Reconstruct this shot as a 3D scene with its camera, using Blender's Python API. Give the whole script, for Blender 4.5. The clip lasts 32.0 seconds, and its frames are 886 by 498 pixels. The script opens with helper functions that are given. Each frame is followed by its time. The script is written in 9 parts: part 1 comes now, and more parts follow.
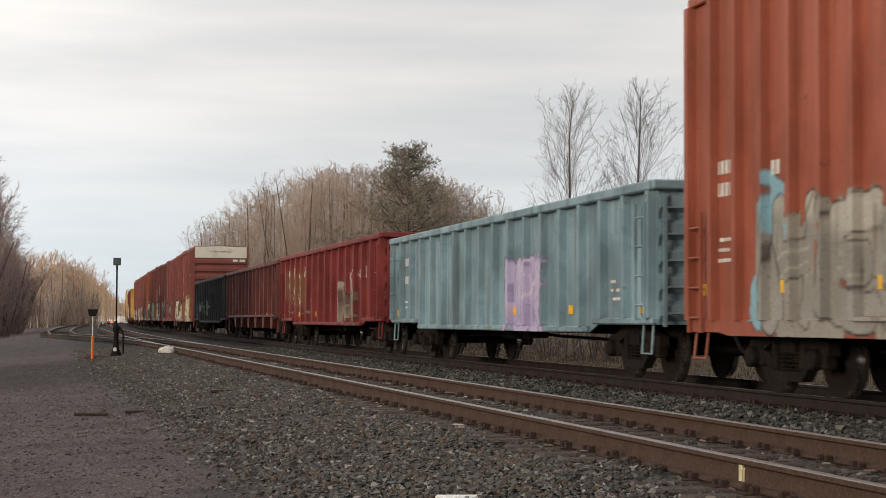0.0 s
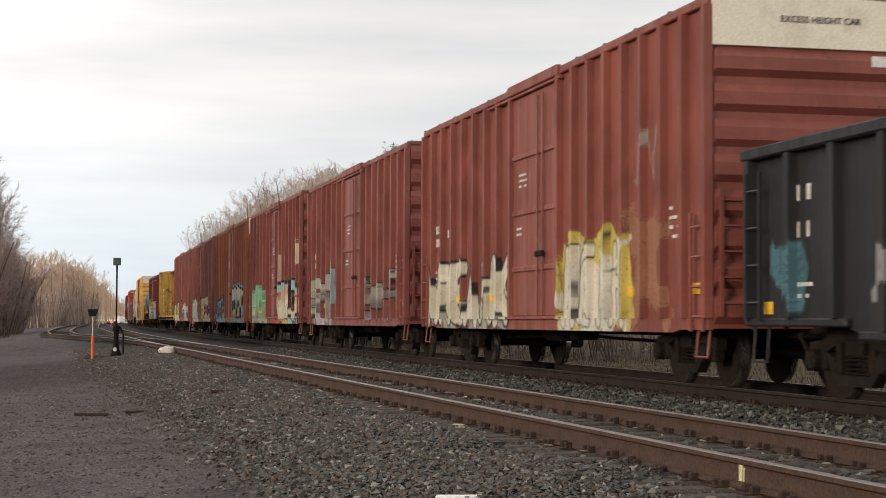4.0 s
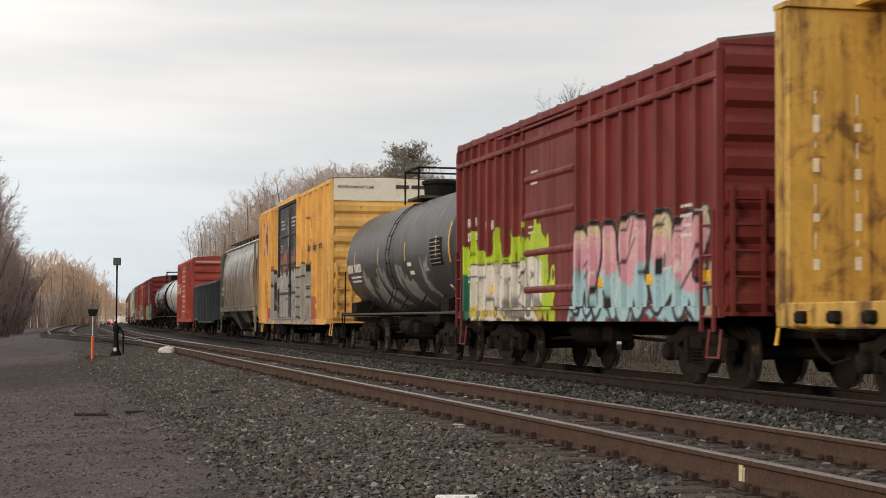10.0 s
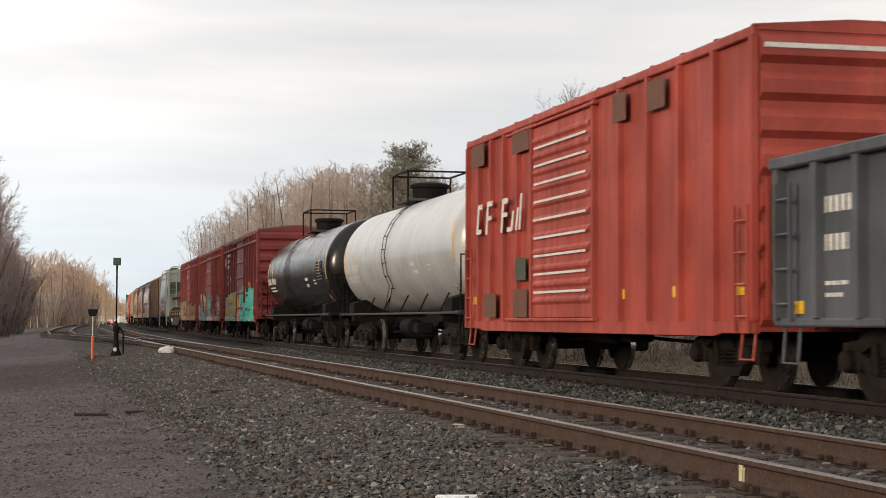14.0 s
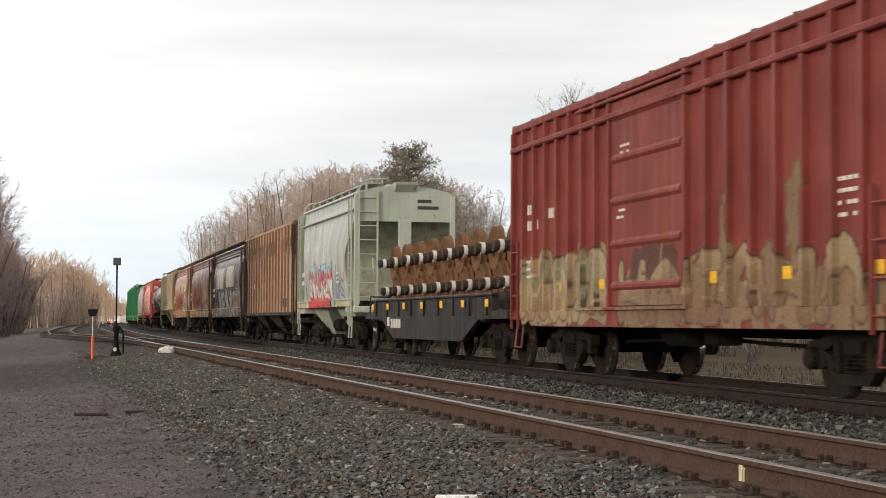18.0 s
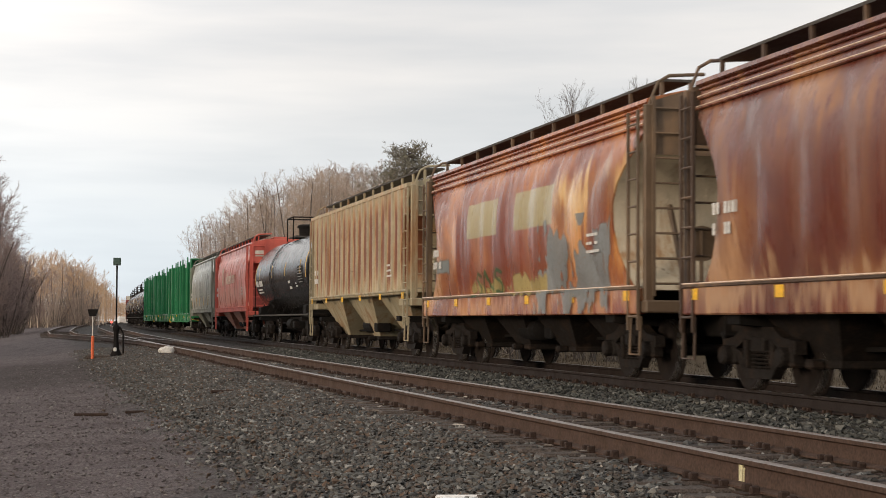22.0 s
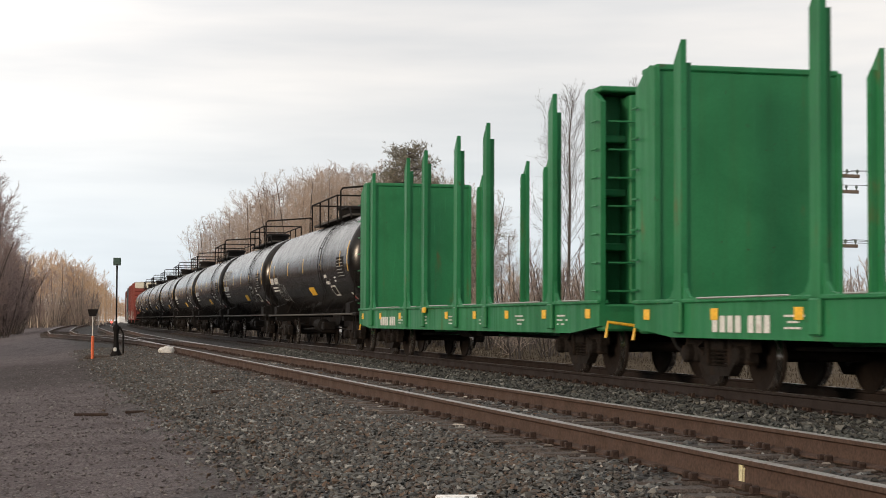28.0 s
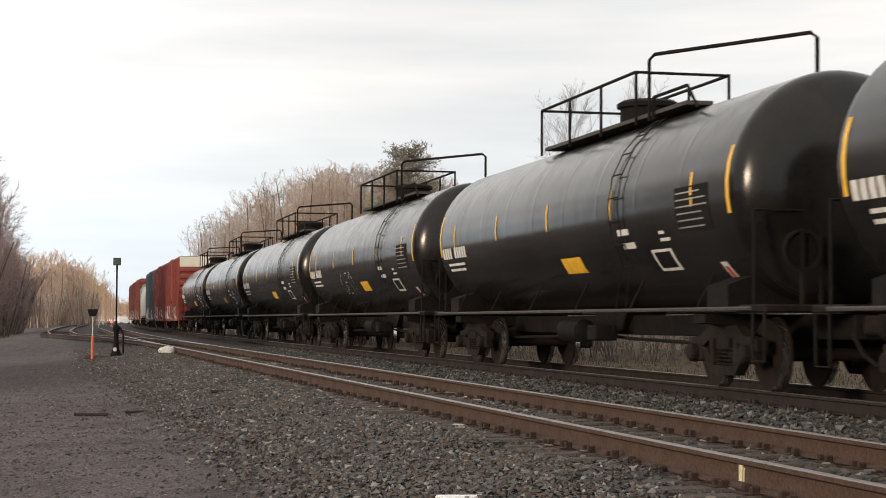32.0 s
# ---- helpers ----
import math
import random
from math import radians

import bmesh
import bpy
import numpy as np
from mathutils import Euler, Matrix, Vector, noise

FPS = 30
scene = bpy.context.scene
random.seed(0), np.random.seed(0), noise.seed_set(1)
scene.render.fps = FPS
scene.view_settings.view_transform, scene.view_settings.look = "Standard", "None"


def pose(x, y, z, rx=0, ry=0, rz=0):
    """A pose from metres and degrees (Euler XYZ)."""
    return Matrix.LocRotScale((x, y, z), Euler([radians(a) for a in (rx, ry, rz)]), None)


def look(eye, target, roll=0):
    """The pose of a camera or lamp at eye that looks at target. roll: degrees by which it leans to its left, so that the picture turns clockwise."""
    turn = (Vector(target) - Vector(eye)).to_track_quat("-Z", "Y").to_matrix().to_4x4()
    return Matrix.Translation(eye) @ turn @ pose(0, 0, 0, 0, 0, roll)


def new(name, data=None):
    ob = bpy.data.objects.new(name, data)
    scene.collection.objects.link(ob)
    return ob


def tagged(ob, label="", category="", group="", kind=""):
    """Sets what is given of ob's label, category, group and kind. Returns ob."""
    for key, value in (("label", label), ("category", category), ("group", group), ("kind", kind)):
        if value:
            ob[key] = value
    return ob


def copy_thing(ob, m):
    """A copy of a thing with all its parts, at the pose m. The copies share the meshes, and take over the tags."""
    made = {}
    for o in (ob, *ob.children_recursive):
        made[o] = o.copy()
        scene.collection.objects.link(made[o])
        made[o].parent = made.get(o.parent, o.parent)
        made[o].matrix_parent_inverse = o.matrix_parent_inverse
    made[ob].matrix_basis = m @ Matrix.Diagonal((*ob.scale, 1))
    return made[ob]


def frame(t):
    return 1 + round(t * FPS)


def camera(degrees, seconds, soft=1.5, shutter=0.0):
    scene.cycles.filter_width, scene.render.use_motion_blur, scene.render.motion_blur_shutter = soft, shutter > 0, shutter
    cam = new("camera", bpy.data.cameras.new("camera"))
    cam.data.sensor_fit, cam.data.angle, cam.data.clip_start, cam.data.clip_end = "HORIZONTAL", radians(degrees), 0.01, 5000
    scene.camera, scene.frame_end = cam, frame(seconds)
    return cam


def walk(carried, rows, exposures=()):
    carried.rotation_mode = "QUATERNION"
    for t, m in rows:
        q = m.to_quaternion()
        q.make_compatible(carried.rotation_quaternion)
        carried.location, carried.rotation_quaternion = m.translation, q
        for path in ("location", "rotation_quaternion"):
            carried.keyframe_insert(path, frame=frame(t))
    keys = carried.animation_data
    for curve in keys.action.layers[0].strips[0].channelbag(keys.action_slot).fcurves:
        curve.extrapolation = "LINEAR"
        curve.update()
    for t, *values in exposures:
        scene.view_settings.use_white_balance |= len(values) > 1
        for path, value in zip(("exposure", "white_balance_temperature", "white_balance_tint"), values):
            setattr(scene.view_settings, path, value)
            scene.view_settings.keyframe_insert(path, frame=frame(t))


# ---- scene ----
# ---------- camera ----------
cam = camera(28.85, 32.0, soft=0.95, shutter=0.13)
EYE = (0.0, 0.0, 0.8806)
VIEW = look(EYE, (0.0, 100.0, 0.8806 + 4.2215), 0.235)
# the film camera's own drift in exposure
EXPOSURE = [(0, -0.03), (1, -0.12), (2, 0.0), (3.5, 0.1), (6, 0.25), (8, 0.17), (10, 0.0), (12, 0.1), (14.5, 0.14), (17, 0.24), (18, 0.26), (19, 0.15), (20, 0.08), (24, 0.08), (28, 0.14), (29, 0.12), (30, 0.2), (32, 0.26)]
walk(cam, [(0.0, VIEW), (32.0, VIEW)], exposures=[(t, e, 6650, 12) for t, e in EXPOSURE])

# ---------- sky and sun ----------
SUN_ELEV, SUN_AZ = 10.0, 228.0      # azimuth clockwise from +y
world = bpy.data.worlds.new("overcast_sky")
scene.world = world
world.use_nodes = True
wn, wl = world.node_tree.nodes, world.node_tree.links
wn.clear()
w_out = wn.new("ShaderNodeOutputWorld")
w_bg = wn.new("ShaderNodeBackground")
w_sky = wn.new("ShaderNodeTexSky")
w_sky.sky_type, w_sky.sun_disc = "NISHITA", False
w_sky.sun_elevation, w_sky.sun_rotation = radians(SUN_ELEV), radians(SUN_AZ)
w_sky.air_density, w_sky.dust_density = 1.0, 2.5
w_co = wn.new("ShaderNodeTexCoord")
w_map = wn.new("ShaderNodeMapping")
w_map.inputs["Scale"].default_value = (1.6, 1.6, 13.0)
w_map.inputs["Rotation"].default_value = (radians(2), radians(-3), 0)
w_noise = wn.new("ShaderNodeTexNoise")
w_noise.inputs["Scale"].default_value = 1.7
w_noise.inputs["Detail"].default_value = 5.0
w_noise.inputs["Roughness"].default_value = 0.5
w_ramp = wn.new("ShaderNodeValToRGB")
w_ramp.color_ramp.elements[0].position, w_ramp.color_ramp.elements[0].color = 0.30, (7.7, 7.8, 7.9, 1)
w_ramp.color_ramp.elements[1].position, w_ramp.color_ramp.elements[1].color = 0.66, (9.0, 8.8, 8.35, 1)
w_cov = wn.new("ShaderNodeValToRGB")
w_cov.color_ramp.elements[0].position, w_cov.color_ramp.elements[0].color = 0.30, (0.82, 0.82, 0.82, 1)
w_cov.color_ramp.elements[1].position, w_cov.color_ramp.elements[1].color = 0.55, (1, 1, 1, 1)
w_mix = wn.new("ShaderNodeMix")
w_mix.data_type = "RGBA"
w_bg.inputs["Strength"].default_value = 0.101
# a brighter quarter of the cloud, high on the sun's side of the view
w_dot = wn.new("ShaderNodeVectorMath")
w_dot.operation = "DOT_PRODUCT"
w_dot.inputs[1].default_value = Vector((-0.42, 0.86, 0.30)).normalized()
w_glow = wn.new("ShaderNodeMapRange")
w_glow.inputs["From Min"].default_value, w_glow.inputs["From Max"].default_value = 0.90, 1.0
w_glow.inputs["To Min"].default_value, w_glow.inputs["To Max"].default_value = 1.0, 1.25
w_glow.interpolation_type = "SMOOTHSTEP"
w_mul = wn.new("ShaderNodeVectorMath")
w_mul.operation = "SCALE"
wl.new(w_co.outputs["Generated"], w_map.inputs["Vector"])
wl.new(w_map.outputs["Vector"], w_noise.inputs["Vector"])
wl.new(w_noise.outputs["Fac"], w_ramp.inputs["Fac"])
wl.new(w_noise.outputs["Fac"], w_cov.inputs["Fac"])
wl.new(w_cov.outputs["Color"], w_mix.inputs["Factor"])
wl.new(w_sky.outputs["Color"], w_mix.inputs["A"])
# thinner, bluer cloud towards the horizon
w_sep = wn.new("ShaderNodeSeparateXYZ")
w_low = wn.new("ShaderNodeMapRange")
w_low.interpolation_type = "SMOOTHSTEP"
w_low.inputs["From Min"].default_value, w_low.inputs["From Max"].default_value = 0.02, 0.17
w_tone = wn.new("ShaderNodeMix")
w_tone.data_type = "RGBA"
w_tone.inputs["A"].default_value = (0.80, 0.90, 0.985, 1)
w_tone.inputs["B"].default_value = (1, 1, 1, 1)
w_cloud = wn.new("ShaderNodeMix")
w_cloud.data_type, w_cloud.blend_type = "RGBA", "MULTIPLY"
w_cloud.inputs["Factor"].default_value = 1.0
wl.new(w_co.outputs["Generated"], w_sep.inputs["Vector"])
wl.new(w_sep.outputs["Z"], w_low.inputs["Value"])
wl.new(w_low.outputs["Result"], w_tone.inputs["Factor"])
wl.new(w_ramp.outputs["Color"], w_cloud.inputs["A"])
wl.new(w_tone.outputs["Result"], w_cloud.inputs["B"])
wl.new(w_cloud.outputs["Result"], w_mix.inputs["B"])
wl.new(w_co.outputs["Generated"], w_dot.inputs[0])
wl.new(w_dot.outputs["Value"], w_glow.inputs["Value"])
wl.new(w_mix.outputs["Result"], w_mul.inputs[0])
wl.new(w_glow.outputs["Result"], w_mul.inputs["Scale"])
wl.new(w_mul.outputs["Vector"], w_bg.inputs["Color"])
wl.new(w_bg.outputs["Background"], w_out.inputs["Surface"])
sun = new("sun", bpy.data.lights.new("sun", "SUN"))
sun.data.energy, sun.data.angle, sun.data.color = 1.9, radians(11), (1.0, 0.81, 0.60)
saz, sel = radians(SUN_AZ), radians(SUN_ELEV)
sun.matrix_world = look((100 * math.sin(saz) * math.cos(sel), 100 * math.cos(saz) * math.cos(sel), 100 * math.sin(sel)), (0, 0, 0))
scene.view_settings.exposure = 0.0

# ---------- the main line's course ----------
K_S = [0, 30, 60, 100, 150, 220, 320]
K_V = [-0.00025, 0.00011, 0.0004, -0.00005, 0.00022, 0.00023, 0.00023]
TAB = np.arange(-420.0, 1201.0, 1.0)
_k = np.interp(TAB, K_S, K_V)
_k[(TAB < -20) | (TAB > 600)] = 0
_h = np.concatenate([[0], np.cumsum((_k[1:] + _k[:-1]) / 2)])
_h += -0.22811 - np.interp(0, TAB, _h)
_x = np.concatenate([[0], np.cumsum((np.sin(_h[1:]) + np.sin(_h[:-1])) / 2)])
_y = np.concatenate([[0], np.cumsum((np.cos(_h[1:]) + np.cos(_h[:-1])) / 2)])
_x += 6.853 - np.interp(0, TAB, _x)
_y += 14.0 - np.interp(0, TAB, _y)


def rise(s):
    """The main line's gentle climb."""
    return 0.00105 * float(min(max(s, -30), 420))


def along(s, lat=0.0, z=0.0):
    """A place s metres up the line, lat metres to the side of the siding, z over the rail's top."""
    if s > 1200 or s < -420:
        e = 1200 if s > 0 else -420
        x, y, h = np.interp(e, TAB, _x), np.interp(e, TAB, _y), np.interp(e, TAB, _h)
        x, y = x + (s - e) * math.sin(h), y + (s - e) * math.cos(h)
    else:
        x, y, h = np.interp(s, TAB, _x), np.interp(s, TAB, _y), np.interp(s, TAB, _h)
    return Vector((x - lat * math.cos(h), y + lat * math.sin(h), z + rise(s)))


def heading(s):
    return float(np.interp(s, TAB, _h))


def siding_lat(s):
    return float(np.interp(s, [-60, 0, 30, 60, 90, 150, 240, 400], [4.45, 4.72, 4.9, 5.1, 5.2, 5.0, 4.5, 4.3]))


def spur_lat(s):
    return float(np.interp(s, [46, 56, 62, 70, 78, 88, 110, 150, 250, 400], [4.98, 5.25, 5.65, 6.4, 7.6, 8.9, 9.25, 8.8, 7.6, 7.0]))


def travel(t):
    """How far the train has come, counted from 16 s."""
    q = t - 16.0
    return 20.598 * q + 0.02742 * q * q / 2 - 0.00177 * q ** 3 / 6

# ---------- materials ----------
def nodes_of(name):
    m = bpy.data.materials.new(name)
    m.use_nodes = True
    nt = m.node_tree
    return m, nt, nt.nodes["Principled BSDF"]


def add(nt, kind, **kw):
    n = nt.nodes.new(kind)
    for k, v in kw.items():
        if k == "op":
            n.operation = v
        elif k == "dtype":
            n.data_type = v
        elif k == "blend":
            n.blend_type = v
    return n


def link(nt, a, b):
    nt.links.new(a, b)


def coords(nt, space="Object", scale=(1, 1, 1)):
    c = add(nt, "ShaderNodeTexCoord")
    m = add(nt, "ShaderNodeMapping")
    m.inputs["Scale"].default_value = scale
    link(nt, c.outputs[space], m.inputs["Vector"])
    return m.outputs["Vector"]


def noise_node(nt, vec, scale, detail=4.0, rough=0.55, distort=0.0):
    n = add(nt, "ShaderNodeTexNoise")
    n.inputs["Scale"].default_value, n.inputs["Detail"].default_value = scale, detail
    n.inputs["Roughness"].default_value, n.inputs["Distortion"].default_value = rough, distort
    link(nt, vec, n.inputs["Vector"])
    return n.outputs["Fac"]


def remap(nt, v, a, b, c=0.0, d=1.0):
    m = add(nt, "ShaderNodeMapRange")
    m.interpolation_type = "SMOOTHSTEP"
    for k, x in zip(("From Min", "From Max", "To Min", "To Max"), (a, b, c, d)):
        m.inputs[k].default_value = x
    link(nt, v, m.inputs["Value"])
    return m.outputs["Result"]


def maths(nt, op, a, b=None):
    n = add(nt, "ShaderNodeMath", op=op)
    for i, v in enumerate((a, b)):
        if v is None:
            continue
        if isinstance(v, (int, float)):
            n.inputs[i].default_value = v
        else:
            link(nt, v, n.inputs[i])
    return n.outputs["Value"]


def blend(nt, fac, a, b, mode="MIX"):
    n = add(nt, "ShaderNodeMix", dtype="RGBA", blend=mode)
    for key, v in (("Factor", fac), ("A", a), ("B", b)):
        if isinstance(v, (int, float)):
            n.inputs[key].default_value = v
        elif isinstance(v, tuple):
            n.inputs[key].default_value = (*v[:3], 1)
        else:
            link(nt, v, n.inputs[key])
    return n.outputs["Result"]


def bump(nt, bsdf, height, strength=0.3, dist=0.02):
    b = add(nt, "ShaderNodeBump")
    b.inputs["Strength"].default_value, b.inputs["Distance"].default_value = strength, dist
    link(nt, height, b.inputs["Height"])
    link(nt, b.outputs["Normal"], bsdf.inputs["Normal"])


def grime(name, base, rough=0.6, metal=0.0, var=0.25, scale=2.0, fine=30.0, dirt=(0.10, 0.075, 0.055), dirt_amt=0.35, bump_amt=0.15, streak=False, spec=0.5):
    """A worn surface: base colour, broad stains and fine grain."""
    m, nt, b = nodes_of(name)
    v = coords(nt, "Object", (1, 1, 0.25 if streak else 1))
    big = noise_node(nt, v, scale, 5, 0.6, 0.4)
    small = noise_node(nt, coords(nt), fine, 3)
    lo = tuple(c * (1 - var) for c in base)
    hi = tuple(min(1, c * (1 + var)) for c in base)
    col = blend(nt, remap(nt, small, 0.3, 0.7), lo, hi)
    col = blend(nt, remap(nt, big, 0.48, 0.75, 0, dirt_amt), col, dirt)
    link(nt, col, b.inputs["Base Color"])
    b.inputs["Metallic"].default_value = metal
    link(nt, remap(nt, big, 0.2, 0.8, max(0.05, rough - 0.12), min(1, rough + 0.15)), b.inputs["Roughness"])
    b.inputs["Specular IOR Level"].default_value = spec
    bump(nt, b, small, bump_amt, 0.006)
    return m


def plain(name, base, rough=0.6, metal=0.0):
    return grime(name, base, rough, metal, 0.12, 1.5, 25, dirt_amt=0.15, bump_amt=0.05)

# ---------- mesh building ----------
class Shape:
    """Gathers vertices and faces for one mesh."""

    def __init__(self):
        self.v, self.f, self.m = [], [], []

    def add(self, verts, faces, mi=0):
        n = len(self.v)
        self.v += [tuple(p) for p in verts]
        self.f += [tuple(i + n for i in f) for f in faces]
        self.m += [mi] * len(faces)
        return self

    def box(self, x0, x1, y0, y1, z0, z1, mi=0):
        return self.add([(x0, y0, z0), (x1, y0, z0), (x1, y1, z0), (x0, y1, z0), (x0, y0, z1), (x1, y0, z1), (x1, y1, z1), (x0, y1, z1)],
                        [(0, 3, 2, 1), (4, 5, 6, 7), (0, 1, 5, 4), (1, 2, 6, 5), (2, 3, 7, 6), (3, 0, 4, 7)], mi)

    def cbox(self, x0, x1, y0, y1, z0, z1, c=0.02, mi=0):
        """A box with its edges taken off."""
        c = min(c, (x1 - x0) / 3, (y1 - y0) / 3, (z1 - z0) / 3)
        vs = []
        for x, sx in ((x0, 1), (x1, -1)):
            for y, sy in ((y0, 1), (y1, -1)):
                for z, sz in ((z0, 1), (z1, -1)):
                    vs += [(x, y + sy * c, z + sz * c), (x + sx * c, y, z + sz * c), (x + sx * c, y + sy * c, z)]
        k = lambda a, b, d, e: (a * 4 + b * 2 + d) * 3 + e
        fs = [(k(0, 0, 0, 0), k(0, 0, 1, 0), k(0, 1, 1, 0), k(0, 1, 0, 0)), (k(1, 0, 0, 0), k(1, 1, 0, 0), k(1, 1, 1, 0), k(1, 0, 1, 0)),
              (k(0, 0, 0, 1), k(1, 0, 0, 1), k(1, 0, 1, 1), k(0, 0, 1, 1)), (k(0, 1, 0, 1), k(0, 1, 1, 1), k(1, 1, 1, 1), k(1, 1, 0, 1)),
              (k(0, 0, 0, 2), k(0, 1, 0, 2), k(1, 1, 0, 2), k(1, 0, 0, 2)), (k(0, 0, 1, 2), k(1, 0, 1, 2), k(1, 1, 1, 2), k(0, 1, 1, 2))]
        for a in (0, 1):
            for b in (0, 1):
                fs += [(k(a, b, 0, 0), k(a, b, 0, 1), k(a, b, 1, 1), k(a, b, 1, 0)), (k(a, 0, b, 0), k(a, 1, b, 0), k(a, 1, b, 2), k(a, 0, b, 2)),
                       (k(0, a, b, 1), k(0, a, b, 2), k(1, a, b, 2), k(1, a, b, 1))]
                for d in (0, 1):
                    fs.append((k(a, b, d, 0), k(a, b, d, 1), k(a, b, d, 2)))
        return self.add(vs, fs, mi)

    def prism(self, outline, y0, y1, axis="y", mi=0):
        """An outline pushed through from y0 to y1. axis y: outline in x, z; axis x: in y, z; axis z: in x, y."""
        put = {"y": lambda a, b, d: (a, d, b), "x": lambda a, b, d: (d, a, b), "z": lambda a, b, d: (a, b, d)}[axis]
        n = len(outline)
        vs = [put(a, b, y0) for a, b in outline] + [put(a, b, y1) for a, b in outline]
        fs = [tuple(range(n)), tuple(range(2 * n - 1, n - 1, -1))] + [(i, i + n, (i + 1) % n + n, (i + 1) % n) for i in range(n)]
        return self.add(vs, fs, mi)

    def tube(self, pts, r, n=6, mi=0, r_end=None):
        """A round bar along points."""
        pts = [Vector(p) for p in pts]
        vs, fs = [], []
        for i, p in enumerate(pts):
            d = (pts[min(i + 1, len(pts) - 1)] - pts[max(i - 1, 0)]).normalized()
            a = d.orthogonal().normalized() if i == 0 else (a - d * a.dot(d)).normalized()
            b = d.cross(a)
            rr = r if r_end is None else r + (r_end - r) * i / (len(pts) - 1)
            vs += [p + (a * math.cos(2 * math.pi * j / n) + b * math.sin(2 * math.pi * j / n)) * rr for j in range(n)]
        for i in range(len(pts) - 1):
            fs += [(i * n + j, i * n + (j + 1) % n, (i + 1) * n + (j + 1) % n, (i + 1) * n + j) for j in range(n)]
        fs += [tuple(range(n - 1, -1, -1)), tuple(range(len(vs) - n, len(vs)))]
        return self.add(vs, fs, mi)

    def twig(self, pts, r):
        """A thin three-sided shoot that ends in a point."""
        n, vs, fs = 3, [], []
        d = (pts[-1] - pts[0]).normalized()
        a = d.orthogonal().normalized()
        b = d.cross(a)
        for i, p in enumerate(pts[:-1]):
            rr = r * (1 - 0.45 * i / (len(pts) - 1))
            vs += [p + (a * c + b * q) * rr for c, q in ((1, 0), (-0.5, 0.866), (-0.5, -0.866))]
        vs.append(pts[-1])
        for i in range(len(pts) - 2):
            fs += [(i * n + j, i * n + (j + 1) % n, (i + 1) * n + (j + 1) % n, (i + 1) * n + j) for j in range(n)]
        k = (len(pts) - 2) * n
        fs += [(k + j, k + (j + 1) % n, len(vs) - 1) for j in range(n)]
        return self.add(vs, fs)

    def lathe(self, prof, axis="x", n=24, centre=(0, 0, 0), mi=0, caps=True):
        """A profile of (along, radius) turned about an axis."""
        cx, cy, cz = centre
        vs, fs = [], []
        for u, r in prof:
            for j in range(n):
                a = 2 * math.pi * j / n
                p, q = r * math.cos(a), r * math.sin(a)
                vs.append({"x": (cx + u, cy + p, cz + q), "y": (cx + q, cy + u, cz + p), "z": (cx + p, cy + q, cz + u)}[axis])
        for i in range(len(prof) - 1):
            fs += [(i * n + j, (i + 1) * n + j, (i + 1) * n + (j + 1) % n, i * n + (j + 1) % n)[::-1] for j in range(n)]
        if caps:
            fs += [tuple(range(n))[::-1], tuple(range(len(vs) - n, len(vs)))]
        return self.add(vs, fs, mi)

    def loft(self, rings, mi=0, close=True, caps=True):
        n = len(rings[0])
        vs = [p for r in rings for p in r]
        fs = []
        for i in range(len(rings) - 1):
            fs += [(i * n + j, i * n + (j + 1) % n, (i + 1) * n + (j + 1) % n, (i + 1) * n + j) for j in range(n if close else n - 1)]
        if caps:
            fs += [tuple(range(n - 1, -1, -1)), tuple(range(len(vs) - n, len(vs)))]
        return self.add(vs, fs, mi)

    def mesh(self, name, mats, smooth=False):
        me = bpy.data.meshes.new(name)
        me.from_pydata(self.v, [], self.f)
        for m in (mats if isinstance(mats, (list, tuple)) else [mats]):
            me.materials.append(m)
        if any(self.m):
            me.polygons.foreach_set("material_index", self.m)
        if smooth:
            me.polygons.foreach_set("use_smooth", [True] * len(me.polygons))
            me.set_sharp_from_angle(angle=radians(38))
        me.update()
        return me


def part(name, shape, mats, parent, label="", smooth=False, kind=""):
    """One mesh object under a thing or a part."""
    ob = new(name, shape.mesh(name, mats, smooth) if isinstance(shape, Shape) else shape)
    ob.parent = parent
    return tagged(ob, label, "", "", kind)


def thing(name, label, category, group="", at=None, kind=""):
    ob = new(name)
    ob.empty_display_size = 0.3
    if at is not None:
        ob.matrix_world = at
    return tagged(ob, label, category, group, kind)


def solid(name, shape, mats, label, category, group="", kind="", smooth=False):
    ob = new(name, shape.mesh(name, mats, smooth))
    return tagged(ob, label, category, group, kind)

# ---------- ground ----------
def ground_z(s, lat):
    """Height of the ground over the main line's rail tops."""
    sid = siding_lat(s)
    far = np.interp(s, [40, 90], [0, 1])
    toe = sid + 1.7 + far * 4.2
    pts = [(-600, -0.5), (-60, -0.9), (-14, -0.95), (-6, -0.9), (-3.4, -0.75), (-1.9, -0.235), (-1.3, -0.20), (1.3, -0.20), (1.9, -0.25),
           (sid - 1.9, -0.26), (sid - 1.3, -0.185), (toe, -0.20), (toe + 1.9, -0.50), (toe + 4.0, -0.62), (60, -0.62), (600, -0.3)]
    return float(np.interp(lat, [p[0] for p in pts], [p[1] for p in pts]))


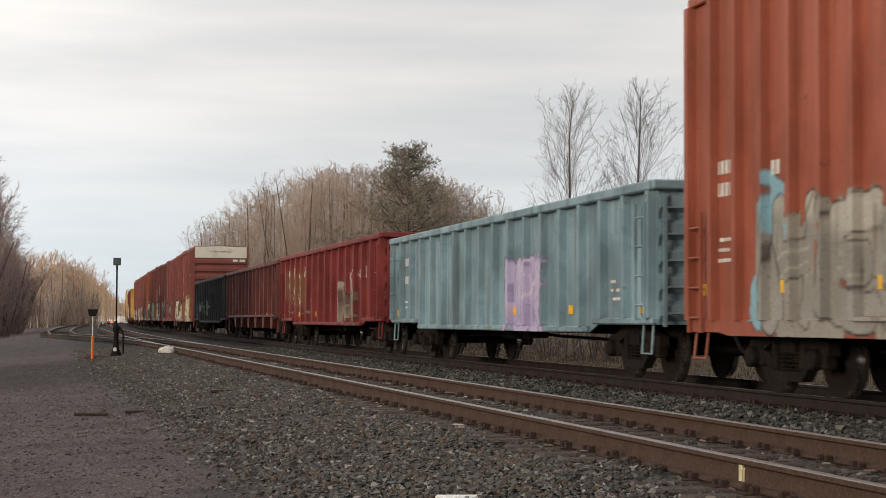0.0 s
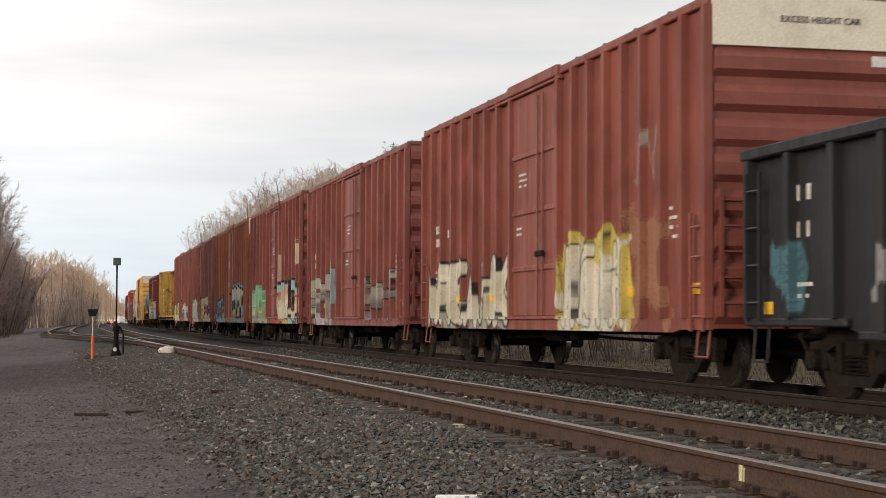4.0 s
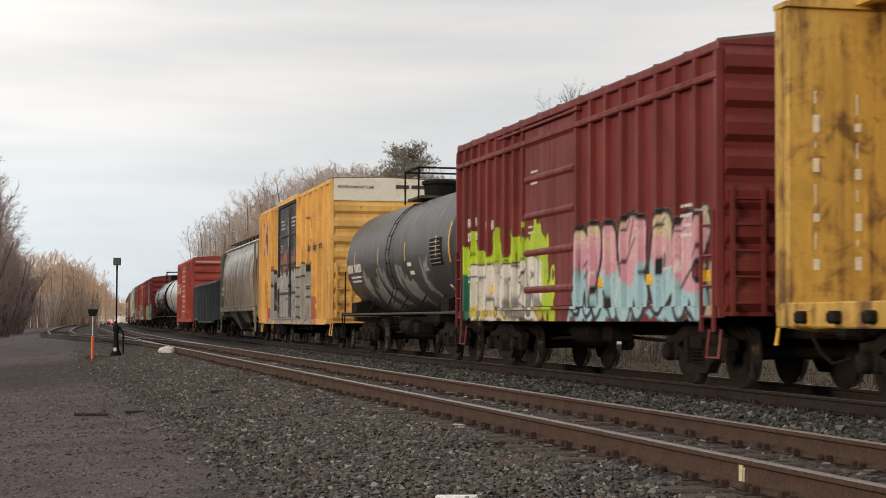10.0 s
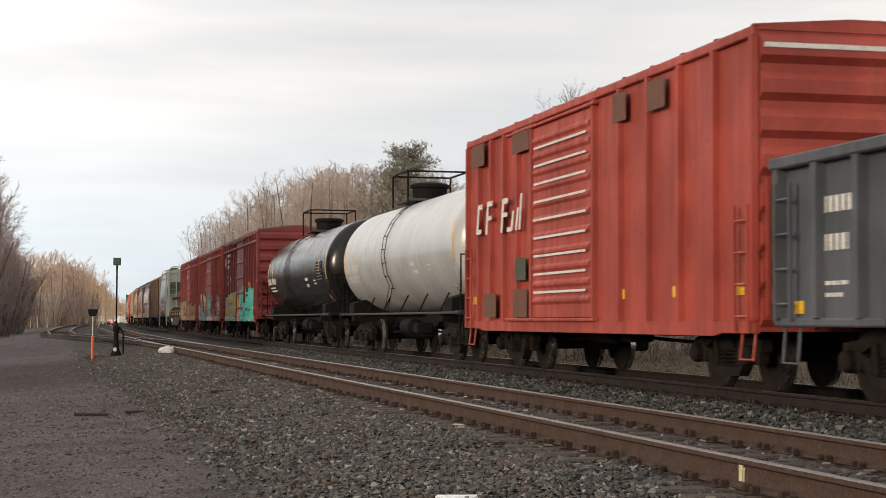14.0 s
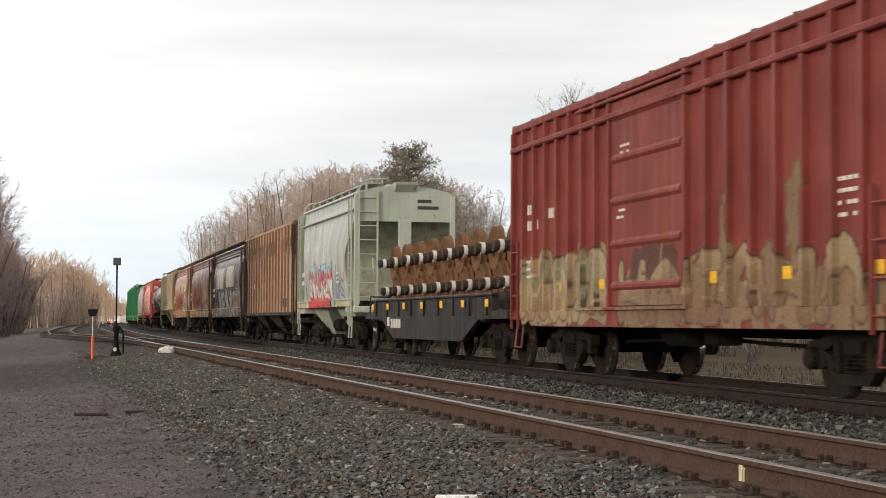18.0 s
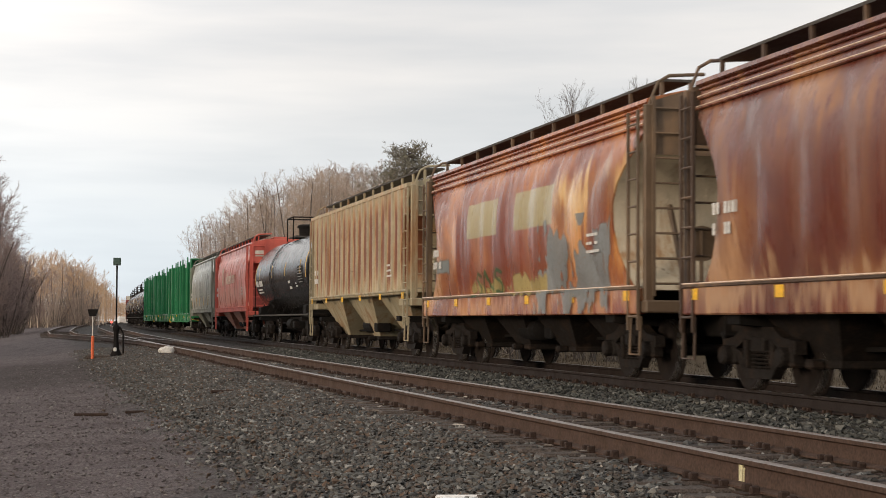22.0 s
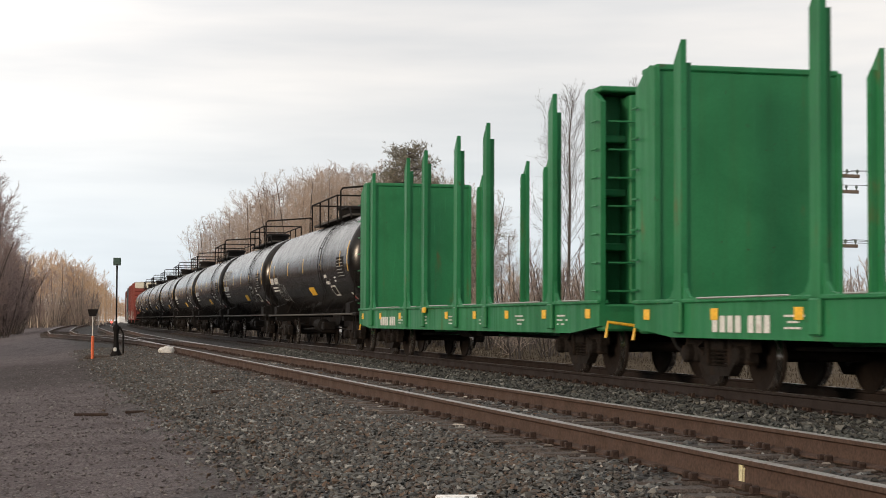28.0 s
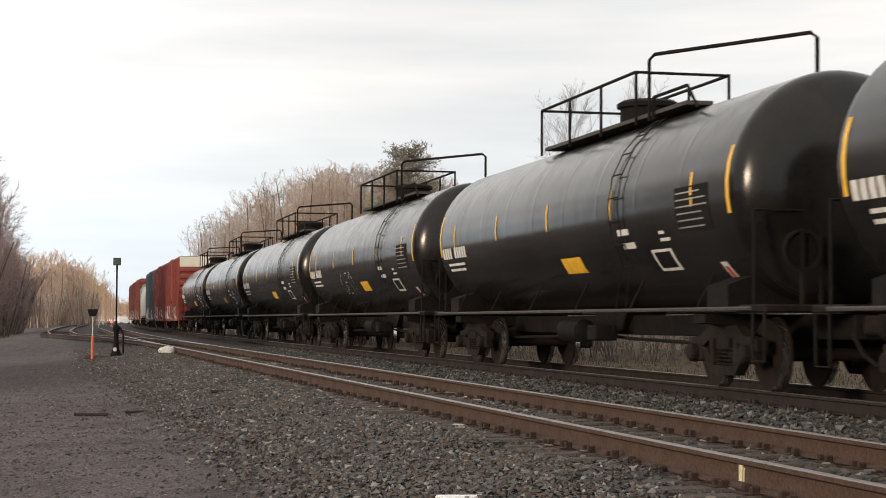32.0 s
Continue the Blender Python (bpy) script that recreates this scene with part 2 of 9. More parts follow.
def make_ground(mat_ground):
    ss = list(np.concatenate([np.arange(-760, -20, 20), np.arange(-20, 90, 0.5), np.arange(90, 300, 5), np.arange(300, 700, 25), np.arange(700, 3001, 250)]))
    ls = list(np.concatenate([[-1500, -600, -250, -120, -60, -35, -22], np.arange(-14, -4, 2), np.arange(-4, 14.1, 0.3), np.arange(16, 30, 2), [35, 45, 60, 90, 140, 250, 600, 1500]]))
    rng = random.Random(4)
    verts, zone = [], []
    for s in ss:
        for l in ls:
            z = ground_z(s, l)
            p = along(s, l, 0)
            near = -25 < s < 120 and -30 < l < 30
            rough = 0.0
            if near and not (-1.4 < l < 1.4):
                rough = 0.05 * noise.noise((p.x * 0.6, p.y * 0.6, 0)) + 0.02 * noise.noise((p.x * 2.5, p.y * 2.5, 3))
            verts.append((p.x, p.y, p.z + z + rough))
            zone.append(l - siding_lat(s))
    n = len(ls)
    faces = [(i * n + j, i * n + j + 1, (i + 1) * n + j + 1, (i + 1) * n + j) for i in range(len(ss) - 1) for j in range(n - 1)]
    me = bpy.data.meshes.new("ground")
    me.from_pydata(verts, [], faces)
    me.polygons.foreach_set("use_smooth", [True] * len(faces))
    att = me.attributes.new("side_distance", "FLOAT", "POINT")
    att.data.foreach_set("value", zone)
    me.materials.append(mat_ground)
    me.update()
    return tagged(new("ground", me), "grey gravel lot, stone ballast and dry grass verge", "ground", "", "structure")


def ground_material():
    m, nt, b = nodes_of("gravel_ballast_grass")
    pos = coords(nt, "Object")
    at = add(nt, "ShaderNodeAttribute")
    at.attribute_name = "side_distance"
    wob = noise_node(nt, pos, 0.5, 5, 0.65)
    d = maths(nt, "ADD", at.outputs["Fac"], maths(nt, "MULTIPLY", maths(nt, "SUBTRACT", wob, 0.5), 3.0))
    vor = add(nt, "ShaderNodeTexVoronoi")
    vor.inputs["Scale"].default_value = 17
    link(nt, pos, vor.inputs["Vector"])
    fine = noise_node(nt, pos, 45, 4, 0.7)
    broad = noise_node(nt, pos, 0.9, 5, 0.6)
    sep = add(nt, "ShaderNodeSeparateColor")
    link(nt, vor.outputs["Color"], sep.inputs["Color"])
    stone = blend(nt, sep.outputs["Red"], (0.028, 0.027, 0.0265), (0.098, 0.096, 0.095))
    stone = blend(nt, remap(nt, sep.outputs["Green"], 0.75, 1.0, 0, 0.55), stone, (0.09, 0.068, 0.055))
    road = blend(nt, remap(nt, fine, 0.3, 0.72), (0.072, 0.059, 0.061), (0.19, 0.160, 0.163))
    road = blend(nt, remap(nt, broad, 0.45, 0.7, 0, 0.6), road, (0.050, 0.039, 0.040))
    pv = add(nt, "ShaderNodeTexVoronoi")
    pv.inputs["Scale"].default_value = 38
    link(nt, pos, pv.inputs["Vector"])
    ps = add(nt, "ShaderNodeSeparateColor")
    link(nt, pv.outputs["Color"], ps.inputs["Color"])
    road = blend(nt, remap(nt, ps.outputs["Red"], 0.80, 0.92, 0, 0.6), road, (0.21, 0.19, 0.185))
    road = blend(nt, remap(nt, ps.outputs["Green"], 0.72, 0.9, 0, 0.6), road, (0.03, 0.027, 0.027))
    grass = blend(nt, remap(nt, fine, 0.3, 0.7), (0.060, 0.044, 0.028), (0.105, 0.078, 0.049))
    grass = blend(nt, remap(nt, broad, 0.4, 0.7, 0, 0.6), grass, (0.12, 0.092, 0.06))
    col = blend(nt, remap(nt, d, 2.6, 4.2), stone, road)
    col = blend(nt, remap(nt, d, -6.6, -7.6), col, grass)
    col = blend(nt, remap(nt, d, 16.0, 22.0), col, grass)
    # dark cinders round the switch
    sw = add(nt, "ShaderNodeMapping")
    sw.inputs["Location"].default_value = (1.9, -3.45, 0)
    sw.inputs["Scale"].default_value = (0.18, 0.075, 0)
    link(nt, pos, sw.inputs["Vector"])
    ln = add(nt, "ShaderNodeVectorMath", op="LENGTH")
    link(nt, sw.outputs["Vector"], ln.inputs[0])
    cin = maths(nt, "ADD", ln.outputs["Value"], maths(nt, "MULTIPLY", maths(nt, "SUBTRACT", broad, 0.5), 1.6))
    col = blend(nt, remap(nt, cin, 1.15, 0.5, 0, 0.62), col, (0.034, 0.029, 0.028))
    # darker brown along the main line's bed
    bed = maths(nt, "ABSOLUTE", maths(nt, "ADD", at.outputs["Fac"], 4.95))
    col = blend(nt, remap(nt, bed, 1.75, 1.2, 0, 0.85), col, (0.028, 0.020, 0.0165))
    link(nt, col, b.inputs["Base Color"])
    b.inputs["Roughness"].default_value = 0.93
    b.inputs["Specular IOR Level"].default_value = 0.12
    bump(nt, b, maths(nt, "ADD", vor.outputs["Distance"], maths(nt, "MULTIPLY", fine, 0.6)), 0.9, 0.03)
    return m


make_ground(ground_material())

# ---------- tracks ----------
M_RAIL = grime("rusty_rail", (0.070, 0.043, 0.032), 0.7, 0.1, 0.3, 3.0, 40, (0.04, 0.027, 0.022), 0.5, 0.2, spec=0.25)
M_HEAD = grime("worn_rail_head", (0.24, 0.22, 0.21), 0.45, 0.9, 0.15, 6.0, 60, (0.16, 0.10, 0.07), 0.4, 0.05)
M_TIE = grime("weathered_sleeper", (0.068, 0.055, 0.048), 0.9, 0, 0.5, 6.0, 55, (0.05, 0.04, 0.035), 0.6, 0.5, spec=0.25)
M_SPIKE = grime("rust_dark", (0.042, 0.027, 0.022), 0.8, 0.2, 0.3, 9.0, 60, bump_amt=0.2, spec=0.25)
RAIL_PROFILE = [(-0.076, -0.186), (0.076, -0.186), (0.076, -0.172), (0.012, -0.155), (0.009, -0.05), (0.037, -0.035), (0.037, -0.006), (0.028, 0.0),
                (-0.028, 0.0), (-0.037, -0.006), (-0.037, -0.035), (-0.009, -0.05), (-0.012, -0.155), (-0.076, -0.172)]


def rail_mesh(lat_of, side, s0, s1, dz):
    sh = Shape()
    ss = list(np.concatenate([np.arange(s0, min(s1, 110), 1.5), np.arange(max(s0, 110), s1 + 0.1, 6.0)]))
    n = len(RAIL_PROFILE)
    vs = []
    for s in ss:
        for u, z in RAIL_PROFILE:
            vs.append(along(s, lat_of(s) + side * 0.7545 + u, z + dz))
    fs, mi = [], []
    for i in range(len(ss) - 1):
        for j in range(n):
            fs.append((i * n + j, (i + 1) * n + j, (i + 1) * n + (j + 1) % n, i * n + (j + 1) % n))
            mi.append(1 if j in (6, 7, 8) else 0)
    sh.v, sh.f, sh.m = vs, fs, mi
    return sh


TIE_MESHES = []
for q in range(4):
    rq = random.Random(q)
    tm = Shape().cbox(-0.115 + rq.uniform(-.01, .01), 0.115, -1.28 + rq.uniform(-.06, .05), 1.28 + rq.uniform(-.05, .06), -0.36, -0.188, 0.02).mesh("sleeper", M_TIE)
    TIE_MESHES.append(tm)


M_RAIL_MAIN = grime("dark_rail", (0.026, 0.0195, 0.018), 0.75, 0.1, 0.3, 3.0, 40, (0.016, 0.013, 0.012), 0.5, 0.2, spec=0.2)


def make_track(name, label, lat_of, s0, s1, dz, near0, near1, rail_m=None):
    tr = thing(name, label, "railway track", "", None, "structure")
    for side in (1, -1):
        part("rail", rail_mesh(lat_of, side, s0, s1, dz), [rail_m or M_RAIL, M_HEAD], tr, "rust-brown steel rail with worn head")
    rng = random.Random(name)
    clips, rest = Shape(), Shape()
    s = max(s0, -60)
    while s < min(s1, 130):
        a, b = along(s, lat_of(s), dz), along(s + 0.3, lat_of(s + 0.3), dz)
        yaw = math.atan2(b.y - a.y, b.x - a.x) + rng.uniform(-0.03, 0.03)
        m = Matrix.Translation(a + Vector((0, 0, rng.uniform(-0.02, 0.012)))) @ Matrix.Rotation(yaw, 4, "Z")
        if near0 <= s < near1:
            ob = new("sleeper", rng.choice(TIE_MESHES))
            ob.parent = tr
            ob.matrix_basis = m
        else:
            k = Shape().box(-0.115, 0.115, -1.28, 1.28, -0.36, -0.188)
            rest.add([m @ Vector(p) for p in k.v], k.f)
        if -12 < s < 70:
            for side in (1, -1):
                for off in (0.10, -0.10):
                    u = side * 0.7545 + off
                    for dx in (-0.06, 0.06):
                        k = Shape().cbox(dx - 0.022, dx + 0.022, u - 0.03, u + 0.03, -0.19, -0.145 + rng.uniform(0, 0.02), 0.008)
                        clips.add([m @ Vector(p) for p in k.v], k.f)
                    k = Shape().box(-0.10, 0.10, u - 0.08, u + 0.08, -0.19, -0.178)
                    clips.add([m @ Vector(p) for p in k.v], k.f)
        s += 0.54 + rng.uniform(-0.03, 0.03)
    if rest.v:
        part("far_sleepers", rest, M_TIE, tr, "weathered wooden sleepers", kind="stuff")
    part("spikes_and_plates", clips, M_SPIKE, tr, "rusty spikes and tie plates", kind="stuff")
    return tr


def make_tracks():
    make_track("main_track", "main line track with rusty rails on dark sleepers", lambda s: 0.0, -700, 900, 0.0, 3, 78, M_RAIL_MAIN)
    make_track("siding_track", "siding track with rust-brown rails on weathered sleepers", siding_lat, -40, 420, 0.023, -6, 66)
    make_track("spur_track", "spur track turning off the siding", spur_lat, 48, 420, 0.02, 500, 501)


make_tracks()

# ---------- freight cars ----------
# a car's space: x towards its leading end, y across, z over the rail tops; the siding lies on the side of -y
CARS = []
M_TRUCK = grime("bogie_grime", (0.013, 0.0105, 0.0092), 0.8, 0.0, 0.4, 4.0, 30, (0.062, 0.040, 0.028), 0.5, 0.3, spec=0.15)
M_WHEEL = grime("wheel_face", (0.014, 0.0105, 0.009), 0.75, 0.1, 0.3, 5.0, 35, (0.04, 0.03, 0.026), 0.5, 0.15, spec=0.15)
M_TREAD = grime("wheel_tread", (0.60, 0.58, 0.55), 0.2, 0.97, 0.1, 9.0, 60, dirt_amt=0.2, bump_amt=0.03)
M_BLACK = grime("underframe_black", (0.008, 0.0072, 0.007), 0.8, 0.0, 0.3, 3.0, 25, (0.030, 0.022, 0.018), 0.5, 0.2, spec=0.15)
M_YELLOW = grime("reflector_yellow", (0.80, 0.46, 0.03), 0.45, 0, 0.12, 4.0, 30, dirt_amt=0.3, bump_amt=0.05)
M_WHITE = grime("stencil_white", (0.62, 0.62, 0.60), 0.7, 0, 0.15, 6.0, 30, (0.25, 0.16, 0.12), 0.5, 0.05)
M_CREAM = grime("cream_paint", (0.70, 0.67, 0.57), 0.6, 0, 0.1, 2.0, 30, (0.35, 0.28, 0.2), 0.3, 0.05)
M_DARKTEXT = grime("stencil_black", (0.04, 0.035, 0.03), 0.7, bump_amt=0.03)
M_STEEL = grime("galvanised_steel", (0.42, 0.42, 0.41), 0.5, 0.6, 0.15, 4.0, 30, (0.2, 0.14, 0.1), 0.4, 0.05)
M_ROOF = grime("weathered_roof", (0.15, 0.12, 0.105), 0.7, 0.2, 0.2, 1.5, 25, (0.09, 0.05, 0.035), 0.5, 0.1)
M_RED = grime("red_plate", (0.45, 0.03, 0.025), 0.5, bump_amt=0.03)
# pale tan for the hoppers' painted edge highlights and for panel rims
M_PALE_LINE = grime("worn_paint_edge", (0.62, 0.47, 0.36), 0.4, 0, 0.3, 3.0, 30, (0.30, 0.14, 0.07), 0.5, 0.05)
M_GRATE = grime("running_board", (0.07, 0.065, 0.06), 0.8, 0.3, 0.3, 3.0, 30, bump_amt=0.2)


def box_mask(nt, p, x0, x1, z0, z1, soft=0.02, wob=None):
    """1 inside a rectangle on the siding's side of a car."""
    sep = add(nt, "ShaderNodeSeparateXYZ")
    link(nt, p, sep.inputs["Vector"])
    x, y, z = sep.outputs["X"], sep.outputs["Y"], sep.outputs["Z"]
    if wob is not None:
        x = maths(nt, "ADD", x, wob)
        z = maths(nt, "ADD", z, wob)
    a = maths(nt, "MULTIPLY", remap(nt, x, x0, x0 + soft), remap(nt, x, x1, x1 - soft))
    b = maths(nt, "MULTIPLY", remap(nt, z, z0, z0 + soft), remap(nt, z, z1, z1 - soft))
    return maths(nt, "MULTIPLY", maths(nt, "MULTIPLY", a, b), maths(nt, "LESS_THAN", y, -0.9))


def car_paint(name, base, rough=0.55, fade=0.3, rust=0.0, rust_col=(0.17, 0.055, 0.022), rust_scale=0.9, dirt=0.25, bands=(), seed=0.0, spec=0.4, dent=0.25, gloss=None, wash=(), panes=()):
    """Old car paint: faded, streaked from above, rusted, with painted patches."""
    if base[0] > 2.2 * base[1]:
        base = (base[0] * 0.93, base[1] * 0.70, base[2] * 0.78)
    m, nt, b = nodes_of(name)
    tc = add(nt, "ShaderNodeTexCoord")
    mp = add(nt, "ShaderNodeMapping")
    mp.inputs["Location"].default_value = (seed, seed * 0.37, seed * 0.11)
    link(nt, tc.outputs["Object"], mp.inputs["Vector"])
    p0, p = tc.outputs["Object"], mp.outputs["Vector"]
    st = add(nt, "ShaderNodeMapping")
    st.inputs["Scale"].default_value = (3.2, 3.2, 0.22)
    link(nt, p, st.inputs["Vector"])
    streak = noise_node(nt, st.outputs["Vector"], 1.3, 5, 0.65)
    broad = noise_node(nt, p, rust_scale * 0.7, 5, 0.62, 0.5)
    fine = noise_node(nt, p, 26, 4, 0.6)
    lo, hi = tuple(c * (1 - fade * 0.9) for c in base), tuple(c * (1 + fade * 0.45) + 0.035 * fade for c in base)
    col = blend(nt, remap(nt, broad, 0.3, 0.7), lo, hi)
    col = blend(nt, remap(nt, streak, 0.46, 0.72, 0, dirt), col, (0.09, 0.065, 0.05))
    col = blend(nt, remap(nt, fine, 0.35, 0.65, 0, 0.22), col, tuple(c * 0.6 for c in base))
    if gloss is None:
        # sheets differ a little from one another, and chips have rusted
        sx = add(nt, "ShaderNodeSeparateXYZ")
        link(nt, p, sx.inputs["Vector"])
        wn3 = add(nt, "ShaderNodeTexWhiteNoise")
        wn3.noise_dimensions = "1D"
        link(nt, maths(nt, "FLOOR", maths(nt, "DIVIDE", sx.outputs["X"], 0.83)), wn3.inputs["W"])
        col = blend(nt, maths(nt, "MULTIPLY", wn3.outputs["Value"], 0.22), col, tuple(c * 0.55 for c in base))
        chip = noise_node(nt, p, 5.5, 6, 0.72)
        col = blend(nt, remap(nt, chip, 0.64, 0.70, 0, 0.75), col, (0.055, 0.030, 0.022))
        scuff = noise_node(nt, st.outputs["Vector"], 4.0, 4, 0.7)
        col = blend(nt, remap(nt, scuff, 0.60, 0.74, 0, 0.35), col, tuple(min(1, c * 1.5 + 0.03) for c in base))
    if rust > 0:
        mixn = maths(nt, "ADD", maths(nt, "MULTIPLY", broad, 0.6), maths(nt, "MULTIPLY", streak, 0.4))
        edge = 0.62 - 0.2 * rust
        rc = blend(nt, fine, tuple(c * 0.65 for c in rust_col), tuple(c * 1.5 for c in rust_col))
        col = blend(nt, remap(nt, mixn, edge - 0.03, edge + 0.13, 0, 0.9), col, rc)
    for x0, x1, z0, z1, c, soft in wash:
        wob = maths(nt, "MULTIPLY", maths(nt, "SUBTRACT", streak, 0.5), 2.2)
        col = blend(nt, maths(nt, "MULTIPLY", box_mask(nt, p0, x0, x1, z0, z1, soft, wob), remap(nt, broad, 0.34, 0.5, 0.25, 0.9)), col, c)
    # stains that repeat from panel to panel: period, phase, z0, z1, colour, amount, spread
    for period, phase, z0, z1, c, amt, bias in panes:
        sp = add(nt, "ShaderNodeSeparateXYZ")
        link(nt, p0, sp.inputs["Vector"])
        wave = maths(nt, "COSINE", maths(nt, "MULTIPLY", maths(nt, "SUBTRACT", sp.outputs["X"], phase), 2 * math.pi / period))
        wave = maths(nt, "ADD", maths(nt, "MULTIPLY", wave, 0.5), maths(nt, "MULTIPLY", maths(nt, "SUBTRACT", streak, 0.5), 2.4))
        lump = maths(nt, "ADD", wave, maths(nt, "MULTIPLY", maths(nt, "SUBTRACT", broad, 0.5), 1.6))
        tall_ = box_mask(nt, p0, -20, 20, z0, z1, 0.6, maths(nt, "MULTIPLY", maths(nt, "SUBTRACT", streak, 0.5), 2.0))
        col = blend(nt, maths(nt, "MULTIPLY", maths(nt, "MULTIPLY", remap(nt, lump, -0.15 - bias, 0.35 - bias), tall_), amt), col, blend(nt, fine, tuple(v * 0.75 for v in c), tuple(v * 1.3 for v in c)))
    for x0, x1, z0, z1, c in bands:
        worn = remap(nt, noise_node(nt, p, 5, 4, 0.7), 0.28, 0.42, 0.6, 1.0)
        col = blend(nt, maths(nt, "MULTIPLY", box_mask(nt, p0, x0, x1, z0, z1), worn), col, c)
    link(nt, col, b.inputs["Base Color"])
    spread = 0.25 if gloss is None else 0.07
    link(nt, remap(nt, streak, 0.3, 0.75, max(0.1, rough - 0.4 * spread), min(1, rough + spread)), b.inputs["Roughness"])
    b.inputs["Specular IOR Level"].default_value = spec
    if gloss is not None:
        link(nt, remap(nt, broad, 0.40, 0.62, gloss, gloss * 0.45), b.inputs["Coat Weight"])
        b.inputs["Coat Roughness"].default_value = 0.14
    bump(nt, b, maths(nt, "ADD", maths(nt, "MULTIPLY", broad, 1.0), maths(nt, "MULTIPLY", fine, 0.12)), dent, 0.03)
    return m


# ----- sprayed paint: thin coats that follow a car's side -----
def spray_material():
    m, nt, b = nodes_of("spray_paint")
    at = add(nt, "ShaderNodeAttribute")
    at.attribute_name = "paint"
    p = coords(nt)
    st = coords(nt, "Object", (4.0, 4.0, 0.5))
    fine, streak = noise_node(nt, p, 22, 4, 0.65), noise_node(nt, st, 1.6, 5, 0.65)
    col = blend(nt, remap(nt, streak, 0.45, 0.75, 0, 0.30), at.outputs["Color"], (0.10, 0.075, 0.06))
    col = blend(nt, remap(nt, fine, 0.35, 0.7, 0, 0.28), col, blend(nt, 1.0, col, (0.62, 0.60, 0.58), "MULTIPLY"))
    link(nt, col, b.inputs["Base Color"])
    worn = maths(nt, "MULTIPLY", remap(nt, streak, 0.74, 0.60, 0.35, 1.0), remap(nt, fine, 0.72, 0.62, 0.3, 1.0))
    link(nt, maths(nt, "MULTIPLY", at.outputs["Alpha"], worn), b.inputs["Alpha"])
    link(nt, remap(nt, fine, 0.3, 0.7, 0.45, 0.7), b.inputs["Roughness"])
    b.inputs["Specular IOR Level"].default_value = 0.3
    return m


M_SPRAY = spray_material()
SKIN = {}


class Skin:
    """A car's near side as a depth over x and z: flat with raised boxes, or a curve."""

    def __init__(self, x0, x1, z0, z1, base, raised=(), curve=None):
        self.x0, self.x1, self.z0, self.z1, self.base, self.raised, self.curve = x0, x1, z0, z1, base, list(raised), curve

    def lines(self, a, b, step, k):
        a, b = max(a, (self.x0, self.z0)[k]), min(b, (self.x1, self.z1)[k])
        ls = list(np.linspace(a, b, max(2, int((b - a) / step) + 1)))
        for r in self.raised:
            for e in r[2 * k:2 * k + 2]:
                ls += [q for q in (e - 0.004, e + 0.004) if a < q < b]
        return np.array(sorted(set(round(q, 4) for q in ls)))

    def depth(self, X, Z):
        if self.curve:
            D = self.curve(X, Z)
        else:
            D = np.full(X.shape, float(self.base))
        for x0, x1, z0, z1, d in self.raised:
            D = np.where((X >= x0 - 0.002) & (X <= x1 + 0.002) & (Z >= z0 - 0.002) & (Z <= z1 + 0.002), np.maximum(D, d), D)
        return D


def field(X, Z, size, seed):
    """Smooth noise from 0 to 1 over a plane."""
    g = np.random.RandomState(seed % 9973).rand(64, 64)
    u, v = X / size + 40.3, Z / size + 17.7
    i, j = np.floor(u).astype(int), np.floor(v).astype(int)
    fu, fv = u - i, v - j
    fu, fv = fu * fu * (3 - 2 * fu), fv * fv * (3 - 2 * fv)
    a, b = g[i % 64, j % 64], g[(i + 1) % 64, j % 64]
    c, d = g[i % 64, (j + 1) % 64], g[(i + 1) % 64, (j + 1) % 64]
    return (a * (1 - fu) + b * fu) * (1 - fv) + (c * (1 - fu) + d * fu) * fv


# looping and barred forms of sprayed lettering, each in a unit cell
FORMS = [[[(0.0, 0.0), (0.42, 1.0), (0.9, 0.0)], [(0.25, 0.38), (0.68, 0.38)]],
         [[(0.1, 0.0), (0.1, 1.0), (0.7, 0.93), (0.72, 0.6), (0.15, 0.5)], [(0.4, 0.48), (0.95, 0.0)]],
         [[(0.88, 1.0), (0.15, 0.92), (0.1, 0.08), (0.9, 0.0)], [(0.1, 0.52), (0.7, 0.5)]],
         [[(0.1, 0.0), (0.12, 1.0)], [(0.9, 1.0), (0.18, 0.45), (0.95, 0.0)]],
         [[(0.05, 0.0), (0.1, 0.95), (0.85, 0.05), (0.9, 1.0)]],
         [[(0.85, 0.88), (0.35, 1.0), (0.1, 0.74), (0.78, 0.36), (0.62, 0.03), (0.05, 0.12)]],
         [[(0.0, 0.0), (0.18, 1.0), (0.5, 0.4), (0.82, 1.0), (1.0, 0.0)]],
         [[(0.5, 0.0), (0.5, 1.0)]],
         [[(0.1, 1.0), (0.1, 0.2), (0.5, 0.0), (0.9, 0.2), (0.9, 1.0)]],
         [[(0.5, 1.0), (0.1, 0.7), (0.1, 0.3), (0.5, 0.0), (0.9, 0.3), (0.9, 0.7), (0.5, 1.0)]],
         [[(0.0, 0.95), (1.0, 0.97)], [(0.5, 0.95), (0.5, 0.0)]],
         [[(0.12, 0.0), (0.12, 1.0)], [(0.88, 0.0), (0.88, 1.0)], [(0.12, 0.5), (0.88, 0.55)]],
         [[(0.1, 0.0), (0.15, 0.7), (0.5, 1.0), (0.85, 0.7), (0.9, 0.0)]]]
DARK = (0.022, 0.022, 0.026)


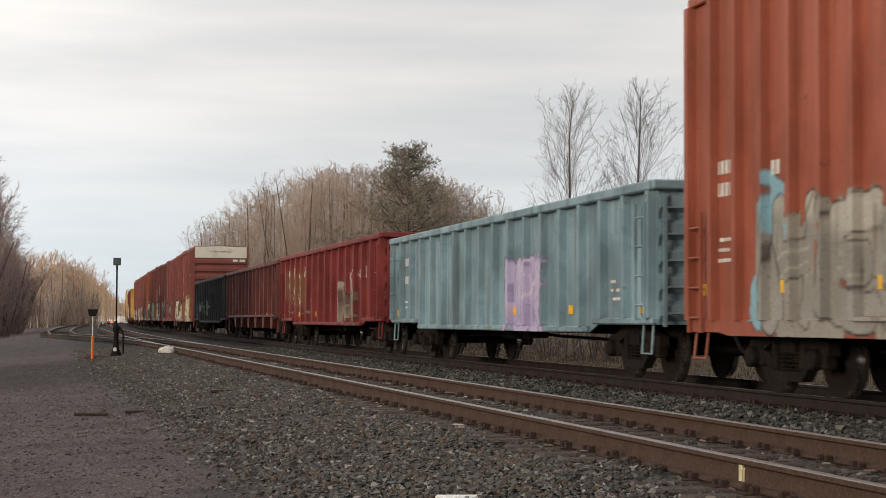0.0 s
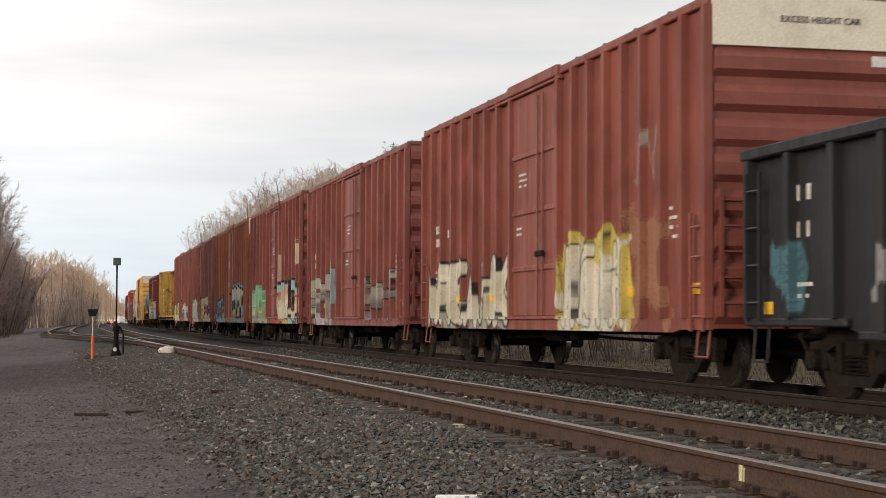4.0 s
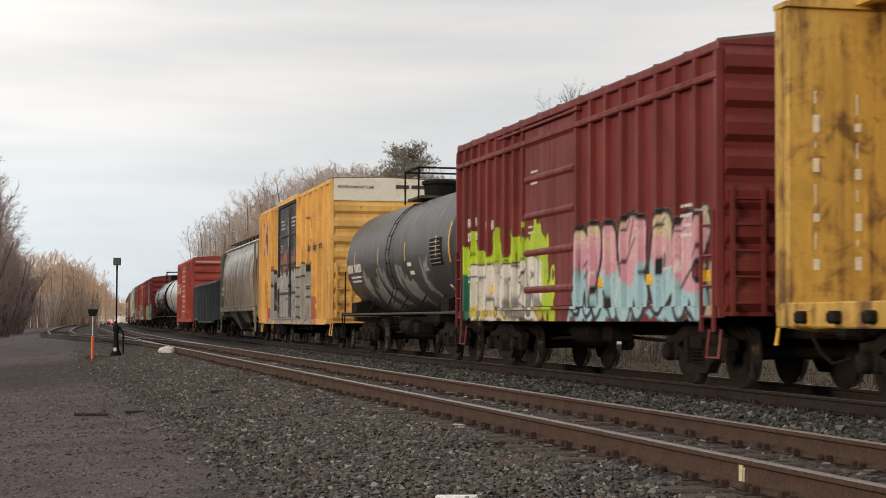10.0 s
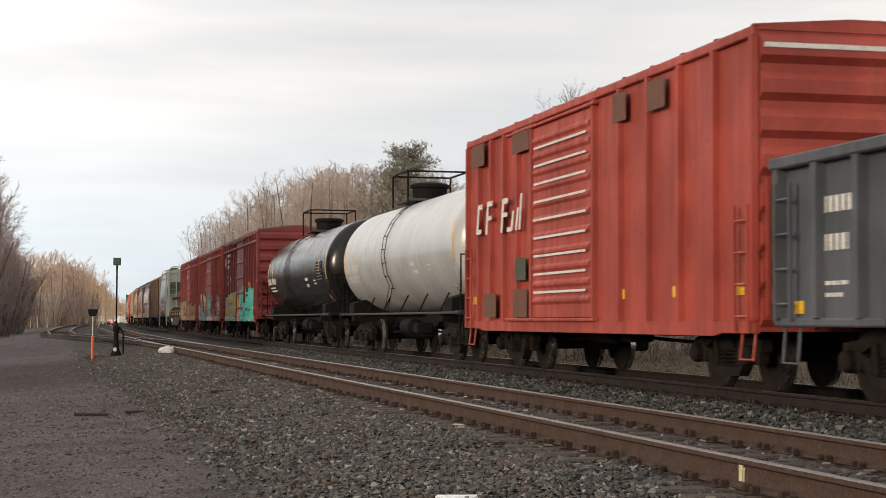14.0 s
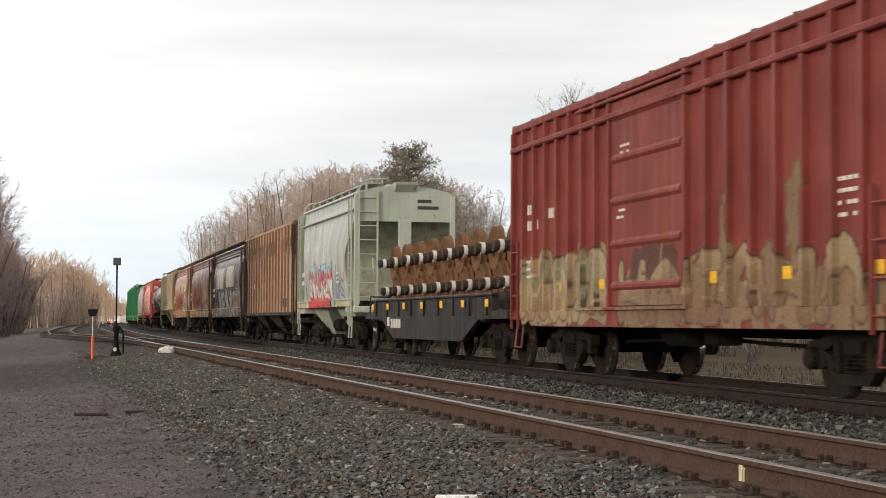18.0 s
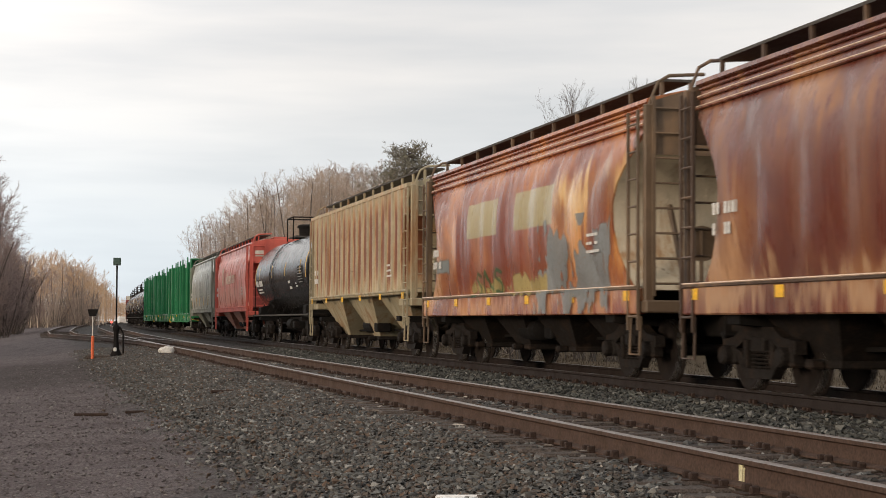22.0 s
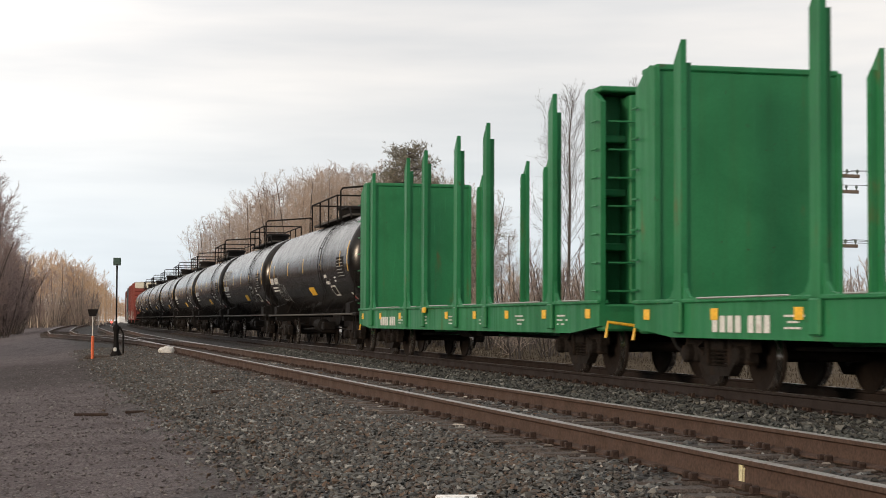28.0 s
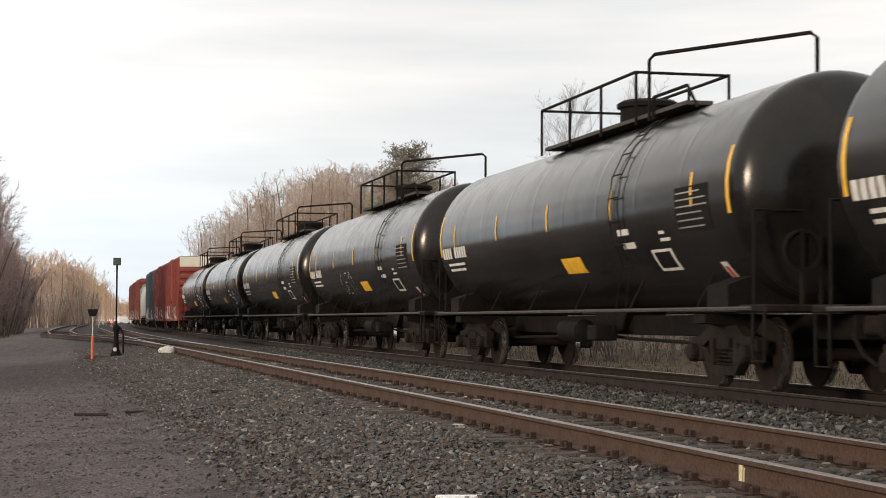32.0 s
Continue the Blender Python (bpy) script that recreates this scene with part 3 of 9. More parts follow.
def mural(car, box, forms=(), fills=(), edge=(DARK, 0.05), halo=None, cloud=(), r=0.16, slant=0.08, seed=0, opacity=1.0, step=0.03, gap=0.0, label="sprayed graffiti on the side", crisp=0.6, shine=0.5):
    """One sprayed piece. box: x0, x1, z0, z1. cloud: patches (x0, x1, z0, z1, colour, raggedness) under the forms."""
    skin = SKIN[car.name]
    x0, x1, z0, z1 = box
    pad = 0.3
    bx0, bx1, bz0, bz1 = [f([q] + [c[i] for c in cloud]) for i, (f, q) in enumerate(zip((min, max, min, max), box))]
    xs, zs = skin.lines(bx0 - pad, bx1 + pad, step, 0), skin.lines(bz0 - pad, bz1 + pad, step, 1)
    X, Z = np.meshgrid(xs, zs, indexing="ij")
    outer = cloud[0][4] if cloud else (halo[0] if halo else edge[0])
    C = np.empty(X.shape + (3,))
    C[:] = outer
    A = np.zeros(X.shape)

    def coat(mask, colour):
        nonlocal C, A
        colour = np.broadcast_to(np.asarray(colour, float), C.shape)
        na = mask + A * (1 - mask)
        C = np.where(na[..., None] > 1e-4, (colour * mask[..., None] + C * (A * (1 - mask))[..., None]) / np.maximum(na, 1e-4)[..., None], C)
        A = na

    n1, n2, n3 = field(X, Z, 0.45, seed), field(X, Z, 0.16, seed + 1), field(X, Z, 0.9, seed + 2)
    for k, (a, b, c, d, colour, rag) in enumerate(cloud):
        q = np.maximum(np.maximum(a - X, X - b), np.maximum(c - Z, Z - d)) + rag * (field(X, Z, 0.5, seed + 5 + k) - 0.5) * 1.6 + 0.7 * rag * (n2 - 0.5) + 0.5 * rag * (field(X * 3.0, Z * 0.6, 0.3, seed + 40 + k) - 0.5)
        tone = np.asarray(colour) * (0.82 + 0.36 * n1[..., None])
        coat(np.clip(0.5 - q / 0.05, 0, 1), tone)
    rng = random.Random(seed)
    hh = z1 - z0
    w = (x1 - x0) / max(1, len(forms))
    rm = 0.8 * r * min(hh, w * 1.2)
    WX, WZ = X + 0.12 * (n1 - 0.5) + 0.05 * (n2 - 0.5), Z + 0.12 * (n3 - 0.5) + 0.04 * (n2 - 0.5)
    for i, f in enumerate(forms):
        lx, lw = x0 + i * w, w * (1 - gap)
        zb, lh = z0 + rm + rng.uniform(-0.03, 0.05) * hh, hh - 2 * rm + rng.uniform(-0.08, 0.03) * hh
        D = np.full(X.shape, 9.0)
        for line in FORMS[f]:
            pts = [(lx + rm * 0.6 + u * (lw - rm * 1.2) + slant * v * hh, zb + v * lh) for u, v in line]
            for (ax, az), (cx, cz) in zip(pts, pts[1:]):
                dx, dz = cx - ax, cz - az
                t = np.clip(((WX - ax) * dx + (WZ - az) * dz) / (dx * dx + dz * dz), 0, 1)
                D = np.minimum(D, np.hypot(WX - ax - t * dx, WZ - az - t * dz))
        D = D - rm * (0.85 + 0.4 * (n3 - 0.3))
        if halo:
            coat(np.clip(0.5 - (D - edge[1] - halo[1]) / 0.03, 0, 1), halo[0])
        if edge[1] > 0:
            coat(np.clip(0.5 - (D - edge[1]) / 0.025, 0, 1), edge[0])
        t = np.clip((Z - z0) / hh + 0.55 * (n1 - 0.5) + 0.12 * rng.uniform(-1, 1), 0, 0.999) * (len(fills) - 1)
        k = np.minimum(t.astype(int), len(fills) - 1)
        fr = t - k
        fr = np.clip((fr - 0.5) / max(0.05, 1 - crisp) + 0.5, 0, 1)
        F = np.asarray(fills, float)
        tone = F[k] * (1 - fr[..., None]) + F[np.minimum(k + 1, len(fills) - 1)] * fr[..., None]
        coat(np.clip(0.5 - D / 0.025, 0, 1), tone)
        if shine > 0:
            coat(shine * np.clip(1 - np.abs(D + rm * 0.5) / 0.022, 0, 1) * (n2 > 0.55) * (WZ > z0 + 0.35 * hh), np.minimum(F.max(0) * 1.25 + 0.05, 0.75))
    # quick strokes over the whole: outlines gone over, drips and cuts
    pale = np.minimum(np.asarray(fills if fills else [outer], float).max(0) * 1.15 + 0.04, 0.7)
    for k in range(5 * len(forms) if edge[1] > 0 else 0):
        ax, az = rng.uniform(x0, x1), rng.uniform(z0 + 0.1 * hh, z1 - 0.05 * hh)
        ang, n = rng.choice((1.2, 1.57, 1.9, 0.2, 0.7)) + rng.gauss(0, 0.25), rng.uniform(0.12, 0.42) * hh
        dx, dz = math.cos(ang) * n, math.sin(ang) * n
        t = np.clip(((WX - ax) * dx + (WZ - az) * dz) / (n * n), 0, 1)
        D = np.hypot(WX - ax - t * dx, WZ - az - t * dz) - rng.uniform(0.008, 0.03)
        coat(0.9 * np.clip(0.5 - D / 0.02, 0, 1) * (A > 0.5), edge[0] if k % 5 < 3 else pale)
    A = A * opacity
    Y = -(skin.depth(X, Z) + 0.007)
    nx, nz = X.shape
    keep = (A[:-1, :-1] + A[1:, :-1] + A[1:, 1:] + A[:-1, 1:]) > 0.02
    ii, jj = np.nonzero(keep)
    quad = np.stack([ii * nz + jj, (ii + 1) * nz + jj, (ii + 1) * nz + jj + 1, ii * nz + jj + 1], 1)
    used, inv = np.unique(quad, return_inverse=True)
    me = bpy.data.meshes.new("graffiti")
    co = np.stack([X.ravel()[used], Y.ravel()[used], Z.ravel()[used]], 1)
    me.from_pydata(co.tolist(), [], inv.reshape(-1, 4).tolist())
    att = me.attributes.new("paint", "FLOAT_COLOR", "POINT")
    att.data.foreach_set("color", np.concatenate([np.clip(C, 0.005, 0.85).reshape(-1, 3)[used], A.ravel()[used][:, None]], 1).astype(np.float32).ravel())
    me.materials.append(M_SPRAY)
    me.update()
    return part("graffiti", me, None, car, label)


# ----- bogies -----
WR = 0.46
AXLE = 0.88


def wheelset_shape():
    sh = Shape()
    for sg in (1, -1):
        y0, y1 = 0.685 * sg, 0.82 * sg
        w = Shape()
        w.lathe([(0.0, 0.09), (0.0, 0.16), (0.03, 0.34), (0.005, 0.40), (0.0, WR + 0.025), (0.03, WR + 0.02), (0.045, WR)], "y", 28, (0, 0, 0), 0, False)
        w.lathe([(0.045, WR), (0.135, WR - 0.006)], "y", 28, (0, 0, 0), 1, False)
        w.lathe([(0.135, WR - 0.006), (0.135, 0.40), (0.10, 0.35), (0.075, 0.18), (0.10, 0.12), (0.10, 0.09)], "y", 28, (0, 0, 0), 0, False)
        vs = [(x, sg * (y + 0.685), z) for x, y, z in w.v]
        fs = w.f if sg > 0 else [f[::-1] for f in w.f]
        n = len(sh.v)
        sh.v += vs
        sh.f += [tuple(i + n for i in f) for f in fs]
        sh.m += w.m
    sh.lathe([(-0.98, 0.075), (-0.7, 0.09), (0, 0.08), (0.7, 0.09), (0.98, 0.075)], "y", 12)
    return sh


def side_frame_shape(sg):
    sh = Shape()
    y0, y1 = sg * 0.93, sg * 1.08
    y0, y1 = min(y0, y1), max(y0, y1)
    up = [(-1.12, 0.50), (-1.12, 0.66), (-0.75, 0.70), (-0.45, 0.83), (0.45, 0.83), (0.75, 0.70), (1.12, 0.66), (1.12, 0.50), (0.72, 0.54), (0.40, 0.66), (-0.40, 0.66), (-0.72, 0.54)]
    low = [(-0.72, 0.56), (-0.52, 0.50), (-0.36, 0.30), (0.36, 0.30), (0.52, 0.50), (0.72, 0.56), (0.62, 0.38), (0.40, 0.18), (-0.40, 0.18), (-0.62, 0.38)]
    sh.prism(up, y0, y1)
    sh.prism(low, y0, y1)
    for x in (-0.40, 0.40):
        sh.cbox(x - 0.06, x + 0.06, y0, y1, 0.28, 0.70, 0.015)
    for x in (-AXLE, AXLE):
        sh.cbox(x - 0.17, x + 0.17, y0 - 0.02, y1 + 0.02, 0.34, 0.60, 0.03)
        sh.lathe([(0, 0.13), (sg * 0.10, 0.125), (sg * 0.13, 0.10)], "y", 14, (x, sg * 1.08, WR))
    return sh


def spring_shape(sg):
    sh = Shape()
    for x in (-0.2, 0.0, 0.2):
        z = 0.30
        for k in range(5):
            sh.lathe([(z, 0.055), (z + 0.018, 0.075), (z + 0.036, 0.055)], "z", 10, (x, sg * 1.0, 0))
            z += 0.05
    return sh


BOGIE = {"wheelset": wheelset_shape().mesh("wheelset", [M_WHEEL, M_TREAD], True),
         "bogie": Shape().cbox(-0.2, 0.2, -1.1, 1.1, 0.50, 0.72, 0.03).lathe([(0.72, 0.30), (0.86, 0.30)], "z", 16).mesh("bogie", M_TRUCK),
         1: side_frame_shape(1).mesh("side_frame", M_TRUCK), -1: side_frame_shape(-1).mesh("side_frame", M_TRUCK),
         "s1": spring_shape(1).mesh("springs", M_TRUCK, True), "s-1": spring_shape(-1).mesh("springs", M_TRUCK, True)}
WHEELS = []


def add_bogie(car, x):
    bo = part("bogie", BOGIE["bogie"], None, car, "rusty cast steel bogie")
    bo.location = (x, 0, 0)
    for sg in (1, -1):
        part("side_frame", BOGIE[sg], None, bo)
        part("spring_nest", BOGIE["s%d" % sg], None, bo, kind="stuff")
    for k, dx in enumerate((-AXLE, AXLE)):
        w = part("wheelset", BOGIE["wheelset"], None, bo, "steel wheelset with shiny treads")
        w.location = (dx, 0, WR)
        WHEELS.append((k, w))


COUPLER = Shape().cbox(-0.15, 0.50, -0.11, 0.11, 0.72, 0.96, 0.03).cbox(0.42, 0.66, -0.2, 0.16, 0.66, 1.02, 0.05).mesh("coupler", M_TRUCK)
HOSE = Shape().tube([(0.1, -0.35, 0.72), (0.3, -0.33, 0.5), (0.5, -0.25, 0.36), (0.66, -0.1, 0.42)], 0.03, 6).mesh("air_hose", M_BLACK, True)


def running_gear(car, L, inset=2.0, sill=0.9, lever=None, y=1.45):
    """Bogies, centre sill, couplers, brake gear."""
    h = L / 2
    for x in (h - inset, -h + inset):
        add_bogie(car, x)
        part("body_bolster", Shape().prism([(-1.4, 0.98), (-1.4, 0.86), (-0.4, 0.78), (0.4, 0.78), (1.4, 0.86), (1.4, 0.98)], x - 0.2, x + 0.2, "x"), M_BLACK, car)
    part("centre_sill", Shape().cbox(-h + 0.1, h - 0.1, -0.22, 0.22, 0.66, 0.98, 0.02), M_BLACK, car)
    for sg in (1, -1):
        c = part("coupler", COUPLER, None, car)
        c.matrix_basis = pose(sg * (h + 0.02), 0, 0, 0, 0, 0 if sg > 0 else 180)
        a = part("air_hose", HOSE, None, c)
        if lever:
            part("uncoupling_lever", Shape().tube([(sg * (h + 0.18), -1.42, 0.62), (sg * (h + 0.18), -1.38, 0.86), (sg * (h + 0.22), -0.9, 0.80), (sg * (h + 0.3), -0.1, 0.90)], 0.025, 6), lever, car)
    part("brake_reservoir", Shape().lathe([(-0.55, 0.08), (-0.5, 0.2), (0.5, 0.2), (0.55, 0.08)], "x", 14, (-0.7, -0.75, 0.72)), M_BLACK, car, smooth=True)
    part("brake_rigging", Shape().tube([(-h + inset + 0.9, -0.5, 0.55), (-1.6, -0.55, 0.62), (-0.4, -0.45, 0.66), (1.2, -0.4, 0.6), (h - inset - 0.9, -0.5, 0.55)], 0.03, 6)
         .cbox(0.5, 0.95, -0.95, -0.55, 0.56, 0.82, 0.03), M_BLACK, car)


def start_car(name, front, rear, label, group="freight cars of the train"):
    car = thing(name, label, "freight car", group)
    CARS.append((car, front, rear))
    return car, rear - front


def ladder(car, x, y, z0, z1, w, mat_, rungs, along_x=True, label=""):
    sh = Shape()
    for k in range(rungs):
        z = z0 + (z1 - z0) * (k + 0.5) / rungs
        if along_x:
            sh.tube([(x - w / 2, y, z), (x + w / 2, y, z)], 0.018, 5)
        else:
            sh.tube([(x, y - w / 2, z), (x, y + w / 2, z)], 0.018, 5)
    for e in (-w / 2, w / 2):
        a, b = ((x + e - 0.025, x + e + 0.025), (y - 0.02, y + 0.02)) if along_x else ((x - 0.02, x + 0.02), (y + e - 0.025, y + e + 0.025))
        sh.box(*a, *b, z0, z1)
    part("ladder", sh, mat_, car, label)


def rects(sh, items, y, sg=-1):
    """Thin plates on a side: (x0, x1, z0, z1)."""
    for x0, x1, z0, z1 in items:
        sh.box(x0, x1, min(y, y + sg * 0.006), max(y, y + sg * 0.006), z0, z1)
    return sh


def lettering(car, items, y, m=None, label="rows of small worn white stencilling", name="lettering"):
    part(name, rects(Shape(), items, y), m or M_WHITE, car, label, kind="stuff")


REFL = Shape().cbox(-0.115, 0.115, -0.012, 0.0, -0.075, 0.075, 0.004).mesh("reflector", M_YELLOW)
REFL_TALL = Shape().cbox(-0.045, 0.045, -0.012, 0.0, -0.24, 0.24, 0.004).mesh("reflector", M_YELLOW)


def reflectors(car, xs, z, y, tall=False):
    for x in xs:
        o = part("reflector", REFL_TALL if tall else REFL, None, car, "yellow reflective patch")
        o.location = (x, y, z)


def bar_rows(x0, x1, z, n, rng, h=0.07, gap=0.13):
    out = []
    for k in range(n):
        e = x1 - (x1 - x0) * rng.uniform(0, 0.35)
        u = x0
        while u < e:
            w = h * 0.55 if h > 0.1 else rng.uniform(0.06, 0.16)
            if rng.random() < 0.88:
                out.append((u, min(u + w, e), z - k * gap, z - k * gap + h * (1 if h > 0.1 else 0.65)))
            u += w + (h * 0.28 if h > 0.1 else 0.03)
    return out


def end_wall(car, x, sg, z0, z1, w, mat_, ridges=7, name="end_wall"):
    """A pressed end with level ridges."""
    out = [(x, z0)]
    n = ridges
    for k in range(n):
        a, b = z0 + (z1 - z0) * (k + 0.12) / n, z0 + (z1 - z0) * (k + 0.92) / n
        out += [(x, a), (x + sg * 0.085, a + (b - a) * 0.25), (x + sg * 0.085, a + (b - a) * 0.70), (x, b)]
    out += [(x, z1), (x - sg * 0.05, z1), (x - sg * 0.05, z0)]
    sh = Shape().prism([(a, b) for a, b in out], -w, w, "y")
    part(name, sh, mat_, car)


def boxcar(front, rear, paint, label, top=5.0, sill=0.89, skirt=0.73, posts=9, door=(-1.2, 1.2), style="rib", end_paint=None, roof=None, cream=False, lever=None, seed=0, marks=True, rise_=0.07, refl=True):
    car, L = start_car("boxcar", front, rear, label)
    h, rng = L / 2, random.Random(seed)
    roof = roof or M_ROOF
    ep = end_paint or paint
    W = 1.50
    running_gear(car, L, 2.0, lever=lever)
    d0, d1 = door
    # side sheets, one each side of the doorway, and the header
    for sg in (1, -1):
        y0, y1 = sorted((sg * W, sg * (W - 0.06)))
        for a, b in ((-h, d0), (d1, h)):
            part("side_panel", Shape().box(a, b, y0, y1, sill, top), paint, car)
        part("side_panel", Shape().box(d0, d1, y0, y1, sill, top - 0.01), paint, car)
        # top and bottom chords
        part("top_chord", Shape().cbox(-h, h, *sorted((sg * (W - 0.02), sg * (W + 0.07))), top - 0.10, top + 0.02, 0.015), paint, car)
        part("side_sill", Shape().prism([(-h, sill + 0.03), (-h, sill - 0.12), (-h + 1.0, sill - 0.12), (-h + 1.3, skirt), (h - 1.3, skirt), (h - 1.0, sill - 0.12), (h, sill - 0.12), (h, sill + 0.03)],
                                         *sorted((sg * (W - 0.02), sg * (W + 0.05)))), paint, car)
        # posts
        pw, pd = (0.075, 0.115) if style == "rib" else (0.06, 0.085)
        for a, b, n in ((-h + 0.04, d0 - 0.06, posts), (d1 + 0.06, h - 0.04, posts)):
            for k in range(n + 1):
                x = a + (b - a) * k / n
                part("side_post", Shape().prism([(x - pw, sg * W), (x - pw * 0.86, sg * (W + pd)), (x + pw * 0.86, sg * (W + pd)), (x + pw, sg * W)], sill + 0.03, top - 0.10, "z"), paint, car)
        if style == "rib":
            part("door_hood", Shape().cbox(d0 - 0.12, d1 + 0.12, *sorted((sg * (W + 0.02), sg * (W + 0.13))), top - 0.13, top + 0.06, 0.02), paint, car)
        elif style == "slide":
            part("side_plate", Shape().cbox(-h, h, *sorted((sg * (W - 0.02), sg * (W + 0.105))), top - 0.46, top - 0.36, 0.02), paint, car)
        # door
        dy0, dy1 = sorted((sg * (W + 0.005), sg * (W + 0.05)))
        do = part("door", Shape().cbox(d0 + 0.03, d1 - 0.03, dy0, dy1, sill + 0.08, top - 0.2, 0.012), paint, car)
        if style == "rib":
            for z in (1.75, 2.75, 3.75):
                part("door_stiffener", Shape().cbox(d0 + 0.08, d1 - 0.08, *sorted((sg * (W + 0.05), sg * (W + 0.085))), z, z + 0.09, 0.02), paint, do)
            mid = d0 + (d1 - d0) * 0.62
            for x in (mid, mid + 0.32):
                part("lock_rod", Shape().tube([(x, sg * (W + 0.10), sill + 0.1), (x, sg * (W + 0.10), top - 0.3)], 0.022, 6), paint, do)
            part("door_handle", Shape().cbox(mid - 0.05, mid + 0.4, *sorted((sg * (W + 0.09), sg * (W + 0.14))), 1.98, 2.08, 0.03), M_TRUCK, do)
        else:
            n = 11 if style == "louvre" else 5
            for k in range(n):
                z = sill + 0.3 + (top - sill - 0.8) * k / (n - 1)
                part("door_rib", Shape().prism([(sg * (W + 0.05), z), (sg * (W + 0.085), z + 0.05), (sg * (W + 0.085), z + 0.09), (sg * (W + 0.05), z + 0.14)], d0 + 0.08, d1 - 0.08, "x"),
                     paint, do)
        for z, nm in ((sill + 0.02, "door_track"), (top - 0.19, "door_track")):
            part(nm, Shape().cbox(d0 - 1.6, d1 + 0.2, *sorted((sg * (W + 0.02), sg * (W + 0.11))), z, z + 0.05, 0.01), paint, car)
    rz = []
    for a, b, n in ((-h + 0.04, d0 - 0.06, posts), (d1 + 0.06, h - 0.04, posts)):
        rz += [(a + (b - a) * k / n - pw, a + (b - a) * k / n + pw, sill + 0.03, top - 0.10, W + pd) for k in range(n + 1)]
    SKIN[car.name] = Skin(-h + 0.02, h - 0.02, skirt, top - 0.2, W, rz + [(-h, h, skirt, sill + 0.035, W + 0.052), (d0 + 0.03, d1 - 0.03, sill + 0.08, top - 0.2, W + 0.05), (d0 - 1.6, d1 + 0.2, sill + 0.02, sill + 0.07, W + 0.11)])
    part("floor", Shape().box(-h + 0.1, h - 0.1, -W + 0.1, W - 0.1, sill, sill + 0.08), M_BLACK, car)
    # roof with seams
    part("roof", Shape().prism([(-W - 0.05, top), (-W - 0.05, top + 0.03), (-0.3, top + rise_), (0.3, top + rise_), (W + 0.05, top + 0.03), (W + 0.05, top)], -h, h, "x"), roof, car, "bare weathered metal roof")
    n = 12
    for k in range(n + 1):
        x = -h + 0.03 + (L - 0.06) * k / n
        part("roof_seam", Shape().prism([(-W - 0.055, top + 0.03), (-W - 0.055, top + 0.05), (-0.3, top + rise_ + 0.03), (0.3, top + rise_ + 0.03), (W + 0.055, top + 0.05), (W + 0.055, top + 0.03)], x - 0.04, x + 0.04, "x"), roof, car)
    for sg in (1, -1):
        x = sg * h
        zt = top - 0.62 if cream else top - 0.02
        end_wall(car, x, sg, sill - 0.1, zt, W - 0.02, ep, 8)
        if cream:
            part("end_panel", Shape().prism([(-W, zt), (W, zt), (W, top + 0.02), (0, top + rise_), (-W, top + 0.02)], x - sg * 0.03, x + sg * 0.045, "x"), M_CREAM, car, "cream painted top panel of the end")
        else:
            part("end_panel", Shape().prism([(-W, zt), (W, zt), (W, top + 0.02), (0, top + rise_), (-W, top + 0.02)], x - sg * 0.03, x + sg * 0.02, "x"), ep, car)
        ladder(car, x + sg * 0.10, -1.2, 0.95, 2.6, 0.42, ep, 5, False)
        ladder(car, x - sg * 0.30, -W - 0.09, 0.75, 2.3, 0.42, ep, 4, True)
        part("sill_step", Shape().tube([(x - sg * 0.5, -W + 0.02, 0.78), (x - sg * 0.5, -W - 0.02, 0.42), (x - sg * 0.1, -W - 0.02, 0.42), (x - sg * 0.1, -W + 0.02, 0.78)], 0.02, 5), ep, car)
    part("brake_wheel", Shape().lathe([(0, 0.30), (0.03, 0.30), (0.03, 0.26), (0, 0.26)], "x", 18, (h + 0.16, -0.55, 2.4)).box(h + 0.12, h + 0.2, -0.57, -0.53, 2.1, 2.7).box(h + 0.05, h + 0.18, -0.62, -0.48, 2.3, 2.5), ep, car)
    if refl:
        reflectors(car, [-h + 0.5 + (L - 1.0) * k / 6 for k in range(7)], sill + 0.42, -W - 0.008)
    if marks:
        its = bar_rows(-h + 0.7, -h + 1.5, 2.75, 2, rng, 0.17, 0.28) + bar_rows(-h + 0.7, -h + 1.3, 1.9, 3, rng) + bar_rows(h - 1.5, h - 0.7, 2.4, 4, rng) + bar_rows(-h + 2.1, -h + 2.9, 2.62, 1, rng, 0.17, 0.28)
        lettering(car, its, -W - 0.004)
        lettering(car, bar_rows(d0 + 0.45, d0 + 1.0, 3.45, 3, rng, 0.06, 0.1) + bar_rows(d0 + 0.3, d0 + 0.7, 2.5, 2, rng, 0.06, 0.1), -W - 0.053)
        if not cream:
            part("end_lettering", Shape().box(h + 0.088, h + 0.094, 0.3, 1.1, top - 1.0, top - 0.86), M_WHITE, car)
    return car, L


def text_on(car, words, x, y, z, size, m, name, turn):
    """Flat lettering in the built-in face."""
    cu = bpy.data.curves.new(name, "FONT")
    cu.body, cu.size, cu.align_x, cu.extrude = words, size, "CENTER", 0.003
    tmp = bpy.data.objects.new(name, cu)
    scene.collection.objects.link(tmp)
    me = bpy.data.meshes.new_from_object(tmp.evaluated_get(bpy.context.evaluated_depsgraph_get()))
    bpy.data.objects.remove(tmp)
    bpy.data.curves.remove(cu)
    me.materials.clear()
    me.materials.append(m)
    ob = part(name, me, None, car)
    ob.matrix_basis = pose(x, y, z, *turn)
    return ob


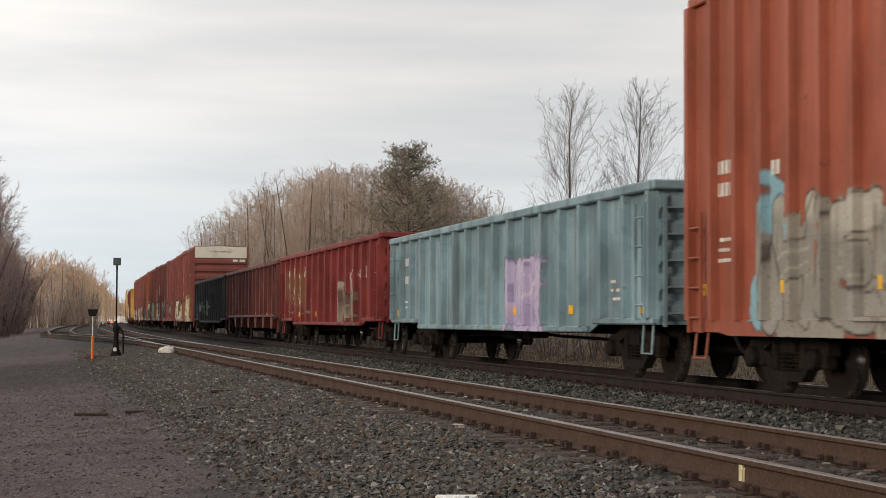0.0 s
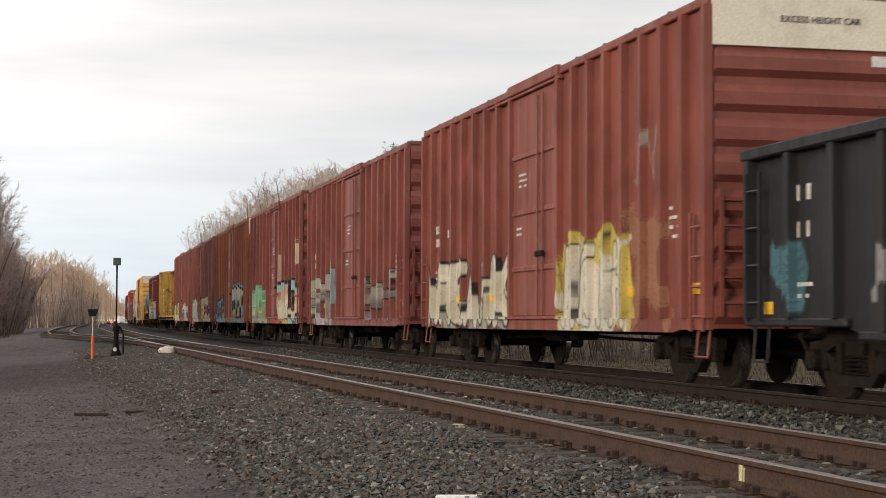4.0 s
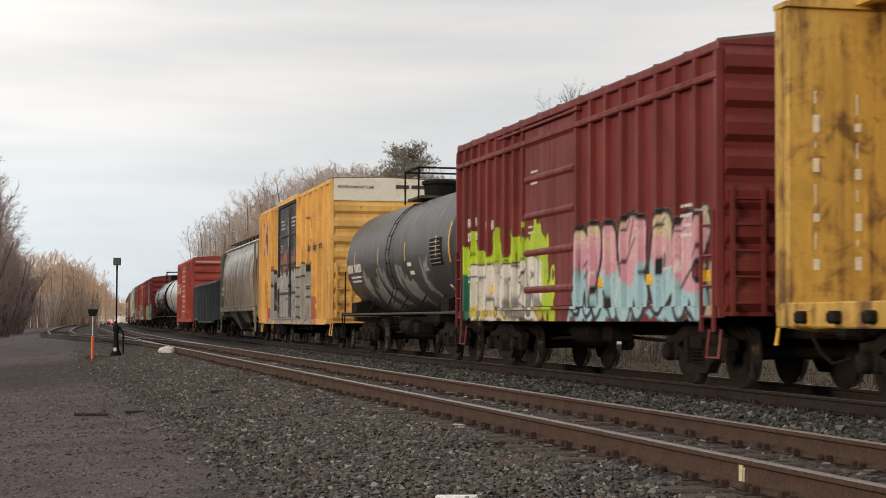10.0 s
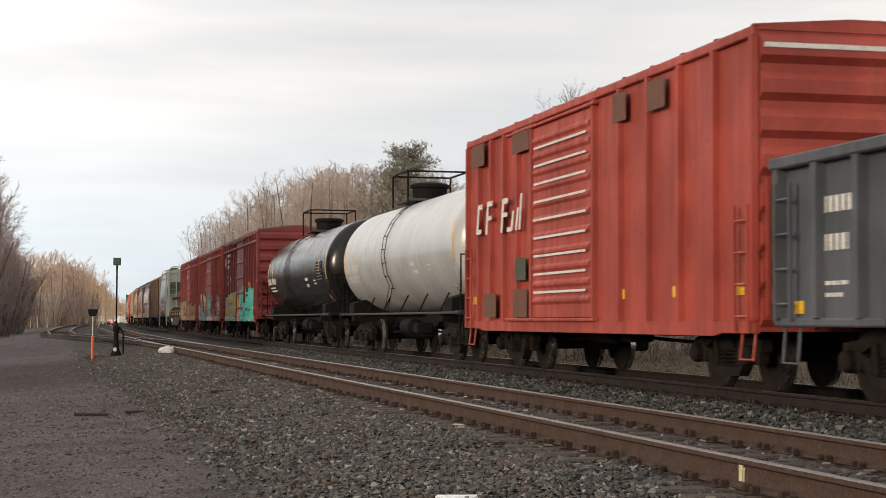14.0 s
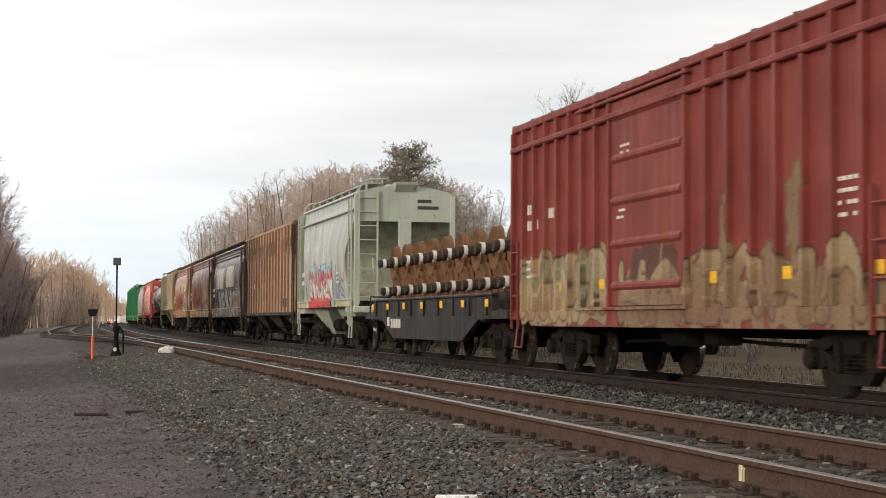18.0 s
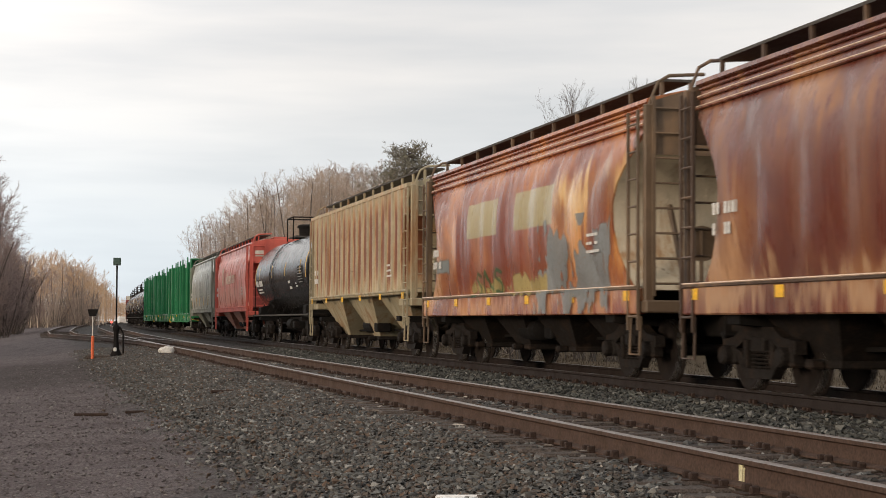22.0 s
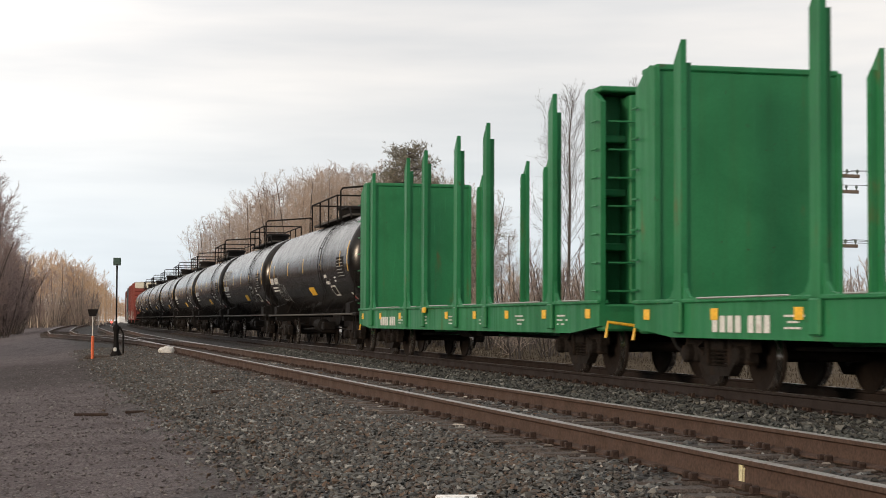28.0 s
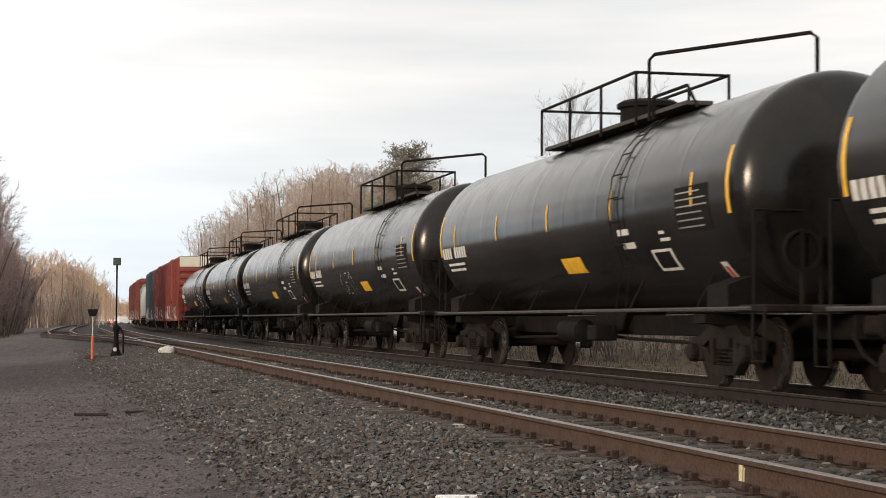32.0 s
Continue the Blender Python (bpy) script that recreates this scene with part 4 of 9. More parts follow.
def gondola(front, rear, paint, label, top=2.85, sill=0.85, belly=0.70, posts=16, chutes=False, lever=None, name="gondola", seed=0):
    car, L = start_car(name, front, rear, label)
    h, W, rng = L / 2, 1.44, random.Random(seed)
    running_gear(car, L, 2.0, lever=lever)
    for sg in (1, -1):
        y0, y1 = sorted((sg * W, sg * (W - 0.03)))
        if chutes:
            out = [(-h, sill), (-h, top), (h, top), (h, sill)]
        else:
            out = [(-h, sill), (-h, top), (h, top), (h, sill), (h - 2.6, sill), (h - 3.1, belly), (-h + 3.1, belly), (-h + 2.6, sill)]
        part("side_panel", Shape().prism(out, y0, y1), paint, car)
        part("top_chord", Shape().cbox(-h, h, *sorted((sg * (W - 0.06), sg * (W + 0.14))), top - 0.14, top, 0.02), paint, car)
        lo = sill if chutes else belly
        a, b = (-h + 0.01, h - 0.01) if chutes else (-h + 3.0, h - 3.0)
        part("bottom_chord", Shape().cbox(a, b, *sorted((sg * (W - 0.02), sg * (W + 0.09))), lo, lo + 0.10, 0.02), paint, car)
        for e in (-1, 1):
            if not chutes:
                part("bottom_chord", Shape().cbox(*sorted((e * (h - 0.01), e * (h - 2.7))), *sorted((sg * (W - 0.02), sg * (W + 0.09))), sill, sill + 0.10, 0.02), paint, car)
        for k in range(posts + 1):
            x = -h + 0.12 + (L - 0.24) * k / posts
            z0 = sill if (chutes or abs(x) > h - 2.8) else belly
            part("side_post", Shape().prism([(x - 0.08, sg * W), (x - 0.07, sg * (W + 0.12)), (x + 0.07, sg * (W + 0.12)), (x + 0.08, sg * W)], z0 + 0.10, top - 0.14, "z"), paint, car)
            if chutes and 1 < k < posts - 1 and k % 2 == 0:
                part("chute", Shape().prism([(x - 0.45, sill), (x + 0.45, sill), (x + 0.15, sill - 0.42), (x - 0.25, sill - 0.42)], *sorted((sg * (W - 0.7), sg * (W - 0.02)))), paint, car)
    xs = [-h + 0.12 + (L - 0.24) * k / posts for k in range(posts + 1)]
    lo = sill if chutes else belly
    SKIN[car.name] = Skin(-h + 0.02, h - 0.02, lo, top - 0.14, W, [(x - 0.08, x + 0.08, lo + 0.1, top - 0.14, W + 0.12) for x in xs] + [(-h, h, lo, lo + 0.1, W + 0.09)])
    part("floor", Shape().box(-h + 0.05, h - 0.05, -W + 0.05, W - 0.05, sill + 0.02, sill + 0.12), M_BLACK, car)
    for sg in (1, -1):
        end_wall(car, sg * (h - 0.02), sg, sill, top - 0.12, W - 0.02, paint, 5)
        part("end_chord", Shape().cbox(*sorted((sg * (h - 0.04), sg * (h + 0.12))), -W - 0.1, W + 0.1, top - 0.13, top + 0.004, 0.02), paint, car)
        ladder(car, sg * (h + 0.09), -1.15, 0.8, top - 0.2, 0.42, paint, 5, False)
        ladder(car, sg * (h - 0.36), -W - 0.13, 0.9, top - 0.3, 0.40, paint, 4, True)
        part("sill_step", Shape().tube([(sg * (h - 0.55), -W, sill), (sg * (h - 0.55), -W - 0.03, 0.42), (sg * (h - 0.15), -W - 0.03, 0.42), (sg * (h - 0.15), -W, sill)], 0.02, 5), paint, car)
    reflectors(car, [-h + 0.55 + (L - 1.1) * k / 5 for k in range(6)], 1.06, -W - 0.006)
    lettering(car, bar_rows(-h + 1.15, -h + 1.9, top - 0.7, 2, rng, 0.18, 0.42) + bar_rows(h - 2.0, h - 1.25, 1.45, 3, rng) + bar_rows(-h + 1.2, -h + 1.8, 1.3, 2, rng), -W - 0.004)
    return car, L


def tank_car(front, rear, paint, label, r=1.48, zc=2.60, frame_m=None, rings=9, bars=5, bars_z=2.52, gear=M_BLACK, big=True, ladder_at=0.0, panel=True, seed=0, band=None, marks=True, plat_x=(-1.7, 3.4)):
    """A tank on a stub-sill frame, with a fenced manway on top."""
    car, L = start_car("tank_car", front, rear, label)
    h, rng = L / 2, random.Random(seed)
    running_gear(car, L + 0.7, 2.2)
    dome = 0.55
    prof = [(-h, 0.02)] + [(-h + dome - dome * math.cos(a * math.pi / 16), r * math.sin(a * math.pi / 16)) for a in range(1, 8)] + [(-h + dome, r), (-h + dome + 0.05, r)]
    n = rings
    for k in range(1, n):
        x = -h + dome + (L - 2 * dome) * k / n
        prof += [(x - 0.09, r), (x - 0.03, r), (x - 0.012, r + 0.0015), (x + 0.012, r + 0.0015), (x + 0.03, r), (x + 0.09, r)]
    prof += [(h - dome - 0.05, r), (h - dome, r)] + [(h - dome + dome * math.cos(a * math.pi / 16), r * math.sin(a * math.pi / 16)) for a in range(7, 0, -1)] + [(h, 0.02)]
    part("tank", Shape().lathe(prof, "x", 56, (0, 0, zc)), paint, car, smooth=True)
    SKIN[car.name] = Skin(-h + dome, h - dome, zc - 0.95 * r, zc + 0.9 * r, r, curve=lambda X, Z: np.sqrt(np.maximum(r * r - (Z - zc) ** 2, 0.01)))
    if band:
        x0, x1, bm = band
        part("tank_band", Shape().lathe([(x0, r + 0.008), (x1, r + 0.008)], "x", 56, (0, 0, zc)), bm, car, "second colour of the tank", smooth=True)
    for sg in (1, -1):
        x = sg * (h - 1.35)
        part("saddle", Shape().prism([(-1.35, 1.02), (-1.35, 1.35), (-1.0, zc - r * 0.74), (-0.5, zc - r * 0.93), (0.5, zc - r * 0.93), (1.0, zc - r * 0.74), (1.35, 1.35), (1.35, 1.02)], x - 0.35, x + 0.35, "x"), gear, car)
        part("end_platform", Shape().cbox(*sorted((sg * (h - 0.5), sg * (h + 0.32))), -1.42, 1.42, 0.99, 1.09, 0.02), gear, car)
        # the end fence
        x = sg * (h - 0.1)
        part("end_rail", Shape().tube([(x, -1.38, 1.05), (x, -1.38, 2.25), (x, -0.5, 2.25), (x, -0.5, 1.05)], 0.025, 6).tube([(x, 0.5, 1.05), (x, 0.5, 2.25), (x, 1.38, 2.25), (x, 1.38, 1.05)], 0.025, 6), gear, car)
        for y in (-1.4, 1.4):
            part("corner_step", Shape().tube([(sg * (h - 0.1), y, 1.0), (sg * (h - 0.1), y, 0.4), (sg * (h + 0.25), y, 0.4), (sg * (h + 0.25), y, 1.0)], 0.022, 5), gear, car)
    for y in (-1.42, 1.42):
        part("side_rail", Shape().tube([(-h + 0.1, y, 1.04), (h - 0.1, y, 1.04)], 0.028, 6), M_GRATE if gear is M_BLACK else gear, car, "thin handrail along the frame")
        for k in range(6):
            x = -h + 1.9 + (L - 3.8) * k / 5
            part("rail_bracket", Shape().tube([(x, y, 1.04), (x + 0.12, y * 0.86, zc - r * 0.72)], 0.02, 5), gear, car)
    part("outlet_skid", Shape().prism([(-0.9, zc - r), (0.9, zc - r), (0.5, 0.72), (-0.5, 0.72)], -0.35, 0.35), gear, car)
    # platform, fence and housing
    zt = zc + r
    p0, p1 = plat_x
    pm = (p0 + p1) / 2
    plat = part("top_platform", Shape().box(p0, p1, -0.72, -0.30, zt - 0.03, zt + 0.03).box(p0, p1, 0.30, 0.72, zt - 0.03, zt + 0.03).box(pm - 0.6, pm + 0.6, -0.3, 0.3, zt - 0.02, zt + 0.04), M_GRATE, car)
    if big:
        hx0, hx1 = p1 - 1.4, p1 + 1.2
        part("guard_hoop", Shape().tube([(hx0, -0.78, zt - 0.12), (hx0, -0.78, zt + 0.82), (hx0 + 0.08, -0.72, zt + 0.9), (hx1 - 0.08, 0.72, zt + 0.9), (hx1, 0.78, zt + 0.82), (hx1, 0.78, zt - 0.1)], 0.03, 6), gear, plat)
        part("hand_hoop", Shape().tube([(hx0 + 0.2, -0.78, zt - 0.12), (hx0 + 0.2, -0.78, zt + 0.22), (hx1 - 1.0, -0.78, zt + 0.22), (hx1 - 0.6, -0.78, zt - 0.15)], 0.026, 6), gear, plat)
        p1 -= 2.0
    n = 3 if big else 1
    for y in (-0.78, 0.78):
        for k in range(n + 1):
            x = p0 + (p1 - p0) * k / n
            part("fence_post", Shape().tube([(x, y, zt - 0.12), (x, y, zt + 0.72)], 0.026, 5), gear, plat)
        part("fence_rail", Shape().tube([(p0, y, zt + 0.72), (p1, y, zt + 0.72)], 0.028, 5), gear, plat)
    for x in (p0, p1):
        part("fence_rail", Shape().tube([(x, -0.78, zt + 0.72), (x, 0.78, zt + 0.72)], 0.026, 5), gear, plat)
    part("valve_housing", Shape().lathe([(zt - 0.05, 0.44), (zt + 0.34, 0.46), (zt + 0.36, 0.52), (zt + 0.43, 0.52), (zt + 0.48, 0.44)], "z", 20, (pm, 0, 0)), gear, plat, smooth=True)
    arc = [(-1.46, 0.75)] + [(-(r + 0.05) * math.cos(a), zc + (r + 0.05) * math.sin(a)) for a in (-0.55, -0.3, 0.0, 0.3, 0.6, 0.85, 1.05)]
    lad = part("ladder", Shape().tube([(ladder_at - 0.21, y, z) for y, z in arc], 0.010, 5), gear, car)
    part("ladder_rail", Shape().tube([(ladder_at + 0.21, y, z) for y, z in arc], 0.010, 5), gear, lad)
    for k in range(8):
        a = -0.6 + k * 0.23
        y, z = -(r + 0.05) * math.cos(a), zc + (r + 0.05) * math.sin(a)
        part("rung", Shape().tube([(ladder_at - 0.21, y, z), (ladder_at + 0.21, y, z)], 0.012, 5), gear, lad)

    def curved(x0, x1, z0, z1, off=0.006):
        """A patch laid on the tank's near side."""
        sh = Shape()
        n = 4
        rows = []
        for k in range(n + 1):
            z = z0 + (z1 - z0) * k / n
            y = -math.sqrt(max((r + off) ** 2 - (z - zc) ** 2, 0))
            rows.append((y, z))
        for (ya, za), (yb, zb) in zip(rows, rows[1:]):
            sh.add([(x0, ya, za), (x1, ya, za), (x1, yb, zb), (x0, yb, zb)], [(0, 1, 2, 3)])
        return sh

    for k in range(bars):
        x = -h + 1.9 + (L - 3.8) * k / max(1, bars - 1)
        part("reflector", curved(x - 0.04, x + 0.04, bars_z - 0.24, bars_z + 0.22), M_YELLOW, car, "yellow reflective stripe")
    for sg in (1, -1):
        part("reflector", curved(sg * (h - 0.66) - 0.05, sg * (h - 0.66) + 0.05, bars_z - 0.40, bars_z + 0.46), M_YELLOW, car, "yellow reflective stripe")
    if marks:
        for q in range(10):
            if q != 4:
                part("letter_bar", curved(-h + 0.8 + q * 0.2, -h + 0.95 + q * 0.2, 2.18, 2.40), M_WHITE, car, "worn white stencil bar")
        for x0, x1, z, hh in ((-h + 1.1, -h + 2.6, 2.03, 0.05), (-h + 1.1, -h + 2.6, 1.92, 0.05), (h - 5.0, h - 4.4, 2.15, 0.09), (h - 4.9, h - 4.2, 1.95, 0.09), (h - 3.3, h - 2.85, 2.1, 0.045), (h - 3.3, h - 2.8, 2.0, 0.045)):
            x1 -= rng.uniform(0, 0.25)
            part("lettering", curved(x0, x1, z, z + hh), M_WHITE, car, "worn white stencilling")
    if panel:
        part("data_panel", curved(h - 2.5, h - 1.3, 2.08, 2.68), M_BLACK, car)
        dp = car.children[-1]
        for k in range(6):
            part("stencil_line", curved(h - 2.45, h - 1.35 - rng.uniform(0, 0.25), 2.13 + k * 0.092, 2.15 + k * 0.092, 0.010), M_STEEL, dp)
    part("placard", curved(h - 1.62, h - 1.40, 1.40, 1.66, 0.010), M_WHITE, car, "white hazard placard")
    part("placard_face", curved(h - 1.57, h - 1.45, 1.46, 1.60, 0.016), M_RED, car, "red field of the placard")
    part("brake_wheel", Shape().lathe([(0, 0.26), (0.03, 0.26), (0.03, 0.22), (0, 0.22)], "x", 16, (h + 0.22, -0.9, 1.75)).box(h + 0.2, h + 0.26, -0.92, -0.88, 1.09, 2.0), gear, car)
    return car, L, curved


def hopper(front, rear, paint, label, style="round", bays=3, eave=4.05, side_low=1.32, sill_h=0.17, frame_paint=None, walk_m=None, seed=0, stripes=None, ribs=0, ribs_paint=None, marks=True, short=False, walk=True, deep_sill=False, chute_paint=None, rib_shift=0.0, slope_paint=None, refl=True):
    """A covered hopper: swelling or ribbed sides, slanted ends, chutes under the sill, running boards on the roof."""
    car, L = start_car("covered_hopper", front, rear, label)
    h, rng = L / 2, random.Random(seed)
    fp = frame_paint or paint
    running_gear(car, L, 1.75)
    if style == "round":
        levels = [(side_low, 1.40, 0.72), (1.65, 1.45, 1.05), (1.95, 1.485, 1.28), (2.3, 1.51, 1.42), (2.65, 1.515, 1.44), (2.95, 1.50, 1.26), (3.2, 1.465, 0.98), (3.42, 1.41, 0.68), (eave - 0.42, 1.35, 0.46),
                  (eave - 0.40, 1.33, 0.42), (eave - 0.2, 1.29, 0.38), (eave, 1.26, 0.34), (eave + 0.03, 1.34, 0.30), (eave + 0.09, 1.32, 0.30), (eave + 0.22, 0.75, 0.30), (eave + 0.26, 0.0, 0.30)]
    else:
        levels = [(side_low, 1.47, 0.95), (2.0, 1.47, 1.05), (2.7, 1.47, 1.05), (3.3, 1.47, 0.75), (3.7, 1.47, 0.42), (eave - 0.08, 1.47, 0.30), (eave - 0.07, 1.50, 0.28), (eave + 0.02, 1.50, 0.28), (eave + 0.14, 0.8, 0.28), (eave + 0.17, 0.0, 0.28)]
    panels = max(6, int(L / 1.45))
    n = 5 * panels
    rings = []
    for z, w, e in levels:
        w = max(w, 0.002)
        a = h - e
        # slight swells between the inner braces
        amp = 0.05 if style == "round" and 1.5 < z < eave - 0.5 else 0.0
        sw = [amp * (abs(math.sin(math.pi * k / 5)) ** 0.7 - 0.7) for k in range(n + 1)]
        pts = [(-a + 2 * a * k / n, -w - sw[k], z) for k in range(n + 1)] + [(a - 2 * a * k / n, w + sw[k], z) for k in range(n + 1)]
        rings.append(pts)
    body = Shape().loft(rings)
    part("body", body, paint, car, smooth=True)
    if slope_paint:
        lev = [q for q in levels if q[0] < eave - 0.38]
        for sg in (1, -1):
            pts = [(sg * (h - e + 0.008), y * (w - 0.06), z) for z, w, e in lev for y in (-1, 1)]
            part("slope_sheet", Shape().add(pts, [(2 * k, 2 * k + 1, 2 * k + 3, 2 * k + 2) for k in range(len(lev) - 1)]), slope_paint, car, "stained slanting end sheet", smooth=True)
    lz, lw = [q[0] for q in levels], [q[1] for q in levels]
    sill_y = [(-h + 0.25, h - 0.25, side_low - (0.36 if deep_sill else sill_h), side_low + 0.05, 1.53)]
    rib_y = [(-h + 0.42 + (L - 0.84) * k / ribs + rib_shift - 0.06, -h + 0.42 + (L - 0.84) * k / ribs + rib_shift + 0.06, side_low, eave - 0.08, 1.525) for k in range(ribs + 1)] if ribs else []
    le, la = [q[2] for q in levels], [0.05 if style == "round" and 1.5 < q[0] < eave - 0.5 else 0.0 for q in levels]

    def swelling(X, Z):
        a = h - np.interp(Z, lz, le)
        return np.interp(Z, lz, lw) + np.interp(Z, lz, la) * (np.abs(np.sin(np.pi * panels * (X + a) / (2 * a))) ** 0.7 - 0.7)

    SKIN[car.name] = Skin(-h + 1.48, h - 1.48, sill_y[0][2], eave - 0.45, 1.5, sill_y + rib_y, swelling)
    if ribs:
        for sg in (1, -1):
            for k in range(ribs + 1):
                x = -h + 0.42 + (L - 0.84) * k / ribs + rib_shift
                if abs(x) > h - 0.35:
                    continue
                z0 = side_low if abs(x) < h - 1.1 else (3.0 if abs(x) > h - 0.5 else 2.1)
                if abs(x) > h - 1.1:
                    z0 = 3.35
                part("side_post", Shape().prism([(x - 0.06, sg * 1.465), (x - 0.052, sg * 1.525), (x + 0.052, sg * 1.525), (x + 0.06, sg * 1.465)], z0, eave - 0.08, "z"), ribs_paint or paint, car)
    for sg in (1, -1):
        y0, y1 = sorted((sg * 1.36, sg * 1.50))
        lo = side_low - (0.36 if deep_sill else sill_h)
        part("side_sill", Shape().cbox(-h + 0.25, h - 0.25, y0, y1, lo, side_low + 0.02, 0.02), paint if deep_sill else fp, car)
        part("sill_lip", Shape().cbox(-h + 0.3, h - 0.3, *sorted((sg * 1.40, sg * 1.53)), side_low + 0.0, side_low + 0.05, 0.01), fp, car)
        if style == "round" and stripes:
            for z in (eave - 0.31, eave - 0.17, eave - 0.05):
                yw = float(np.interp(z, lz, lw))
                part("roof_rib", Shape().cbox(-h + 0.36, h - 0.36, *sorted((sg * (yw - 0.03), sg * (yw + 0.045))), z, z + 0.04, 0.012), stripes, car)
            # sky highlights on rib and sill edges, drawn as thin pale tubes
            for z in (eave - 0.27, eave - 0.13):
                yw = float(np.interp(z, lz, lw)) + 0.046
                part("worn_edge", Shape().tube([(-h + 0.38, sg * yw, z), (h - 0.38, sg * yw, z)], 0.011, 5), M_PALE_LINE, car, "highlight drawn along the rib's edge")
            part("worn_edge", Shape().tube([(-h + 0.32, sg * 1.53, side_low + 0.05), (h - 0.32, sg * 1.53, side_low + 0.05)], 0.012, 5), M_PALE_LINE, car, "highlight drawn along the sill's edge")
        if short:
            part("eave_strip", Shape().cbox(-h + 0.36, h - 0.36, *sorted((sg * 1.30, sg * 1.43)), eave - 0.44, eave - 0.39, 0.012), fp, car)
    # chutes
    for k in range(bays):
        cx = 0 if bays == 1 else -h + 3.0 + (L - 6.0) * k / (bays - 1)
        hw = min((L - 3.6) / bays / 2, 1.9)
        a, b = [], []
        top_r = [(cx - hw, -1.30, side_low), (cx + hw, -1.30, side_low), (cx + hw, 1.30, side_low), (cx - hw, 1.30, side_low)]
        low_r = [(cx - 0.45, -0.75, 0.42), (cx + 0.45, -0.75, 0.42), (cx + 0.45, 0.75, 0.42), (cx - 0.45, 0.75, 0.42)]
        ch = part("chute", Shape().loft([low_r, top_r]), chute_paint or fp, car)
        part("outlet_gate", Shape().cbox(cx - 0.5, cx + 0.5, -0.8, 0.8, 0.34, 0.44, 0.02).cbox(cx - 0.08, cx + 0.12, -1.0, -0.8, 0.33, 0.45, 0.03), M_TRUCK, ch)
    for sg in (1, -1):
        e = sg * (h - 0.16)
        # end sill, corner posts, upper end sheet and braces
        part("end_platform", Shape().cbox(*sorted((sg * (h - 1.4), sg * h)), -1.45, 1.45, side_low - 0.34, side_low - 0.16, 0.02), fp, car)
        for y in (-1.36, 1.36):
            part("corner_post", Shape().cbox(e - 0.05, e + 0.05, y - 0.07, y + 0.07, side_low - 0.2, eave - 0.02, 0.015), fp, car)
        part("end_sheet", Shape().prism([(-1.34, eave - 0.75), (1.34, eave - 0.75), (1.34, eave + 0.02), (0.75, eave + 0.2), (-0.75, eave + 0.2), (-1.34, eave + 0.02)], e - 0.03, e + 0.03, "x"), fp, car)
        part("end_post", Shape().cbox(e - 0.08, e + 0.05, -0.18, 0.18, side_low - 0.2, eave - 0.7, 0.02), fp, car)
        for y in (-0.75, 0.75):
            part("end_brace", Shape().tube([(e, y, side_low - 0.16), (e - sg * 0.75, y, 2.6)], 0.05, 6), fp, car)
        ladder(car, e + sg * 0.09, -1.05, side_low - 0.1, eave + 0.1, 0.52, fp, 8, False)
        ladder(car, sg * (h - 0.42), -1.5, 0.75, eave - 0.1, 0.42, fp, 8, True)
        if walk:
            part("grab_iron", Shape().tube([(e, -1.36, eave - 0.05), (e + sg * 0.02, -1.22, eave + 0.30), (e + sg * 0.02, -1.05, eave + 0.40), (e + sg * 0.02, -0.5, eave + 0.44)], 0.026, 6), fp, car)
        if short:
            part("end_bracket", Shape().prism([(sg * (h - 0.45), eave + 0.34), (sg * (h + 0.12), eave + 0.34), (sg * (h + 0.10), eave + 0.27), (sg * (h - 0.15), eave + 0.05)], -0.30, 0.30), fp, car, "box step over the end post")
            part("wheel_opening", Shape().lathe([(sg * (h - 0.72), 0.30), (sg * (h - 0.66), 0.30)], "x", 20, (0, 0.62, 2.05)), M_BLACK, car, "round dark opening in the end")
        part("sill_step", Shape().tube([(sg * (h - 0.62), -1.46, 0.95), (sg * (h - 0.62), -1.48, 0.40), (sg * (h - 0.2), -1.48, 0.40), (sg * (h - 0.2), -1.46, 0.95)], 0.022, 5), fp, car)
    # roof: hatches and running boards
    wm = walk_m or M_GRATE
    if walk:
        for y0, y1 in ((-1.05, -0.55),) if short else ((-1.05, -0.55), (0.55, 1.05)):
            rb = part("running_board", Shape().box(-h + 0.45, h - 0.45, y0, y1, eave + (0.31 if short else 0.36), eave + (0.35 if short else 0.40)), wm, car, "dark steel grating walkway")
            n = max(6, int(L / 1.35))
            for k in range(n + 1):
                x = -h + 0.5 + (L - 1.0) * k / n
                yy = y0 if y0 < 0 else y1
                part("board_bracket", Shape().box(x - 0.03, x + 0.03, min(yy, yy - math.copysign(0.05, yy)), max(yy, yy - math.copysign(0.05, yy)), eave + 0.07, eave + (0.31 if short else 0.36)), fp, rb)
    for k in range(4 if not short else 3):
        x = -h + 2.0 + (L - 4.0) * k / (3 if not short else 2)
        part("roof_hatch", Shape().cbox(x - 0.9, x + 0.9, -0.32, 0.32, eave + 0.24, eave + 0.36, 0.03), fp, car)
    if not short:
        part("brake_wheel", Shape().lathe([(0, 0.26), (0.03, 0.26), (0.03, 0.22), (0, 0.22)], "x", 16, (h - 0.02, -0.6, 2.0)).box(h - 0.06, h + 0.0, -0.62, -0.58, 1.1, 2.2), fp, car)
    if refl:
        reflectors(car, [-h + 0.7 + (L - 1.4) * k / 5 for k in range(6)], side_low - 0.09, -1.505)
    if marks:
        lettering(car, bar_rows(-h + 1.4, -h + 2.2, 2.25, 2, rng, 0.15, 0.26) + bar_rows(h - 2.5, h - 1.8, 2.2, 3, rng), -1.532)
    return car, L


